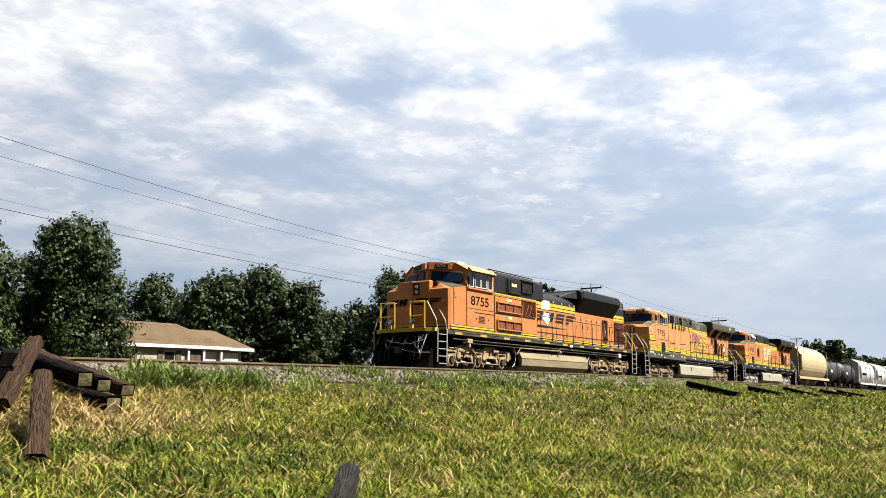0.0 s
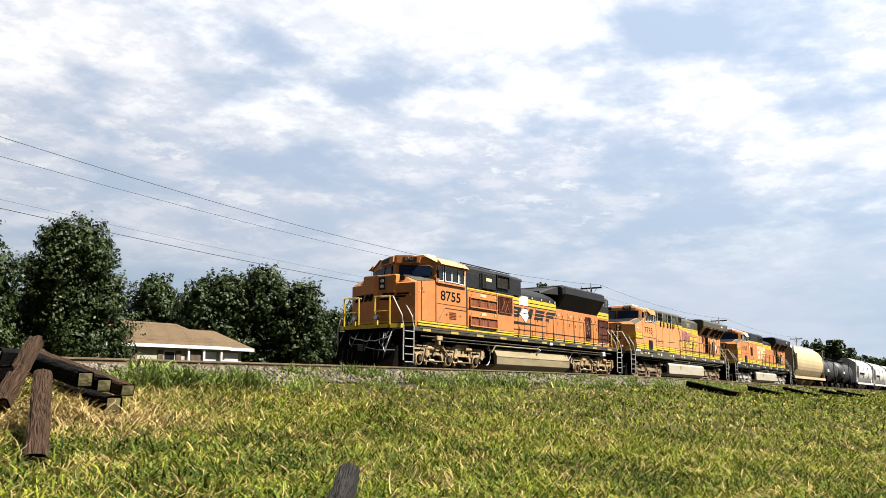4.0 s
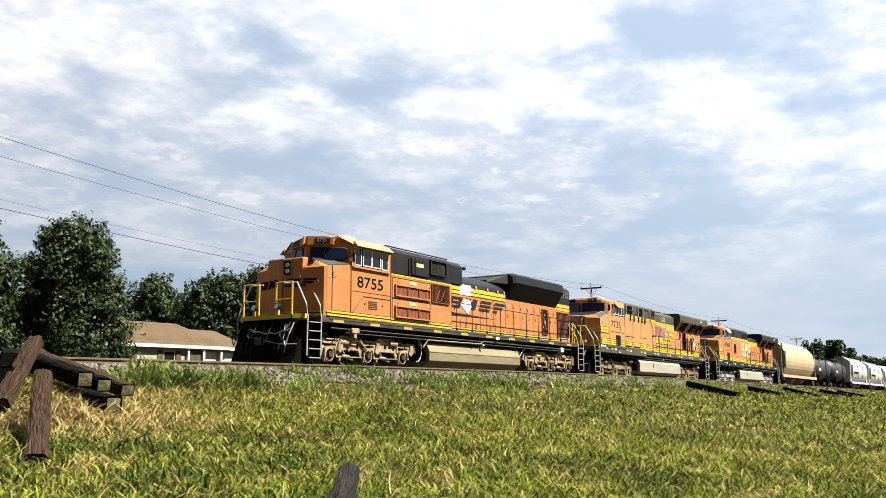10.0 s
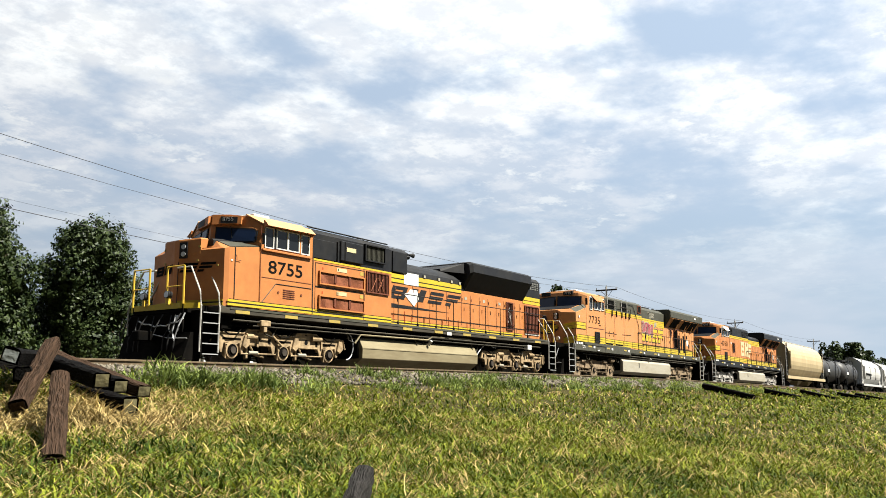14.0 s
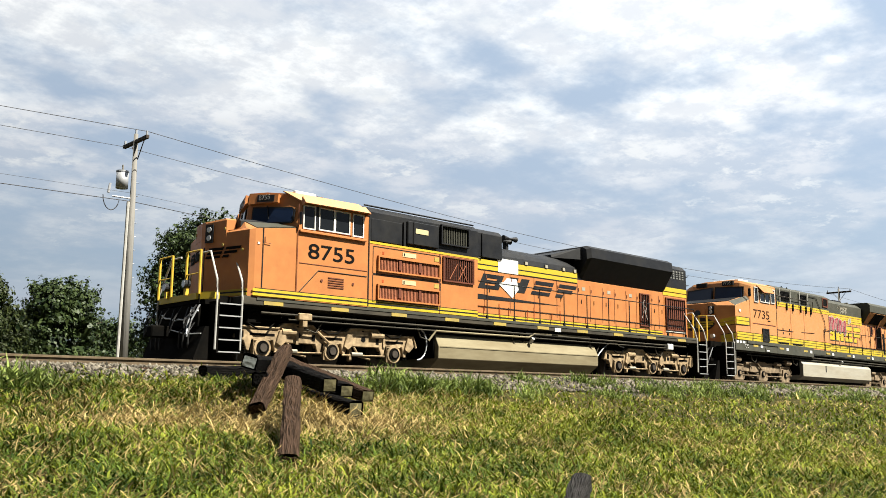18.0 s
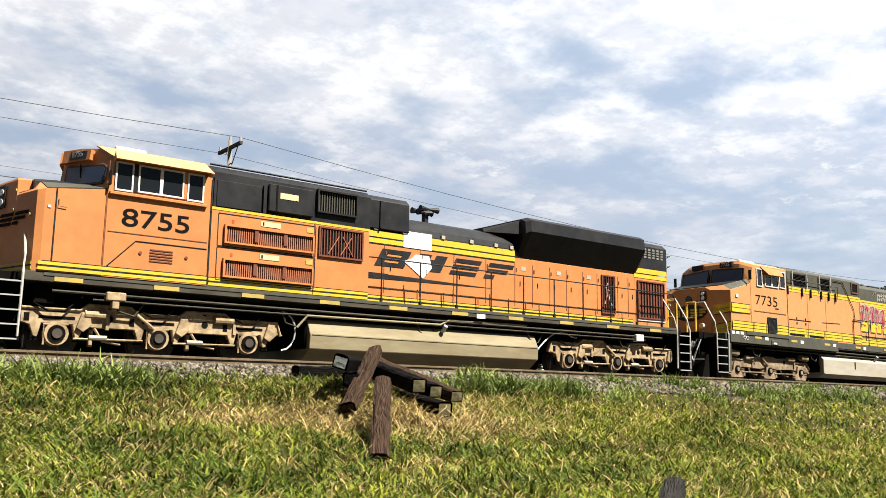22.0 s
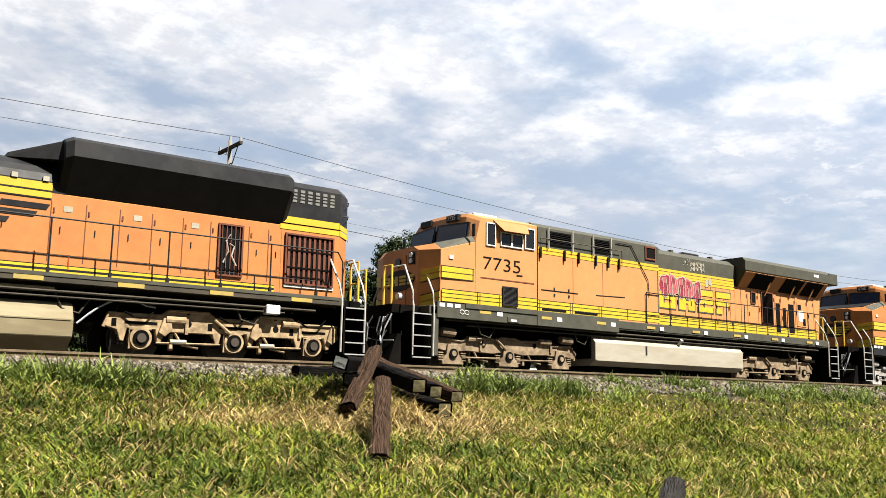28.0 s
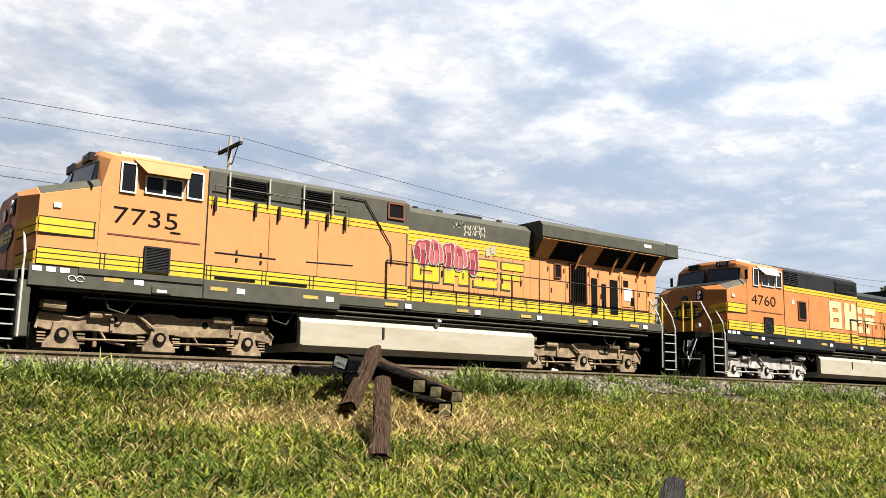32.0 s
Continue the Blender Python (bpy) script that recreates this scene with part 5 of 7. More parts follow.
# ---- second and third locomotives ----
def trailing_locomotive(c, name_label, number, m_body, m_upper, m_truck, m_tank, later):
    """A wide-winged six-axle diesel; later: the newer body with a tall air intake block and side poles."""
    t = thing("locomotive", Matrix(), name_label, "locomotive", "locomotives of the train")
    o = 36.15

    def bx(name, x0, x1, y0, y1, z0, z1, m, parent=None, bevel=0.0, label=""):
        return part(name, box(x0 - o, x1 - o, y0, y1, z0, z1, bevel), m, parent or t, label)

    def sd(name, s, x0, x1, ya, yb, z0, z1, m, parent=None, bevel=0.0, label=""):
        return bx(name, x0, x1, min(s * ya, s * yb), max(s * ya, s * yb), z0, z1, m, parent, bevel, label)

    deck = bx("walkway_deck", 26.62, 46.05, -1.50, 1.50, 1.52, 1.74, m_upper, bevel=0.01)
    bx("end_platform", 25.75, 26.62, -1.04, 1.04, 1.52, 1.74, M_UNDER)
    bx("end_platform", 46.05, 46.75, -1.04, 1.04, 1.52, 1.74, M_UNDER)
    nose = []
    for x, w, z1, w2, z2 in ((26.70, 0.85, 3.28, 0.62, 3.40), (26.95, 1.52, 3.25, 1.22, 3.44), (28.2, 1.54, 3.60, 1.40, 3.76)):
        nose.append([(x - o, -w, 1.74), (x - o, -w, z1), (x - o, -w2, z2), (x - o, w2, z2), (x - o, w, z1), (x - o, w, 1.74)])
    nose = part("nose", loft(nose), m_body, t)
    part("nose_top", slab([(26.99 - o, -1.15, 3.465), (26.99 - o, 1.15, 3.465), (27.86 - o, 1.15, 3.69), (27.86 - o, -1.15, 3.69)], 0.03), M_BLACK, nose, "black anti-glare panel")
    for s in (-1, 1):
        part("nose_top", slab([(26.97 - o, s * 1.505, 3.262), (28.12 - o, s * 1.530, 3.592), (28.12 - o, s * 1.39, 3.760), (26.97 - o, s * 1.215, 3.452)], 0.02), M_DGREEN, nose, "dark brown-black nose top")
    rows = []
    for y, top, xf in ((-1.55, 4.28, 28.12), (-1.12, 4.44, 27.98), (-0.5, 4.50, 27.92), (0.5, 4.50, 27.92), (1.12, 4.44, 27.98), (1.55, 4.28, 28.12)):
        rows.append([(xf - o, y, 1.74), (xf - o, y, 3.60), (xf + 0.14 - o, y, top - 0.1), (xf + 0.20 - o, y, top), (30.42 - o, y, top + 0.03), (30.42 - o, y, 1.74)])
    cab = part("cab", loft(rows), m_body, t)
    for s in (-1, 1):
        window(cab, 28.48 - o, 28.82 - o, 3.52, 4.18, s * 1.55, 0.034, m_frame=M_TRIM)
        window(cab, 29.00 - o, 29.42 - o, 3.56, 3.97, s * 1.55, 0.034, m_frame=M_TRIM)
        window(cab, 29.42 - o, 29.84 - o, 3.56, 3.97, s * 1.55, 0.034, m_frame=M_TRIM)
        window(cab, 29.92 - o, 30.30 - o, 3.58, 4.20, s * 1.55, 0.034, m_frame=M_TRIM)
        # orange visor is darker than its body: weaker sunlight put into the colour
        part("visor", slab([(28.74 - o, s * 1.555, 4.26), (30.02 - o, s * 1.555, 4.26), (29.90 - o, s * 1.76, 3.97), (28.98 - o, s * 1.76, 3.96)], 0.02), M_ORANGE if later else M_WHITE, cab, "sun visor over the cab window")
        for z0, z1 in ((1.868, 1.962), (1.982, 2.074), (2.094, 2.180)):
            sd("yellow_stripe", s, 26.98, 30.40, 1.545, 1.556, z0, z1, M_YELLOW, cab)
            sd("yellow_stripe", s, 30.44, 35.95, 1.42, 1.43, z0, z1, M_YELLOW, deck)
            sd("yellow_stripe", s, 36.0, 46.0, 1.08, 1.09, z0, z1, M_YELLOW, deck)
            sd("stripe_line", s, 30.44, 35.95, 1.42, 1.434, z1 + 0.001, z1 + 0.019, M_BLACK, deck)
            sd("stripe_line", s, 36.0, 46.0, 1.08, 1.094, z1 + 0.001, z1 + 0.019, M_BLACK, deck)
        for z in (1.963, 2.075, 2.181):
            sd("stripe_line", s, 26.98, 30.4, 1.545, 1.559, z, z + 0.018, M_BLACK, cab)
        for x in (28.18, 28.27, 28.98):
            sd("stripe_divider", s, x, x + 0.022, 1.545, 1.560, 1.868, 2.20, M_BLACK, cab)
        for x in (30.52, 30.62, 31.86, 31.96, 33.1, 33.2, 34.4):
            sd("stripe_divider", s, x, x + 0.022, 1.42, 1.435, 1.868, 2.20, M_BLACK, deck)
        sd("nose_flash", s, 26.97, 28.02, 1.52, 1.55, 2.50, 2.80, M_YELLOW, nose, 0.0, "yellow nose flash edged in black")
        for z in (2.48, 2.64, 2.80):
            sd("flash_line", s, 26.97, 28.06, 1.52, 1.553, z, z + 0.02, M_BLACK, nose)
        sd("flash_line", s, 28.02, 28.05, 1.52, 1.553, 2.5, 2.8, M_BLACK, nose)
        sd("marker_plate", s, 27.22, 27.36, 1.52, 1.552, 3.02, 3.12, M_WHITE, nose)
        sd("panel_seam", s, 30.41, 30.44, 1.55, 1.56, 1.76, 4.28, M_BLACK, cab)
        sd("panel_seam", s, 28.3, 30.3, 1.55, 1.56, 2.60, 2.63, M_ORANGE_DARK, cab)
        louvre(cab, 29.08 - o, 29.64 - o, 1.9, 2.44, s * 1.556, M_BLACK, 14)
        part("mirror", box(27.95 - o, 27.99 - o, min(s * 1.58, s * 1.7), max(s * 1.58, s * 1.7), 3.7, 4.05, 0.01), M_BLACK, cab)
        # front sill with its reflectors
        sd("side_sill", s, 26.86, 33.9, 1.43, 1.535, 1.43, 1.862, m_upper, deck, 0.01)
        sd("sill_lip", s, 27.80, 30.42, 1.535, 1.562, 1.735, 1.866, m_upper, deck)
        sd("side_sill", s, 33.9, 46.05, 1.45, 1.52, 1.56, 1.80, m_upper, deck, 0.01)
        sd("sill_joint", s, 30.42, 30.45, 1.53, 1.54, 1.44, 1.86, M_BLACK, deck)
        sd("jack_pad", s, 29.3, 29.72, 1.53, 1.56, 1.45, 1.62, m_upper, deck, 0.01)
        sd("jack_plate", s, 29.4, 29.62, 1.56, 1.568, 1.48, 1.54, M_WHITE, deck)
        for k in range(8):
            x = 28.3 + k * 2.3
            sd("reflector", s, x, x + 0.40, 1.52, 1.541, 1.63, 1.71, M_REFLECT, deck)
            sd("tape", s, x + 0.62, x + 0.82, 1.52, 1.543, 1.60, 1.72, M_WHITE, deck)
        for k in range(3):
            sd("tape", s, 26.92 + k * 0.26, 27.10 + k * 0.26, 1.53, 1.543, 1.72, 1.82, M_WHITE, deck)
        stairs(t, 26.38 - o, -1.52 if s < 0 else 1.1, -1.1 if s < 0 else 1.52, (1.5, 1.22, 0.94, 0.66, 0.38))
        stairs(t, 46.35 - o, -1.52 if s < 0 else 1.1, -1.1 if s < 0 else 1.52, (1.5, 1.22, 0.94, 0.66, 0.38))
        sd("step_guard", s, 26.66, 26.94, 1.2, 1.5, 0.42, 1.74, M_DGREEN, None, 0.02)
    for s in (-1, 1):
        y0, y1 = s * 0.05, s * 1.34
        ws = part("windscreen", slab([(27.880 - o, y0, 3.64), (27.990 - o, y1, 3.64), (28.080 - o, y1, 4.16), (27.990 - o, y0, 4.22)], 0.05), M_BLACK, cab)
        part("pane", slab([(27.875 - o, y0 + s * 0.06, 3.69), (27.975 - o, y1 - s * 0.07, 3.69), (28.055 - o, y1 - s * 0.07, 4.10), (27.970 - o, y0 + s * 0.06, 4.16)], 0.06), M_BLUEGLASS, ws, "blue-tinted windscreen pane")
        part("number_board", box(28.0 - o, 28.4 - o, min(s * 0.36, s * 0.88), max(s * 0.36, s * 0.88), 4.26, 4.45, 0.01), M_BLACK, cab)
        part("ditch_light", disc(0, -0.06, 0.06, 0, 0.09, 14), M_LAMP, t, "round ditch light").matrix_local = pose(26.0 - o, s * 1.0, 1.95, 0, 0, 90)
    text("number_board_digits", number, 0.13, M_WHITE, t, 0, 0, 0, 1.0, "white digits on the number board", 0.002).matrix_local = pose(27.995 - o, -0.42, 4.295, 0, 0, -90)
    bx("roof_antenna", 28.7, 29.6, -0.75, 0.45, 4.50, 4.61, M_WHITE, cab, 0.02, "white antenna housing")
    text("road_number", number, 0.36, M_DARK, t, 28.35 - o, -1.557, 2.86, 1.42 if later else 1.5, "black painted road number", 0.003, bold=-0.004)
    if later:
        bx("number_underline", 29.62, 29.84, -1.565, -1.545, 2.78, 2.81, M_DARK)
    lp = part("headlight_panel", slab([(26.69 - o, -0.70, 2.92), (26.69 - o, -0.44, 2.92), (26.69 - o, -0.44, 3.26), (26.69 - o, -0.70, 3.26)], 0.04), M_BLACK, nose)
    for z in (3.01, 3.17):
        part("headlight", disc(0, -0.03, 0.03, 0, 0.07, 14), M_LAMP, lp, "round headlight lens").matrix_local = pose(26.665 - o, -0.57, z, 0, 0, 90)
    part("nose_door", slab([(26.695 - o, -0.30, 1.8), (26.695 - o, 0.45, 1.8), (26.695 - o, 0.45, 3.2), (26.695 - o, -0.30, 3.2)], 0.03), m_body, nose)
    part("nose_window", disc(0, -0.03, 0.03, 0, 0.13, 18), M_GLASS, nose, "oval nose window").matrix_local = pose(26.67 - o, 0.05, 3.0, 0, 0, 90)
    for s in (-1, 1):
        for z0, z1, m in ((1.80, 1.94, M_YELLOW), (1.96, 2.12, M_YELLOW), (2.13, 2.15, M_BLACK), (2.47, 2.49, M_BLACK), (2.50, 2.63, M_YELLOW), (2.66, 2.79, M_YELLOW)):
            part("nose_stripe", slab([(26.72 - o, s * 0.95, z0 - 0.1), (26.935 - o, s * 1.51, z0), (26.935 - o, s * 1.51, z1), (26.72 - o, s * 0.95, z1 - 0.1)], 0.02), m, nose)
    band = [(0.72 * math.cos(a) * (1 - 0.12 * abs(math.sin(a))), 0.30 * math.sin(a)) for a in np.linspace(0, 2 * math.pi, 20, endpoint=False)]
    part("nose_badge", prism([(p, 2.51 + q) for p, q in band], 26.672 - o, 26.688 - o, "x"), M_BLACK, nose, "dark oval badge ground")
    for k, kind in enumerate((0, 1, 2, 3)):
        mark(nose, 0, 0, 0.30, 0.26, 0, M_YELLOW, 0.0, kind, "nose_emblem_shape").matrix_local = pose(26.672 - o, 0.74 - 0.38 * k, 2.38, 0, 0, -90)
    # equipment cab
    w = 1.42
    aux = bx("equipment_cab", 30.45, 35.98, -w, w, 1.74, 3.74, m_body, bevel=0.012)
    upper = part("upper_body", prism([(-w, 3.74), (-w, 4.34), (-1.2, 4.48), (1.2, 4.48), (w, 4.34), (w, 3.74)], 30.44 - o, 36.0 - o, "x"), m_upper, t)
    hood = bx("engine_hood", 36.0, 40.6, -1.08, 1.08, 1.74, 3.74, m_body, bevel=0.01)
    hi = 4.44 if later else 4.12
    part("engine_roof", prism([(-1.08, 3.74), (-1.08, hi - 0.2), (-0.8, hi), (0.8, hi), (1.08, hi - 0.2), (1.08, 3.74)], 36.0 - o, 40.7 - o, "x"), m_upper, t)
    if later:
        for x, y, h in ((36.35, -0.45, 0.13), (36.62, -0.30, 0.17), (36.85, -0.45, 0.12)):
            part("exhaust_stub", rod([(x - o, y, hi - 0.05), (x - o, y, hi + h)], 0.10, 10), M_BLACK, t)
        bx("roof_hatch", 38.15, 39.05, -0.75, 0.75, hi - 0.04, hi + 0.09, M_BLACK, bevel=0.03)
        for x in (37.4, 39.6):
            bx("lifting_lug", x, x + 0.14, -0.82, -0.66, hi - 0.06, hi + 0.07, m_upper, bevel=0.01)
    rad = part("radiator_cab", prism([(40.6 - o, 1.74), (40.6 - o, 3.5), (46.32 - o, 3.9), (46.05 - o, 1.74)], -1.08, 1.08, "y"), m_body, t)
    wing = part("radiator_wing", prism([(-1.08, 3.5), (-1.46, 4.03), (-1.5, 4.08), (-1.5, 4.42), (-1.38, 4.55), (1.38, 4.55), (1.5, 4.42), (1.5, 4.08), (1.46, 4.03), (1.08, 3.5)], 40.7 - o, 46.3 - o, "x"), m_upper, t, "overhanging dark radiator wing")
    bx("wing_tail", 46.3, 46.95, -1.5, 1.5, 4.05, 4.5, m_upper, wing, 0.02)
    for k in range(3):
        bx("roof_screen", 41.2 + k * 1.5, 42.4 + k * 1.5, -1.1, 1.1, 4.55, 4.62, m_upper, wing, 0.02)
    for s in (-1, 1):
        for z0, z1 in ((3.56, 3.64), (3.67, 3.75)):
            sd("yellow_stripe", s, 30.46, 35.96, w, w + 0.01, z0, z1, M_YELLOW, aux)
            sd("yellow_stripe", s, 36.02, 40.58, 1.08, 1.09, z0, z1, M_YELLOW, hood)
            sd("yellow_stripe", s, 36.02, 40.58, 1.08, 1.09, z0 - 0.2, z1 - 0.2, M_YELLOW, hood)
        if later:
            for x0, x1 in ((31.0, 31.9), (32.9, 33.6)):
                louvre(upper, x0 - o, x1 - o, 3.86, 4.26, s * w, M_DARK, 6)
            window(upper, 35.3 - o, 35.82 - o, 3.88, 4.32, s * w, 0.05, M_DARK, "access_hatch", M_ORANGE_DARK)
            for x in (30.95, 31.95, 32.85, 33.65):
                part("white_pole", rod([(x - o, s * (w + 0.06), 3.72), (x - o, s * (w + 0.06), 4.36)], 0.022, 7), M_RAILING, upper, "white upright pole")
            part("grab_rail", rod([(30.6 - o, s * (w + 0.09), 3.62), (30.6 - o, s * (w + 0.09), 4.0), (34.1 - o, s * (w + 0.09), 4.0), (34.1 - o, s * (w + 0.09), 3.5)], 0.014, 6), M_STEEL, upper)
            for x in (30.62, 31.6, 32.2, 32.95, 33.5, 34.0):
                sd("rail_bracket", s, x, x + 0.05, w, w + 0.07, 3.42, 3.74, M_BLACK, upper)
            part("cable_conduit", rod([(33.9 - o, s * (w + 0.03), 4.25), (34.6 - o, s * (w + 0.03), 4.25), (35.4 - o, s * (w + 0.03), 3.2), (35.45 - o, s * (w + 0.03), 2.7)], 0.015, 6), M_BLACK, upper)
            part("panel_line", rod([(33.0 - o, s * (w + 0.005), 2.52), (34.3 - o, s * (w + 0.005), 2.56)], 0.014, 5), M_BLACK, aux)
            part("panel_line", rod([(30.7 - o, s * (w + 0.005), 2.50), (32.2 - o, s * (w + 0.005), 2.50)], 0.016, 5), M_BLACK, aux)
            for x in (31.2, 31.8):
                sd("latch", s, x, x + 0.05, w, w + 0.02, 2.34, 2.42, M_BLACK, aux)
                sd("latch", s, x, x + 0.04, w, w + 0.02, 2.50, 2.60, M_BLACK, aux)
            for x in (32.0, 33.3):
                sd("panel_seam", s, x, x + 0.015, w, w + 0.006, 2.2, 3.54, M_ORANGE_DARK, aux)
            for x in (30.72, 32.06):
                sd("step_slot", s, x, x + 0.98, w + 0.008, w + 0.02, 1.90, 1.96, M_DARK, aux)
            for k in range(2):
                part("chain_mark", rod([(27.68 - o + 0.16 * k + 0.075 * math.cos(a), s * 1.54, 1.62 + 0.06 * math.sin(a)) for a in np.linspace(0, 5.6, 9)], 0.012, 5), M_WHITE, deck, "white painted ring mark")
        else:
            for x0, x1 in ((30.55, 30.95), (31.0, 31.6)):
                louvre(upper, x0 - o, x1 - o, 3.80, 4.30, s * w, M_BLACK, 6)
            louvre(upper, 34.3 - o, 35.8 - o, 3.84, 4.24, s * w, M_BLACK, 10)
            window(aux, 31.55 - o, 32.1 - o, 2.52, 3.24, s * w, 0.05, M_DARK, "access_hatch", M_ORANGE_DARK)
            sd("label_plate", s, 31.15, 31.32, w, w + 0.01, 3.1, 3.25, M_WHITE, aux)
            sd("panel_seam", s, 32.3, 32.32, w, w + 0.006, 2.2, 3.5, M_ORANGE_DARK, aux)
            sd("panel_seam", s, 33.9, 33.93, w, w + 0.006, 2.0, 3.7, M_BLACK, aux)
        sd("panel_seam", s, 35.9, 35.94, w, w + 0.006, 1.8, 4.3, m_upper, aux)
        for k in range(6):
            x = 36.3 + k * 0.72
            sd("door_seam", s, x, x + 0.016, 1.08, 1.088, 2.2, 3.34, M_ORANGE_DARK, hood)
            sd("door_handle", s, x + 0.3, x + 0.33, 1.08, 1.11, 2.6, 2.76, M_BLACK, hood)
        louvre(rad, 42.2 - o, 42.95 - o, 2.26, 3.46, s * 1.08, M_ORANGE_DARK, 9, upright=True, slat=M_UNDER)
        window(rad, 41.55 - o, 41.85 - o, 2.95, 3.4, s * 1.08, 0.04, M_DARK, "access_hatch", M_ORANGE_DARK)
        for x0, x1, z0, z1 in ((43.16, 43.42, 2.0, 3.1), (43.62, 43.82, 2.2, 2.95), (44.0, 44.36, 2.02, 3.12)):
            sd("door_slot", s, x0, x1, 1.08, 1.095, z0, z1, M_DARK, rad)
        sd("service_panel", s, 44.55, 45.2, 1.08, 1.10, 2.3, 3.3, M_ORANGE_B, rad, 0.01)
        sd("service_label", s, 44.65, 45.0, 1.10, 1.11, 2.5, 2.9, M_WHITE, rad)
        sd("panel_seam", s, 40.95, 40.97, 1.08, 1.088, 1.9, 3.5, M_ORANGE_DARK, rad)
        for x in (41.35, 42.02, 43.08, 43.5, 44.46, 45.3, 45.75):
            sd("door_seam", s, x, x + 0.018, 1.08, 1.086, 1.95, 3.44, M_ORANGE_DARK, rad)
            sd("door_latch", s, x + 0.07, x + 0.11, 1.08, 1.10, 2.62 + 0.2 * math.sin(x * 5), 2.76 + 0.2 * math.sin(x * 5), M_BLACK, rad)
            sd("door_hinge", s, x - 0.07, x - 0.03, 1.08, 1.10, 3.15, 3.27, M_ORANGE_DARK, rad)
        sd("vent_slot", s, 44.62, 44.84, 1.10, 1.112, 2.95, 3.15, M_DARK, rad)
        sd("vent_slot", s, 44.95, 45.12, 1.10, 1.112, 2.36, 2.62, M_DARK, rad)
        for x in (36.9, 37.75, 38.6, 39.45, 40.3):
            sd("door_seam", s, x, x + 0.016, 1.078, 1.0845, 1.98, 3.40, M_ORANGE_DARK, hood)
            sd("door_latch", s, x + 0.06, x + 0.10, 1.078, 1.10, 2.06, 2.18, M_BLACK, hood)
        part("wing_soffit", slab([(40.75 - o, s * 1.10, 3.50), (46.25 - o, s * 1.10, 3.50), (46.25 - o, s * 1.475, 4.03), (40.75 - o, s * 1.475, 4.03)], 0.02), m_body, wing)
        for x0, x1 in ((41.3, 42.5), (43.25, 44.5), (44.7, 45.85)):
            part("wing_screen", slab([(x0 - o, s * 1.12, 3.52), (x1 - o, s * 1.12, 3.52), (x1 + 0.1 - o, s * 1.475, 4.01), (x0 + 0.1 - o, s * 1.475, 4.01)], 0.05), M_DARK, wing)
        for x in (42.4, 44.0, 45.3):
            part("wing_strut", slab([(x - o, s * 1.09, 3.3), (x + 0.06 - o, s * 1.09, 3.3), (x + 0.2 - o, s * 1.45, 4.04), (x + 0.1 - o, s * 1.45, 4.04)], 0.03), m_body, wing)
        sd("wing_label", s, 45.2, 45.55, 1.5, 1.508, 4.24, 4.34, M_WHITE, wing)
        post_rail(t, [x - o for x in (35.29, 36.46, 37.98, 39.53, 40.59, 41.99, 43.3, 44.7, 46.0)], s * 1.46, 1.74, 2.80, M_BRAIL)
        if later:
            for k, kind in enumerate((0, 1, 2, 3)):
                mark(hood, 36.38 - o + 1.03 * k, 2.44, 0.84, 0.76, s * 1.096, M_YELLOW, 0.0, kind)
                mark(hood, 36.34 - o + 1.03 * k, 2.40, 0.92, 0.84, s * 1.091, M_DGREEN, 0.0, kind, "emblem_edge")
        else:
            for k, kind in enumerate((0, 1, 2, 3)):
                mark(hood if k > 1 else aux, 33.78 - o + 1.12 * k, 2.36, 0.90, 1.08, s * (1.092 if k > 1 else w + 0.012), M_CREAM, 0.0, kind)
    if later:
        rnd = random.Random(5)

        def blob(cx, cz, rx, rz, y, m, label, name="graffiti_letter"):
            pts = []
            for a in np.linspace(0, 2 * math.pi, 16, endpoint=False):
                k = 1 + 0.13 * math.sin(3 * a + cx * 7) + 0.07 * math.sin(5 * a + cz * 9)
                pts.append((cx - o + rx * k * math.copysign(abs(math.cos(a)) ** 0.75, math.cos(a)), y, cz + rz * k * math.copysign(abs(math.sin(a)) ** 0.75, math.sin(a))))
            part(name, slab(pts, 0.004), m, hood, label)
        for k, (cx, cz, rx, rz) in enumerate(((36.66, 3.20, 0.30, 0.40), (37.10, 3.22, 0.27, 0.38), (37.52, 3.20, 0.27, 0.40), (37.94, 3.16, 0.27, 0.38), (38.36, 3.10, 0.30, 0.40))):
            y = -1.104 - 0.012 * (k % 2)
            blob(cx, cz, rx - 0.015, rz - 0.015, y, M_TANK_B, "white outline of the spray paint", "graffiti_outline")
            blob(cx, cz, rx - 0.055, rz - 0.055, y - 0.005, M_PINK if k % 2 else M_PINK_DARK, "pink spray paint")
            blob(cx - 0.03, cz + 0.16, rx * 0.42, rz * 0.26, y - 0.010, M_PINK_DARK if k % 2 else M_PINK, "darker red spray paint")
            for dx in (-0.10, 0.08):
                top = rnd.uniform(0.12, 0.30)
                part("graffiti_stroke", ribbon([(cx - o + dx, cz - 0.34), (cx - o + dx + 0.04, cz - 0.1), (cx - o + dx - 0.02, cz + top)], 0.030, y - 0.016), M_TANK_B, hood, "white spray paint stroke")
        for k in range(6):
            x, z = 37.72 - o + 0.19 * k, 3.99 + 0.03 * math.sin(k * 2.0)
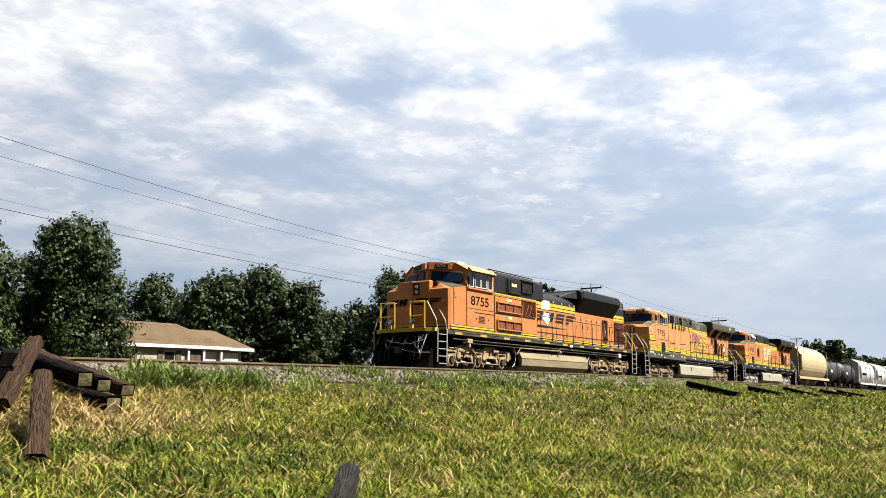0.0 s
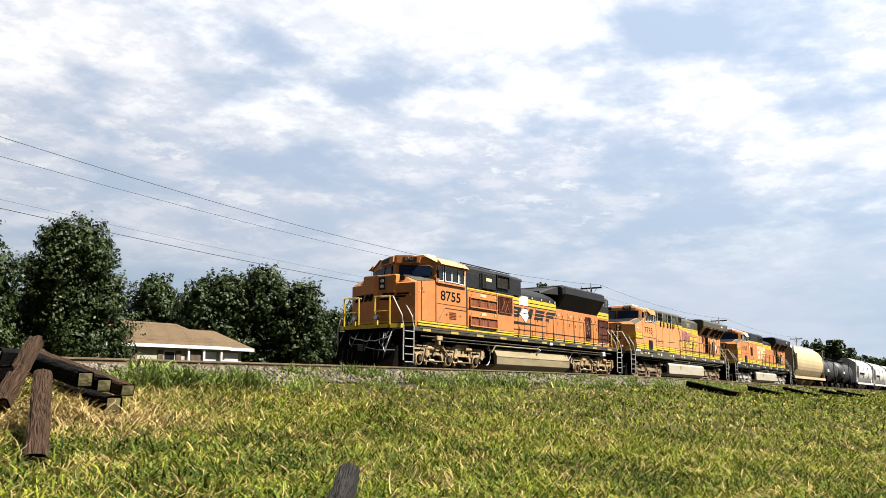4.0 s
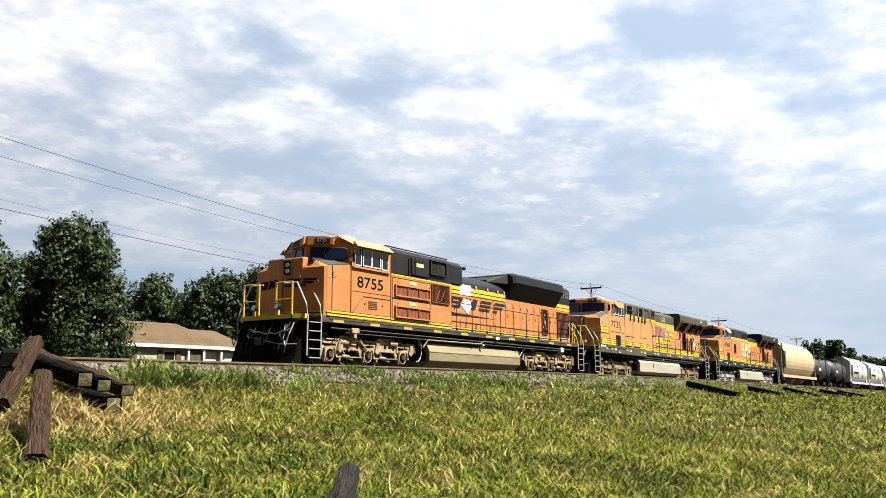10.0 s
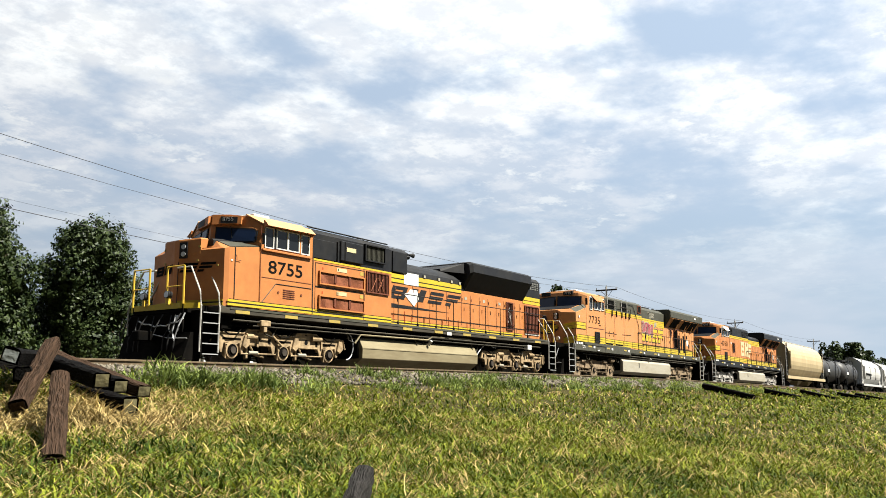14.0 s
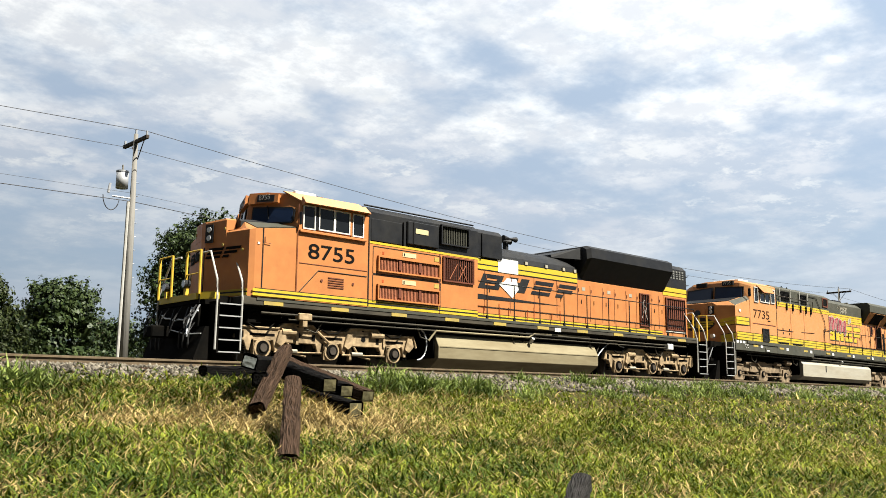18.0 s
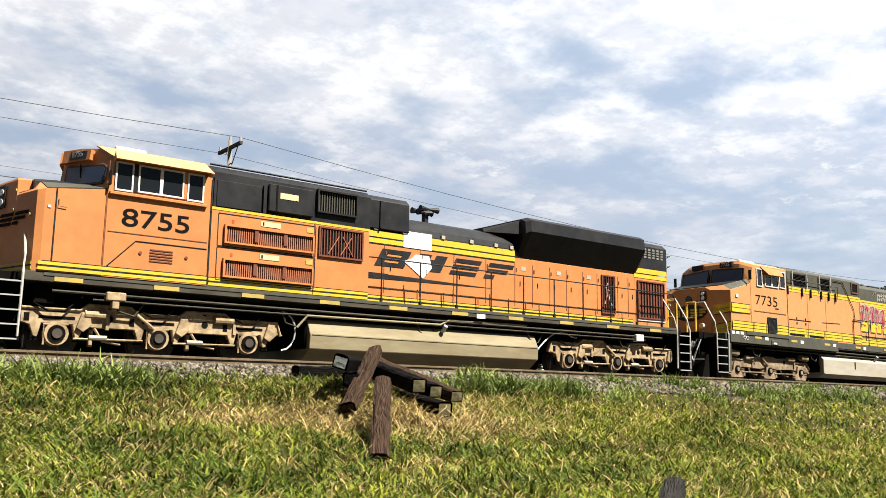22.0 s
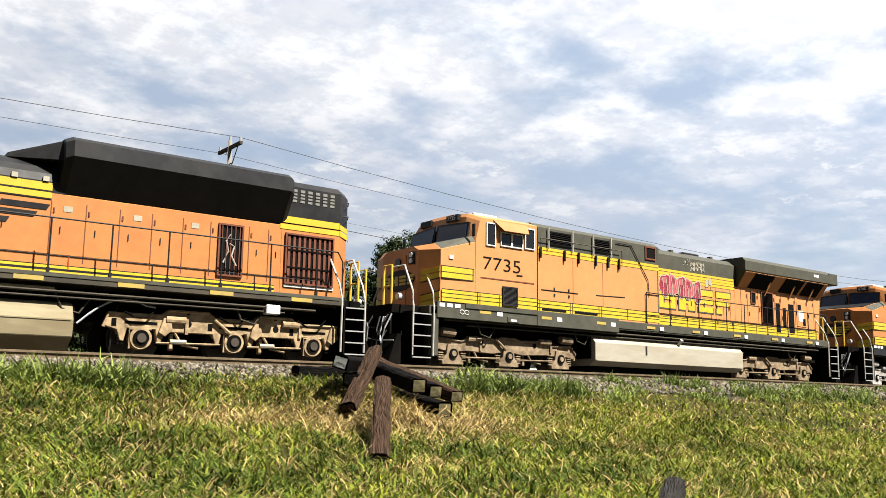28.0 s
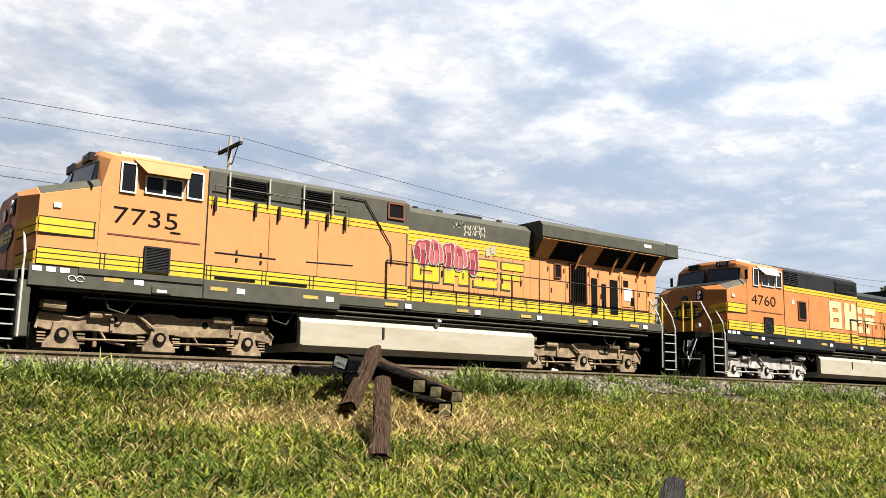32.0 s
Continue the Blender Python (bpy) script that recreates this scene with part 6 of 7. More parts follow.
            for dz in (0.0, -0.16 if k > 1 else 0.02):
                part("graffiti_tag", ribbon([(x, z + dz), (x + 0.04, z + dz + 0.15), (x + 0.10, z + dz + 0.04 + 0.08 * rnd.random()), (x + 0.14, z + dz + 0.16), (x + 0.17, z + dz + 0.03)], 0.042, -1.085 - 0.001 * k), M_TANK_B, hood, "pale scrawled tag")
        for x, z in ((39.15, 3.52), (38.95, 3.44)):
            blob(x, z, 0.09, 0.13, -1.10, M_TANK_B, "pale paint smudge", "paint_smudge")
    horn = bx("horn_mount", 37.2, 37.5, -0.2, 0.2, hi - 0.02, hi + 0.06, M_BLACK)
    for y in (-0.15, 0.15):
        part("horn", rod([(37.0 - o, y, hi + 0.12), (37.6 - o, y, hi + 0.12)], 0.05, 8, None, 0.08), M_BLACK, horn)
    bx("exhaust_stack", 39.0, 39.8, -0.3, 0.3, hi - 0.02, hi + 0.12, M_BLACK, None, 0.02)
    underframe(t, 25.75 - o, 46.75 - o, 1.5)
    end_gear(t, 25.75 - o, -1, 1.52)
    end_gear(t, 46.75 - o, 1, 1.52)
    corner_rails(t, 26.10 - o, -1, 1.74)
    corner_rails(t, 46.62 - o, 1, 1.74)
    fuel_tank(t, 32.9 - o, 40.4 - o, 1.30, m_tank, 0.74)
    ax = [27.66 - o, 29.66 - o, 31.69 - o]
    truck_frames(t, ax, m_truck, "ge")
    truck_frames(t, [-ax[2], -ax[1], -ax[0]], m_truck, "ge")
    wheels = [wheelset(t, x) for x in ax + [-x for x in ax]]
    return (t, c, wheels)


VEHICLES.append(trailing_locomotive(36.15, "faded orange diesel locomotive with pink graffiti, second in the train", "7735", M_ORANGE_B, M_DGREEN, M_TRUCK_B, M_TANK_B, True))
VEHICLES.append(trailing_locomotive(58.68, "orange diesel locomotive with pale yellow lettering shapes, third in the train", "4760", M_ORANGE, M_BLACK, M_TRUCK_C, M_TANK_B, False))


# ---- freight cars ----
def bogies(t, half):
    wheels = []
    for xc in (-half, half):
        for s in (-1, 1):
            out = [(xc - 1.15, 0.42), (xc - 1.1, 0.62), (xc - 0.45, 0.72), (xc - 0.3, 0.82), (xc + 0.3, 0.82), (xc + 0.45, 0.72), (xc + 1.1, 0.62), (xc + 1.15, 0.42), (xc + 0.7, 0.40), (xc + 0.4, 0.22), (xc - 0.4, 0.22), (xc - 0.7, 0.40)]
            part("bogie_side", prism(out, min(s * 0.98, s * 1.1), max(s * 0.98, s * 1.1), "y"), M_UNDER, t)
        part("bogie_bolster", box(xc - 0.2, xc + 0.2, -1.0, 1.0, 0.5, 0.9), M_UNDER, t)
        wheels += [wheelset(t, xc - 0.88, 0.457), wheelset(t, xc + 0.88, 0.457)]
    return wheels


def hopper_car(c, length, m, label, tan):
    t = thing("hopper_car", Matrix(), label, "freight car", "freight cars of the train")
    h = length / 2 - 0.7
    half = [(-1.05, 1.25)] + [(-1.58 * math.cos(a) ** 0.7, 2.75 + 1.65 * math.sin(a)) for a in np.linspace(-0.75, 1.2, 10)] + [(-0.5, 4.45)]
    prof = half + [(-y, z) for y, z in reversed(half)]
    body = part("body", loft([[(-h + 1.1, y, z) for y, z in prof], [(h - 1.1, y, z) for y, z in prof]]), m, t)
    for s in (-1, 1):
        part("side_sill", box(-h, h, min(s * 1.35, s * 1.52), max(s * 1.35, s * 1.52), 1.0, 1.26), m, t)
        for k in range(2 if tan else 4):
            x = -h + 1.2 + k * (2 * h - 2.4) / (1 if tan else 3)
            part("side_rib", box(x - 0.03, x + 0.03, min(s * 1.4, s * 1.60), max(s * 1.4, s * 1.60), 1.9, 3.5), m, body)
        for e in (-1, 1):
            part("end_ladder_rail", rod([(e * (h - 0.1), s * 1.4, 1.1), (e * (h - 0.1), s * 1.4, 4.3)], 0.025, 6), M_RAILING, t)
            for k in range(7):
                part("ladder_rung", rod([(e * (h - 0.1), s * 1.4, 1.3 + 0.42 * k), (e * (h - 0.5), s * 1.4, 1.3 + 0.42 * k)], 0.018, 5), M_RAILING, t)
            part("end_post", slab([(e * (h - 0.05), s * 1.3, 1.2), (e * (h - 1.1), s * 1.3, 1.2), (e * (h - 1.1), s * 1.3, 4.2), (e * (h - 0.9), s * 1.3, 4.2)], 0.06), M_DARK if tan else m, t)
    if not tan:
        for k in range(7):
            part("stencil_bar", box(-h + 2.0 + 0.62 * k, -h + 2.45 + 0.62 * k, -1.60, -1.50, 2.35, 2.62), M_DARK, body, "dark stencilled lettering bar")
    for k in range(3):
        x = -h * 0.55 + k * h * 0.55
        part("discharge_chute", loft([[(x - 1.3, -1.0, 1.25), (x + 1.3, -1.0, 1.25), (x + 1.3, 1.0, 1.25), (x - 1.3, 1.0, 1.25)], [(x - 0.3, -0.5, 0.5), (x + 0.3, -0.5, 0.5), (x + 0.3, 0.5, 0.5), (x - 0.3, 0.5, 0.5)]]), m, t)
    part("roof_walk", box(-h, h, -0.5, 0.5, 4.47, 4.55), M_GALV, t)
    part("end_platform", box(-h - 0.1, h + 0.1, -1.3, 1.3, 0.95, 1.1), M_UNDER, t)
    for e in (-1, 1):
        part("coupler", box(min(e * h, e * (h + 0.75)), max(e * h, e * (h + 0.75)), -0.12, 0.12, 0.72, 0.98), M_UNDER, t)
    return (t, c, bogies(t, h - 1.5))


def tank_car(c, length):
    t = thing("tank_car", Matrix(), "black cylindrical railway tank car with a top walkway", "freight car", "freight cars of the train")
    h = length / 2 - 0.7
    rings = []
    for x, r in ((-h + 0.3, 0.6), (-h + 0.45, 0.98), (-h + 0.8, 1.26), (-h + 1.1, 1.32), (h - 1.1, 1.32), (h - 0.8, 1.26), (h - 0.45, 0.98), (h - 0.3, 0.6)):
        rings.append([(x, r * math.cos(a), 2.35 + r * math.sin(a)) for a in np.linspace(0, 2 * math.pi, 24, endpoint=False)])
    tank = part("tank", loft(rings), M_TANKCAR, t, "black steel tank shell", True)
    for k in (-0.5, 0.5):
        part("band", rod([(h * k, 0, 2.35), (h * k + 0.12, 0, 2.35)], 1.36, 24), M_TANKCAR, tank)
    part("pale_end_stencil", box(-h + 1.4, -h + 2.6, -1.335, -1.315, 2.1, 2.4), M_WHITE, tank)
    part("manway", rod([(0, 0, 3.6), (0, 0, 3.98)], 0.55, 14), M_TANKCAR, t)
    part("platform", box(-1.3, 1.3, -1.1, 1.1, 3.68, 3.73), M_BLACK, t)
    for s in (-1, 1):
        post_rail(t, [-1.3, 0, 1.3], s * 1.1, 3.73, 4.3, M_BLACK)
        part("ladder", rod([(0.4, s * 1.42, 1.0), (0.4, s * 1.42, 3.7)], 0.025, 6), M_BLACK, t)
        part("ladder", rod([(0.0, s * 1.42, 1.0), (0.0, s * 1.42, 3.7)], 0.025, 6), M_BLACK, t)
    part("centre_sill", box(-h - 0.1, h + 0.1, -0.5, 0.5, 0.8, 1.15), M_UNDER, t)
    for e in (-1, 1):
        part("coupler", box(min(e * h, e * (h + 0.75)), max(e * h, e * (h + 0.75)), -0.12, 0.12, 0.72, 0.98), M_UNDER, t)
        part("saddle", box(e * (h - 1.9) - 0.4, e * (h - 1.9) + 0.4, -1.2, 1.2, 0.95, 1.6), M_UNDER, t)
        part("end_rail", rod([(e * h, -1.3, 1.1), (e * h, -1.3, 1.9), (e * h, 1.3, 1.9), (e * h, 1.3, 1.1)], 0.03, 6), M_BLACK, t)
    return (t, c, bogies(t, h - 1.4))


VEHICLES.append(hopper_car(79.0, 17.9, M_HOPPER, "tan covered hopper car, rust-stained", True))
VEHICLES += [tank_car(93.6, 11.3), tank_car(104.9, 11.3)]
VEHICLES += [hopper_car(119.4, 17.0, M_CARWHITE, "white covered hopper car, lightly soiled", False), hopper_car(136.4, 17.0, M_CARWHITE, "white covered hopper car, lightly soiled", False),
             hopper_car(153.4, 17.0, M_CARWHITE, "white covered hopper car, lightly soiled", False), hopper_car(170.4, 17.0, M_CARWHITE, "white covered hopper car, lightly soiled", False)]


# ---- sleepers lying about ----
def old_sleeper(a, b, w, d, m_top, label, m_end=None, turn=0.0):
    """A used timber sleeper from end a to end b (middle of its top edge line), w wide, d thick."""
    a, b = Vector(a), Vector(b)
    x = (b - a).normalized()
    y = Vector((0, 0, 1)).cross(x).normalized()
    z = x.cross(y)
    m = Matrix((x, y, z)).transposed().to_4x4() @ pose(0, 0, 0, turn, 0, 0)
    m.translation = (a + b) / 2
    t = thing("railway_sleeper", m, label, "sleeper", "loose railway sleepers")
    L = (b - a).length / 2
    bm = bmesh.new()
    n = 14
    rnd = random.Random(int(a.x * 91 + a.y * 37 + b.z * 13) & 1023)
    rows = []
    for i in range(n + 1):
        u = -L + 2 * L * i / n
        j = [0.022 * (rnd.random() - 0.5) for _ in range(8)]
        rows.append([bm.verts.new(p) for p in ((u, -w / 2 + j[0], -d), (u, -w / 2 + j[1], -0.03 + j[2]), (u, -w / 2 + 0.03, j[3]), (u, 0, j[4] * 1.6), (u, w / 2 - 0.03, j[5]), (u, w / 2 + j[6], -0.03 + j[7]), (u, w / 2 + j[0], -d))])
    for p, q in zip(rows, rows[1:]):
        for k in range(7):
            bm.faces.new((p[k], q[k], q[(k + 1) % 7], p[(k + 1) % 7]))
    bmesh.ops.recalc_face_normals(bm, faces=bm.faces[:])
    part("timber", bm, m_top, t)
    for s in (-1, 1):
        part("sawn_end", box(s * L - 0.006, s * L + 0.006, -w / 2 + 0.022, w / 2 - 0.022, -d + 0.022, -0.030, 0.0), m_end or m_top, t, "sawn timber end")
    return t


BROWN, TARRED = "weathered brown timber railway sleeper on the heap", "black tarred timber railway sleeper in the heap"
old_sleeper((5.20, 7.83, -1.225), (6.49, 9.73, -0.385), 0.205, 0.17, M_TIE, BROWN, M_TIE)
old_sleeper((6.36, 10.41, -0.735), (7.75, 11.90, 0.14), 0.215, 0.14, M_TIE, BROWN, M_TIE, -14)
old_sleeper((8.06, 10.45, -0.71), (8.42, 13.01, -0.40), 0.235, 0.22, M_TIE_DARK, TARRED, M_TIE_END)
old_sleeper((7.88, 10.84, -0.37), (8.45, 13.35, 0.03), 0.23, 0.22, M_TIE_DARK, TARRED, M_TIE_END)
old_sleeper((8.38, 11.09, -0.46), (8.80, 13.62, -0.03), 0.23, 0.20, M_TIE_DARK, TARRED, M_TIE_END)
old_sleeper((8.94, 11.27, -0.54), (8.98, 13.80, 0.08), 0.25, 0.19, M_TIE, TARRED, M_TIE_END)
old_sleeper((6.63, 10.98, -0.075), (8.20, 12.93, -0.02), 0.22, 0.20, M_TIE_DARK, "black tarred timber sleeper with a grey sawn end", M_END_GREY, 16)
old_sleeper((6.86, 11.12, -0.30), (8.42, 13.02, -0.26), 0.22, 0.20, M_TIE_DARK, TARRED, M_TIE_DARK)
old_sleeper((7.28, 13.57, -0.155), (9.70, 13.92, -0.13), 0.23, 0.20, M_TIE_DARK, "black tarred timber sleeper lying flat on the ballast")
old_sleeper((4.75, 4.0, -1.66), (6.22, 4.92, -1.275), 0.165, 0.15, M_TIE_GREY, "dark grey timber sleeper lying in the grass", M_TIE_GREY)
for x, y0, y1 in ((40.6, 10.5, 12.8), (50.0, 10.6, 12.4), (59.0, 10.5, 12.5), (70.0, 10.2, 12.3), (78.0, 10.4, 12.4)):
    old_sleeper((x, y0, ground_z(x, y0) + 0.20), (x + 0.3, y1, ground_z(x, y1) + 0.34), 0.26, 0.26, M_TIE_DARK, "dark timber sleeper lying across the bank")


# ---- poles and wires ----
POLE_Y = 31.2


def utility_pole(x, top, transformer):
    base = -1.0 + fall(x)
    t = thing("utility_pole", pose(x, POLE_Y, base), "weathered wooden power pole with a crossarm" + (" and a grey transformer" if transformer else ""), "utility pole", "power poles along the line")
    h = top - base
    part("pole", rod([(0, 0, -0.3), (0.02, 0, h * 0.5), (0, 0, h)], 0.19, 10, None, 0.075), M_POLE, t, "", True)
    part("crossarm", box(-0.06, 0.06, -1.0, 1.0, h - 0.36, h - 0.23, 0.01), M_ARM, t)
    for s in (-1, 1):
        part("arm_brace", rod([(0.08, s * 0.55, h - 0.30), (0.1, 0, h - 0.95)], 0.02, 5), M_ARM, t)
    for y, z in ((-0.92, h - 0.23), (0.92, h - 0.23), (0, h)):
        part("insulator", rod([(0, y, z), (0, y, z + 0.16)], 0.04, 8), M_GALV, t)
    if transformer:
        tr = part("transformer", rod([(-0.38, 0.1, h - 2.10), (-0.38, 0.1, h - 1.50)], 0.215, 20), M_GALV, t, "grey transformer can", True)
        part("lid", rod([(-0.38, 0.1, h - 1.50), (-0.38, 0.1, h - 1.45)], 0.228, 20), M_GALV, tr)
        part("bushing", rod([(-0.38, 0.1, h - 1.45), (-0.38, 0.1, h - 1.22)], 0.035, 8), M_POLE, tr)
        part("cutout", rod([(-0.85, 0, h - 2.0), (-0.9, 0, h - 2.35)], 0.05, 8), M_GALV, t)
        part("support", rod([(0, 0, h - 2.45), (-0.75, 0, h - 2.45)], 0.03, 6), M_GALV, t)
        part("drop_wire", rod([(-0.55 + 0.38 * math.cos(a) - 0.05 * a, 0, h - 2.35 + 0.62 * math.sin(a)) for a in np.linspace(3.3, 5.9, 10)], 0.018, 5), M_WIRE, t)
        part("conduit", rod([(-0.25, -0.1, 0), (-0.19, -0.1, h - 2.6)], 0.06, 8), M_RAILING, t, "pale riser conduit")
        for k in range(10):
            part("step_bolt", rod([(0.1, 0, 3.6 + 0.5 * k), (0.22, 0, 3.6 + 0.5 * k)], 0.012, 5), M_GALV, t)
    return t


POLES = [(-46.0, 10.8), (13.6, 8.9), (73.5, 8.2), (113.5, 7.6), (160.0, 7.2)]
for i, (x, top) in enumerate(POLES):
    utility_pole(x, top, i == 1)
for dy, dz, sag, r in ((-0.92, -0.09, 1.10, 0.012), (0.92, -0.30, 0.85, 0.010), (0, -2.55, 0.75, 0.014), (-0.05, -2.25, 0.7, 0.006)):
    pts = []
    for (xa, za), (xb, zb) in zip(POLES, POLES[1:]):
        for k in range(12):
            u = k / 12
            pts.append((xa + (xb - xa) * u, POLE_Y + dy, za + dz + (zb - za) * u - sag * 4 * u * (1 - u) * (0.5 if xb - xa < 50 else 1)))
    tagged(part("overhead_wire", rod(pts, r, 5), M_WIRE), "thin black overhead wire strung between power poles", "wire", "overhead wires")


# ---- house ----
def bungalow():
    t = thing("house", pose(0, 0, -0.80), "low cream bungalow with a tan hipped shingle roof", "house")
    part("wall", box(24.6, 30.9, 33.52, 37.7, 0, 2.25), M_WALL, t)
    part("wall", box(30.9, 33.6, 33.66, 37.3, 0, 2.2), M_WALL, t)
    for x0, x1, y0, y1, z0, rise, xa, xb, name in ((24.0, 32.5, 33.3, 38.3, 2.25, 1.22, 26.0, 31.1, "roof"), (29.8, 34.2, 33.36, 37.9, 2.22, 1.0, 30.2, 33.5, "roof")):
        ym = (y0 + y1) / 2
        bm = bmesh.new()
        v = [bm.verts.new(p) for p in ((x0, y0, z0), (x1, y0, z0), (x1, y1, z0), (x0, y1, z0), (xa, ym, z0 + rise), (xb, ym, z0 + rise))]
        for q in ((0, 1, 5, 4), (1, 2, 5), (2, 3, 4, 5), (3, 0, 4), (3, 2, 1, 0)):
            bm.faces.new([v[i] for i in q])
        bmesh.ops.recalc_face_normals(bm, faces=bm.faces[:])
        rf = part(name, bm, M_SHINGLE, t, "tan shingle hipped roof")
        n = 22
        for k in range(n):
            u = k / n
            za = z0 + rise * u + 0.006
            yy = y0 + (ym - y0) * u
            part("shingle_course", slab([(x0 + (xa - x0) * u, yy, za), (x1 + (xb - x1) * u, yy, za), (x1 + (xb - x1) * u, yy + 0.1, za + 0.1 * rise / (ym - y0)), (x0 + (xa - x0) * u, yy + 0.1, za + 0.1 * rise / (ym - y0))], 0.01), M_SHINGLE, rf)
        part("fascia", box(x0, x1, y0 - 0.02, y0 + 0.02, z0 - 0.13, z0 + 0.02), M_WHITE, t, "white fascia board")
        part("fascia", box(x1 - 0.02, x1 + 0.02, y0, y1, z0 - 0.13, z0 + 0.02), M_WHITE, t)
    for x0, x1, z0, z1 in ((28.45, 29.15, 0.9, 2.0), (25.6, 26.6, 0.9, 2.0)):
        window(t, x0, x1, z0, z1, 33.51, 0.06)
        for s in (x0 - 0.35, x1):
            part("shutter", box(s + 0.02, s + 0.33, 33.48, 33.52, z0, z1), M_BARK, t)
    part("door", box(30.0, 30.7, 33.47, 33.52, 0.1, 2.05, 0.01), M_BARK, t, "dark front door")
    for x in (29.85, 30.82, 31.95):
        part("porch_post", box(x - 0.06, x + 0.06, 33.36, 33.46, 0, 2.2), M_WHITE, t)
    for x0, x1 in ((30.95, 31.85), (32.1, 33.3)):
        part("garage_door", box(x0, x1, 33.60, 33.66, 0.05, 2.0, 0.01), M_WHITE, t, "white garage door")
        for k in range(3):
            part("door_groove", box(x0, x1, 33.59, 33.60, 0.55 + 0.5 * k, 0.57 + 0.5 * k), M_WALL, t)
    return t


bungalow()


# ---- trees ----
def tree(x, y, h, w, n_leaf, m, label, seed, leaf=0.165):
    rnd = np.random.RandomState(seed)
    n_leaf = int(n_leaf * 2.3)
    base = -1.0 + fall(x)
    t = thing("tree", pose(x, y, base), label, "tree", "trees behind the track")
    bm = rod([(0, 0, -0.2), (0.05, 0, h * 0.25), (-0.05, 0.04, h * 0.55), (0.02, 0, h * 0.8)], 0.035 * h, 9, None, 0.02)
    for k in range(9):
        a = rnd.uniform(0, 6.28)
        z0 = h * rnd.uniform(0.18, 0.55)
        r = w * rnd.uniform(0.25, 0.42)
        rod([(0, 0, z0), (r * 0.5 * math.cos(a), r * 0.5 * math.sin(a), z0 + h * 0.12), (r * math.cos(a), r * math.sin(a), z0 + h * 0.2)], 0.011 * h, 6, bm, 0.012)
    part("trunk", bm, M_BARK, t)
    lobes = []
    k = 30
    for i in range(k):
        u = (i + 0.5) / k
        zc = h * (0.08 + 0.80 * u)
        rr = w / 2 * (0.66 * math.sin(math.pi * (0.30 + 0.62 * u)) ** 0.55) * rnd.uniform(0.8, 1.08)
        rad = w * rnd.uniform(0.11, 0.20)
        a = i * 2.4 + rnd.uniform(-0.5, 0.5)
        lobes.append((rr * math.cos(a), rr * math.sin(a), zc, rad))
    lobes += [(w * rnd.uniform(-0.16, 0.16), w * rnd.uniform(-0.16, 0.16), h * rnd.uniform(0.35, 0.8), w * 0.2) for _ in range(6)]
    lobes += [(w * rnd.uniform(-0.22, 0.22), w * rnd.uniform(-0.2, 0.2), h * rnd.uniform(0.78, 0.92), w * rnd.uniform(0.05, 0.09)) for _ in range(7)]
    lobes = np.array(lobes)

    def unit(v):
        return v / (np.linalg.norm(v, axis=1)[:, None] + 1e-9)
    # leafy shoots standing out of each lobe, with gaps between them
    per = 12
    n_shoot = n_leaf // per
    L = lobes[rnd.choice(len(lobes), n_shoot, p=lobes[:, 3] ** 2 / (lobes[:, 3] ** 2).sum())]
    d = unit(rnd.normal(size=(n_shoot, 3)) + np.array([0, 0, 0.15]))
    root = L[:, :3] + d * (L[:, 3] * (0.62 + 0.42 * rnd.rand(n_shoot)))[:, None] * np.array([1, 1, 0.9])
    axis = unit(d + np.array([0, 0, 0.65]) + 0.35 * rnd.normal(size=(n_shoot, 3)))
    reach = leaf * 2.9 * (0.55 + 0.9 * rnd.rand(n_shoot))
    along = rnd.rand(n_shoot, per)
    off = rnd.normal(size=(n_shoot, per, 3))
    c = root[:, None] + axis[:, None] * (along * reach[:, None])[..., None] + off * (reach[:, None] * (0.34 - 0.24 * along))[..., None]
    nrm = unit((d[:, None] * 0.9 + axis[:, None] * 0.3 + off * 0.55 + 0.30 * rnd.normal(size=(n_shoot, per, 3))).reshape(-1, 3))
    c = c.reshape(-1, 3)
    s = leaf * (0.65 + 0.75 * rnd.rand(len(c)))
    n_in = n_leaf // 9        # broad sprays deep in the crown
    Li = lobes[rnd.choice(len(lobes), n_in)]
    di = unit(rnd.normal(size=(n_in, 3)))
    c = np.concatenate([c, Li[:, :3] + di * (Li[:, 3] * 0.55)[:, None]])
    nrm = np.concatenate([nrm, unit(di + 0.5 * rnd.normal(size=(n_in, 3)))])
    s = np.concatenate([s, leaf * 3.0 * (0.7 + 0.5 * rnd.rand(n_in))])[:, None]
    c[:, 2] = np.clip(c[:, 2], 0.15, h * 1.04)
    u = unit(np.cross(nrm, rnd.normal(size=nrm.shape)))
    v = np.cross(nrm, u)
    verts = np.stack([c - u * s * 0.6, c - v * s * 0.38 + nrm * s * 0.08, c + u * s * 0.6, c + v * s * 0.38 + nrm * s * 0.08], 1).reshape(-1, 3)
    raw("crown", verts, np.arange(len(verts)).reshape(-1, 4), m, t)
    return t


def tree_at(az, el, dist, width, n, m, label, seed, **kw):
    a = radians(az)
    x, y = dist * math.sin(a), dist * math.cos(a)
    width *= 1.15
    tree(x, y, EYE.z + dist * math.tan(radians(el)) + 1.0 - fall(x), width, n, m, label, seed, **kw)


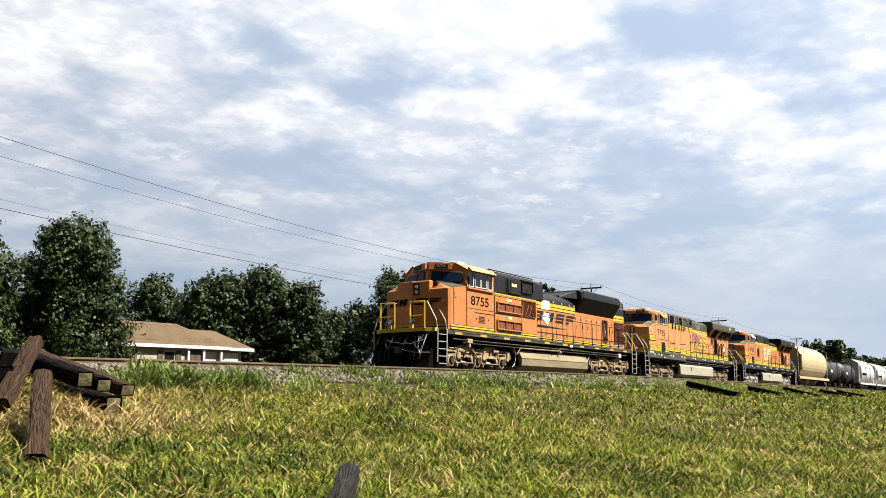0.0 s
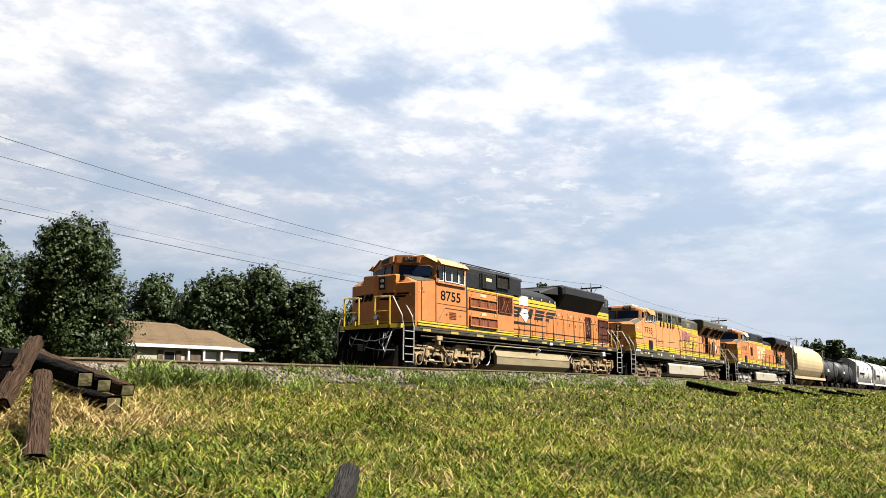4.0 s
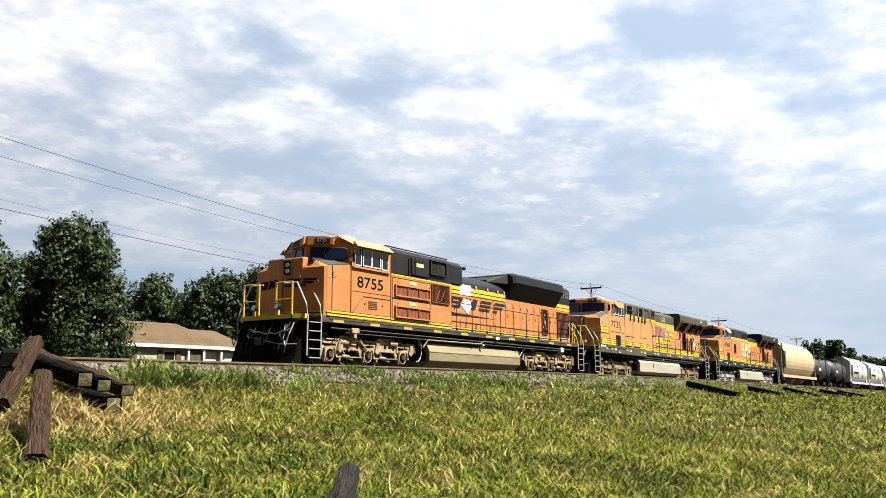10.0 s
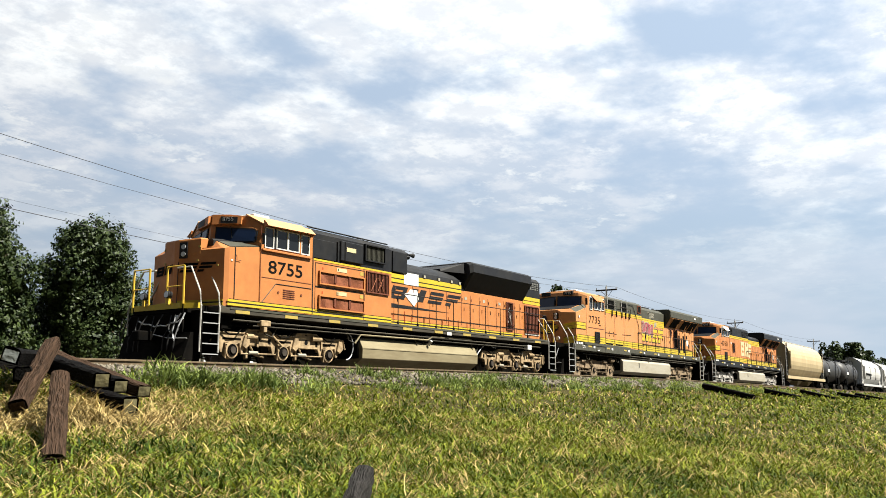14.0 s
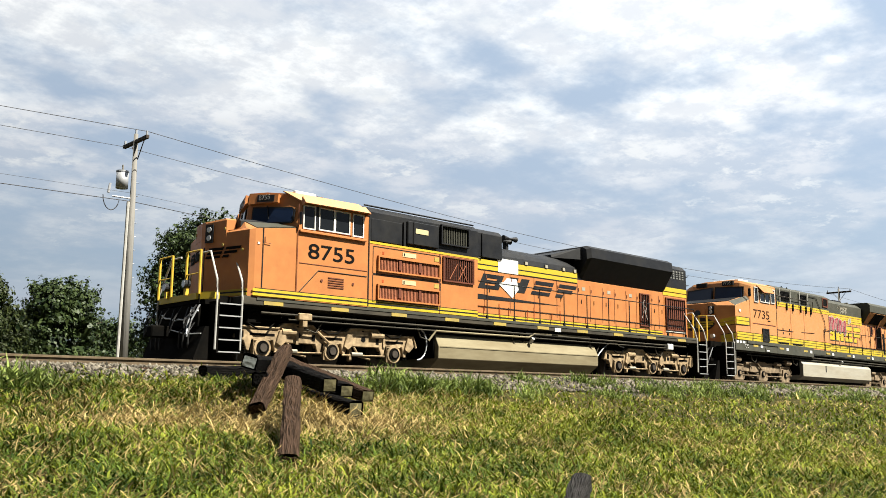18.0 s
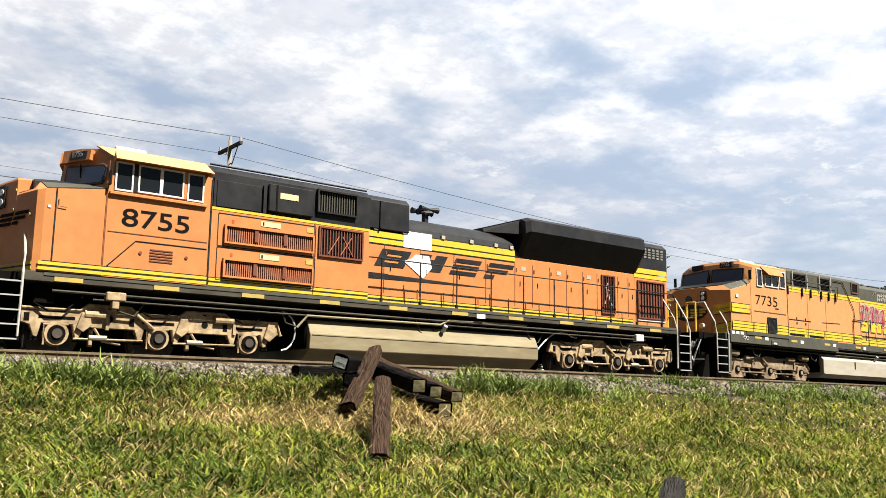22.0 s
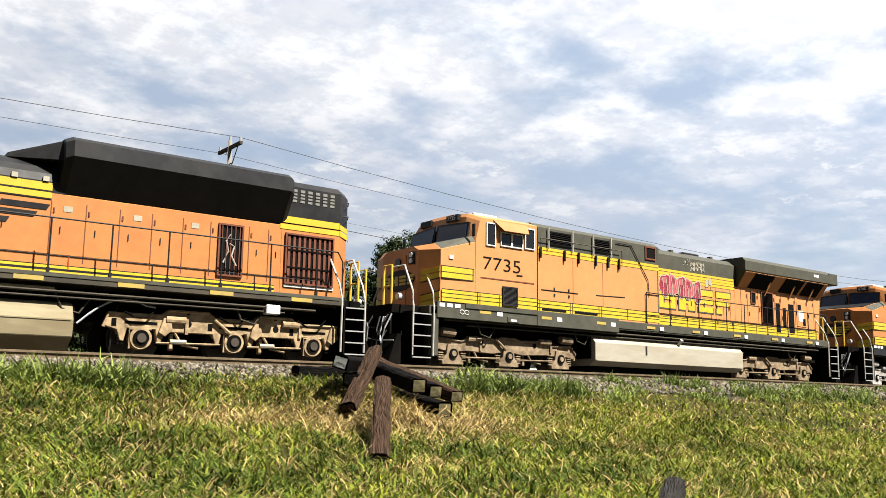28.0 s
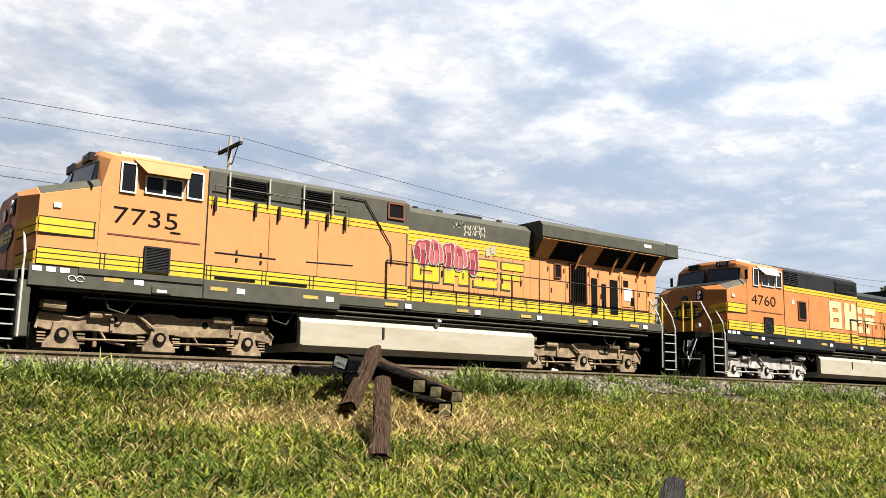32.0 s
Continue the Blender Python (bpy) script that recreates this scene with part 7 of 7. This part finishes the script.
OAK = "dense dark green broadleaf tree beyond the track"
tree_at(28.1, 11.2, 40, 5.9, 20000, M_LEAF, OAK, 1, leaf=0.115)
tree_at(29.9, 9.0, 41, 2.9, 8000, M_LEAF, OAK, 34, leaf=0.115)
tree_at(35.1, 10.5, 42, 5.0, 19000, M_LEAF, OAK, 2, leaf=0.110)
tree_at(31.4, 5.4, 45, 3.4, 3500, M_LEAF_DARK, OAK, 3)
tree_at(30.3, 5.0, 47, 3.6, 3600, M_LEAF_DARK, OAK, 31)
tree_at(33.0, 4.6, 48, 3.2, 3000, M_LEAF_DARK, OAK, 32)
tree_at(36.6, 4.4, 46, 2.6, 2600, M_LEAF_DARK, OAK, 33)
tree_at(19.8, 6.7, 54, 5.4, 6000, M_LEAF, OAK, 4)
CEDAR = "broad dark green cedar tree beyond the track"
tree_at(12.9, 10.1, 41, 3.9, 11000, M_LEAF_CEDAR, CEDAR, 5, leaf=0.11)
tree_at(14.7, 9.0, 41, 2.7, 8500, M_LEAF_CEDAR, CEDAR, 64, leaf=0.11)
tree_at(15.9, 7.2, 41, 2.2, 5500, M_LEAF_CEDAR, CEDAR, 63, leaf=0.11)
tree_at(16.9, 5.6, 42, 2.2, 4500, M_LEAF_CEDAR, CEDAR, 61, leaf=0.11)
tree_at(10.6, 8.6, 43, 3.6, 4500, M_LEAF_CEDAR, CEDAR, 62, leaf=0.14)
tree_at(8.0, 8.5, 46, 4.6, 4500, M_LEAF, OAK, 7)
tree_at(39.6, 7.2, 62, 4.0, 4500, M_LEAF_DARK, OAK, 8)
tree_at(43.2, 7.3, 60, 5.0, 6500, M_LEAF_DARK, OAK, 9)
tree_at(46.1, 7.9, 61, 5.0, 6500, M_LEAF_DARK, OAK, 10)
tree_at(48.4, 6.8, 60, 4.4, 5500, M_LEAF_DARK, OAK, 11)
tree_at(41.2, 5.9, 66, 4.0, 4000, M_LEAF_DARK, OAK, 12)
tree_at(50.6, 5.2, 64, 3.2, 2600, M_LEAF_DARK, OAK, 13)
tree_at(52.3, 5.6, 68, 3.4, 2200, M_LEAF_DARK, "thin half-bare tree beyond the track", 14)
tree_at(54.6, 7.8, 63, 4.6, 5500, M_LEAF_DARK, OAK, 15)
tree_at(57.2, 7.0, 66, 5.0, 4500, M_LEAF_DARK, OAK, 16)
tree_at(64.1, 7.0, 76, 3.0, 2200, M_LEAF, "slender green treetop rising behind the train", 17, leaf=0.14)
tree_at(22.6, 4.6, 70, 6.0, 4500, M_LEAF_DARK, OAK, 18)
tree_at(17.2, 4.4, 66, 5.0, 4000, M_LEAF_DARK, OAK, 19)


def far_wood():
    """The distant row of trees that closes the view along the line."""
    rnd = np.random.RandomState(3)
    verts, n = [], 0
    for az, el, dist, w in [(79.9, 2.5, 230, 5), (80.4, 2.2, 232, 5), (81.0, 2.4, 232, 5), (81.6, 1.95, 235, 6), (82.3, 1.7, 238, 7), (83.0, 1.5, 240, 8), (83.8, 1.35, 240, 9), (84.6, 1.4, 240, 9), (85.4, 1.3, 240, 9)] + [(46 + 2.2 * k, 2.0 + 0.2 * math.sin(k * 1.7), 150, 8) for k in range(14)] + [(4 + 2.6 * k, 3.0 + 0.3 * math.sin(k * 2.1), 120, 7) for k in range(17)]:
        a = radians(az)
        cx, cy = dist * math.sin(a), dist * math.cos(a)
        top = EYE.z + dist * math.tan(radians(el))
        base = -1.0 + fall(cx)
        m = 2200
        d = rnd.normal(size=(m, 3))
        d /= np.linalg.norm(d, axis=1)[:, None]
        h = (top - base)
        lob = rnd.normal(size=(9, 3)) * np.array([w * 0.24, w * 0.24, h * 0.16])
        c = np.array([cx, cy, base + h * 0.58]) + lob[rnd.randint(0, 9, m)] + d * np.array([w * 0.24, w * 0.24, h * 0.26]) * (0.6 + 0.5 * rnd.rand(m))[:, None]
        c[:, 2] = np.clip(c[:, 2], base + 0.1, top + 0.2)
        u = rnd.normal(size=(m, 3))
        v = np.cross(u, rnd.normal(size=(m, 3)))
        u /= np.linalg.norm(u, axis=1)[:, None]
        v /= np.linalg.norm(v, axis=1)[:, None]
        s = dist * 0.0017 * (0.6 + 0.8 * rnd.rand(m))[:, None]
        verts.append(np.stack([c - u * s, c - v * s * 0.7, c + u * s, c + v * s * 0.7], 1).reshape(-1, 3))
    verts = np.concatenate(verts)
    ob = raw("distant_trees", verts, np.arange(len(verts)).reshape(-1, 4), M_LEAF_DARK)
    return tagged(ob, "distant row of dark green trees", "woods", kind="stuff")


far_wood()


# ---- ballast stones, grass and weeds ----
def stones():
    rnd = np.random.RandomState(8)
    n = 19000
    x = rnd.uniform(-1, 1, n)
    x = 1.0 + 44.0 * rnd.rand(n) ** 1.35
    y = rnd.uniform(13.2, 14.62, n)
    far = rnd.rand(n) < 0.12
    y[far] = rnd.uniform(14.7, 16.1, far.sum())
    z = np.interp(y, PY, PZ) + np.array([fall(a) for a in x])
    s = rnd.uniform(0.026, 0.06, n) * (1 + x / 60)
    base = np.array([(1, 0, 0), (-1, 0, 0), (0, 1, 0), (0, -1, 0), (0, 0, 1), (0, 0, -1)], dtype=float)
    v = base[None] * s[:, None, None] * rnd.uniform(0.6, 1.25, (n, 6, 1)) + rnd.normal(size=(n, 6, 3)) * (s * 0.22)[:, None, None]
    a = rnd.uniform(0, 6.28, n)
    ca, sa = np.cos(a)[:, None], np.sin(a)[:, None]
    v = np.stack([v[..., 0] * ca - v[..., 1] * sa, v[..., 0] * sa + v[..., 1] * ca, v[..., 2] * 0.8], -1)
    v += np.stack([x, y, z + s * 0.3], -1)[:, None, :]
    f = np.array([(0, 2, 4), (2, 1, 4), (1, 3, 4), (3, 0, 4), (2, 0, 5), (1, 2, 5), (3, 1, 5), (0, 3, 5)])
    faces = (f[None] + 6 * np.arange(n)[:, None, None]).reshape(-1, 3)
    tagged(raw("ballast_stones", v.reshape(-1, 3), faces, M_STONE), "loose grey crushed stone along the track", "gravel", kind="stuff")


stones()


def blades(x, y, length, width, lean, curl, rnd, bend=0.45):
    """Curled strips of three quads each, rooted on the ground: lean at the root and curl along the blade, in radians."""
    n = len(x)
    z = np.array([ground_z(a, b) for a, b in zip(x, y)]) - 0.01
    head = rnd.uniform(0, 6.283, n)
    side = rnd.normal(size=n) * bend
    w = width / 2
    px, py = -np.sin(head) * w, np.cos(head) * w
    rows, tilt = [], lean
    cx, cy, cz = x.copy(), y.copy(), z
    floor = z + 0.012
    for k, taper in enumerate((1.0, 0.95, 0.75, 0.12)):
        rows += [np.stack([cx - px * taper, cy - py * taper, cz], -1), np.stack([cx + px * taper, cy + py * taper, cz], -1)]
        step = length * (0.36, 0.34, 0.30, 0)[k]
        cx, cy = cx + np.cos(head) * np.sin(tilt) * step, cy + np.sin(head) * np.sin(tilt) * step
        cz = np.maximum(cz + np.cos(tilt) * step, floor + 0.01 * k)
        tilt, head = tilt + curl, head + side
    v = np.stack(rows, 1).reshape(-1, 3)
    f = np.array([(0, 1, 3, 2), (2, 3, 5, 4), (4, 5, 7, 6)])
    return v, (f[None] + 8 * np.arange(n)[:, None, None]).reshape(-1, 4)


def under_heap(x, y):
    """Where the loose sleepers lie or stand over the grass."""
    out = np.zeros(len(x), dtype=bool)
    for ax, ay, bx, by, w in ((5.20, 7.80, 6.2, 9.3, 0.12), (8.0, 10.3, 8.4, 12.8, 0.16), (8.4, 11.0, 8.8, 13.0, 0.2), (8.95, 11.2, 8.98, 13.0, 0.16)):
        dx, dy = bx - ax, by - ay
        u = np.clip(((x - ax) * dx + (y - ay) * dy) / (dx * dx + dy * dy), 0, 1)
        out |= np.hypot(x - ax - u * dx, y - ay - u * dy) < w
    return out


def meadow():
    rnd = np.random.RandomState(21)
    near, far = 205000, 135000
    n = near + far
    az = np.radians(np.concatenate([7 + 81 * rnd.rand(near) ** 1.25, rnd.uniform(7, 88, far)]))
    r = np.concatenate([4.2 + 13.5 * rnd.rand(near) ** 0.85, 14 + 120 * rnd.rand(far) ** 1.7])
    around = 36000
    az = np.concatenate([az, np.radians(rnd.uniform(88, 367, around)), np.radians(rnd.uniform(7, 88, 3000))])
    r = np.concatenate([r, 0.7 + 15 * rnd.rand(around) ** 0.6, rnd.uniform(0.7, 4.2, 3000)])
    n = len(r)
    x, y = r * np.sin(az), r * np.cos(az)
    clump = np.array([noise.noise((a * 2.6, b * 2.6, 31)) for a, b in zip(x, y)])
    tuft = np.array([noise.noise((a * 6.5, b * 6.5, 3)) for a, b in zip(x, y)])
    near_left = np.exp(-((x - 1.8) ** 2 / 12 + (y - 8.6) ** 2 / 16)) + 0.4 * np.exp(-((x - 4.6) ** 2 / 4 + (y - 6.2) ** 2 / 4))
    keep = (y < 13.55 + 0.55 * np.clip((x - 15) / 8, 0, 1) + 0.35 * np.sin(x * 1.3) * np.sin(x * 0.37 + 1) + 0.25 * rnd.normal(size=n)) & (y > -26) & (x < 135) & (0.7 * clump + tuft > -0.56 + 0.20 * np.clip((14 - x) / 9, 0, 1) + 0.16 * near_left - 0.22 * np.clip((x - 11) / 8, 0, 1) - 0.35 * np.exp(-((y - 12.5) / 0.8) ** 2) + 0.3 * (rnd.rand(n) - 0.5))
    keep &= ~under_heap(x, y)
    x, y, r, near_left = x[keep], y[keep], r[keep], near_left[keep]
    dry = np.array([noise.noise((a * 0.7, b * 1.0, 7)) + 0.6 * noise.noise((a * 2.4, b * 2.9, 2)) for a, b in zip(x, y)])
    heap = np.exp(-((x - 7.4) ** 2 / 3.2 + (y - 10.2) ** 2 / 1.2))
    patch = np.exp(-((x - 5.2) ** 2 / 3.0 + (y - 10.8) ** 2 / 1.2)) + 0.8 * np.exp(-((x - 9.8) ** 2 / 2.5 + (y - 11.2) ** 2 / 0.7))
    band = np.exp(-((y - 12.15 + 0.25 * np.sin(x * 0.9)) / 0.3) ** 2) * np.clip(0.5 + 1.2 * np.sin(x * 0.7 + 1.0) * np.sin(x * 0.23), 0, 1)
    p = 0.16 + 0.50 * np.clip(dry, 0, 1) + 0.74 * heap + 0.44 * patch + 0.50 * band + 0.06 * near_left + 0.004 * np.clip(x - 6, 0, 14)
    straw = rnd.rand(len(x)) < p
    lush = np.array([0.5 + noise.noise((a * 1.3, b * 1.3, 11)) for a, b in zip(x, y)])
    # darker blades thicken towards the left, putting the view's edge darkening into colour
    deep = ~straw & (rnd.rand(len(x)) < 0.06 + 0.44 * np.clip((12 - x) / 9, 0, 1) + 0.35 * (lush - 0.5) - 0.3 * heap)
    for name, sel, m, label in (("grass", ~straw & ~deep, M_GRASS, "rough green grass covering the bank"), ("grass", deep, M_GRASS_DEEP, "short dark green grass, denser to darken the left side"), ("dry_grass", straw, M_STRAW, "flattened straw-coloured dry grass")):
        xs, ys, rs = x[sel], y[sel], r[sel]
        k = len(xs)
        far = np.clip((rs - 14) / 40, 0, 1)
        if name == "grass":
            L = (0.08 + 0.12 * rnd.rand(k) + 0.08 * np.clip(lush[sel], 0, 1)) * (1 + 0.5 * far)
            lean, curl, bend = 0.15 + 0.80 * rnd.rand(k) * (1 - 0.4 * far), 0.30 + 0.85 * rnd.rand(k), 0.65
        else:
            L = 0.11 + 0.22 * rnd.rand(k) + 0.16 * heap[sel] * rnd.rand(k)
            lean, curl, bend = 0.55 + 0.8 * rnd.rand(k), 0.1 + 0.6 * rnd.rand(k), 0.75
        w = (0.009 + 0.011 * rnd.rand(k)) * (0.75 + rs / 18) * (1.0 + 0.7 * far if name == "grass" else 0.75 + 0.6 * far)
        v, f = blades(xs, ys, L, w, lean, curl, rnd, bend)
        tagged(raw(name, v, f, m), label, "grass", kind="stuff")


meadow()


def weeds():
    rnd = np.random.RandomState(5)
    cx, cy, ch = [], [], []
    spots = [(x, 13.2, 0.34) for x in (2.9, 3.4, 3.9, 4.5, 10.4, 10.9, 11.3, 11.8, 12.5, 13.2, 13.6, 19.5, 20.5, 21.5, 22.8, 24.0)]
    spots += [(x, 13.05, 0.46) for x in (3.0, 3.6, 4.2, 11.2, 11.7, 12.9)] + [(11.4, 13.7, 0.42), (17.5, 13.9, 0.34), (2.4, 13.8, 0.38)]
    spots += [(1.5 + 0.9 * k + 0.4 * math.sin(k * 2.3), 13.05 + 0.35 * math.sin(k * 1.7), 0.16 + 0.12 * (math.sin(k * 3.1) ** 2)) for k in range(75)]
    spots += [(14.5 + 0.75 * k + 0.35 * math.sin(k * 1.9), 13.85 + 0.30 * math.sin(k * 2.6), 0.13 + 0.15 * (math.sin(k * 1.3) ** 2)) for k in range(46)]
    for x, y, h in spots:
        n = int(90 + 260 * h)
        cx.append(x + rnd.normal(size=n) * 0.20)
        cy.append(y + rnd.normal(size=n) * 0.13)
        ch.append(h * rnd.uniform(0.4, 1.0, n))
    x, y, h = np.concatenate(cx), np.concatenate(cy), np.concatenate(ch)
    v, f = blades(x, y, h * 1.2, 0.014 + 0.024 * rnd.rand(len(x)), 0.1 + 0.8 * rnd.rand(len(x)), 0.1 + 0.8 * rnd.rand(len(x)), rnd)
    tagged(raw("weeds", v, f, M_WEED), "tall green weeds along the ballast edge", "weeds", kind="stuff")


weeds()


# ---- what moves ----
TRAVEL = [(0, 25.65), (1, 25.15), (2, 24.62), (3, 24.03), (4, 23.36), (5, 22.63), (6, 21.86), (7, 21.02), (8, 20.12), (9, 19.17), (10, 18.12), (11, 16.97), (12, 15.79),
          (13, 14.53), (14, 13.17), (15, 11.70), (16, 10.18), (17, 8.55), (18, 6.95), (19, 5.32), (20, 3.68), (21, 1.84), (22, 0.0), (23, -1.94),
          (24, -4.02), (25, -6.08), (26, -8.22), (27, -10.47), (28, -12.75), (29, -15.09), (30, -17.49), (31, -20.01), (32, -22.75)]


def on_track(x):
    slope = (fall(x + 1) - fall(x - 1)) / 2
    return pose(x, LINE, fall(x), 0, math.degrees(math.atan(-slope)), 0)


def smooth_travel(t):
    """Travel at t, on a smooth curve through the whole seconds."""
    xs = [b for _, b in TRAVEL]
    i = min(int(t), 31)
    d0 = (xs[i + 1] - xs[i - 1]) / 2 if i else xs[1] - xs[0]
    d1 = (xs[i + 2] - xs[i]) / 2 if i < 31 else xs[32] - xs[31]
    u = t - i
    return xs[i] * (2 * u ** 3 - 3 * u * u + 1) + d0 * (u ** 3 - 2 * u * u + u) + xs[i + 1] * (3 * u * u - 2 * u ** 3) + d1 * (u ** 3 - u * u)


def motions():
    for vehicle, centre, wheels in VEHICLES:
        walk(vehicle, [(t, on_track(centre + s)) for t, s in TRAVEL])
        for wheel, x, r in wheels:
            rows, t, last = [], 0.0, None
            while t < 32.0 + 1e-6:
                turn = (smooth_travel(0) - smooth_travel(t)) / r
                if last is None or abs(turn - last) > radians(62) or t > 31.99:
                    rows.append((t, pose(x, 0, r, 0, -math.degrees(turn), 0)))
                    last = turn
                t += 0.1
            walk(wheel, rows)


motions()
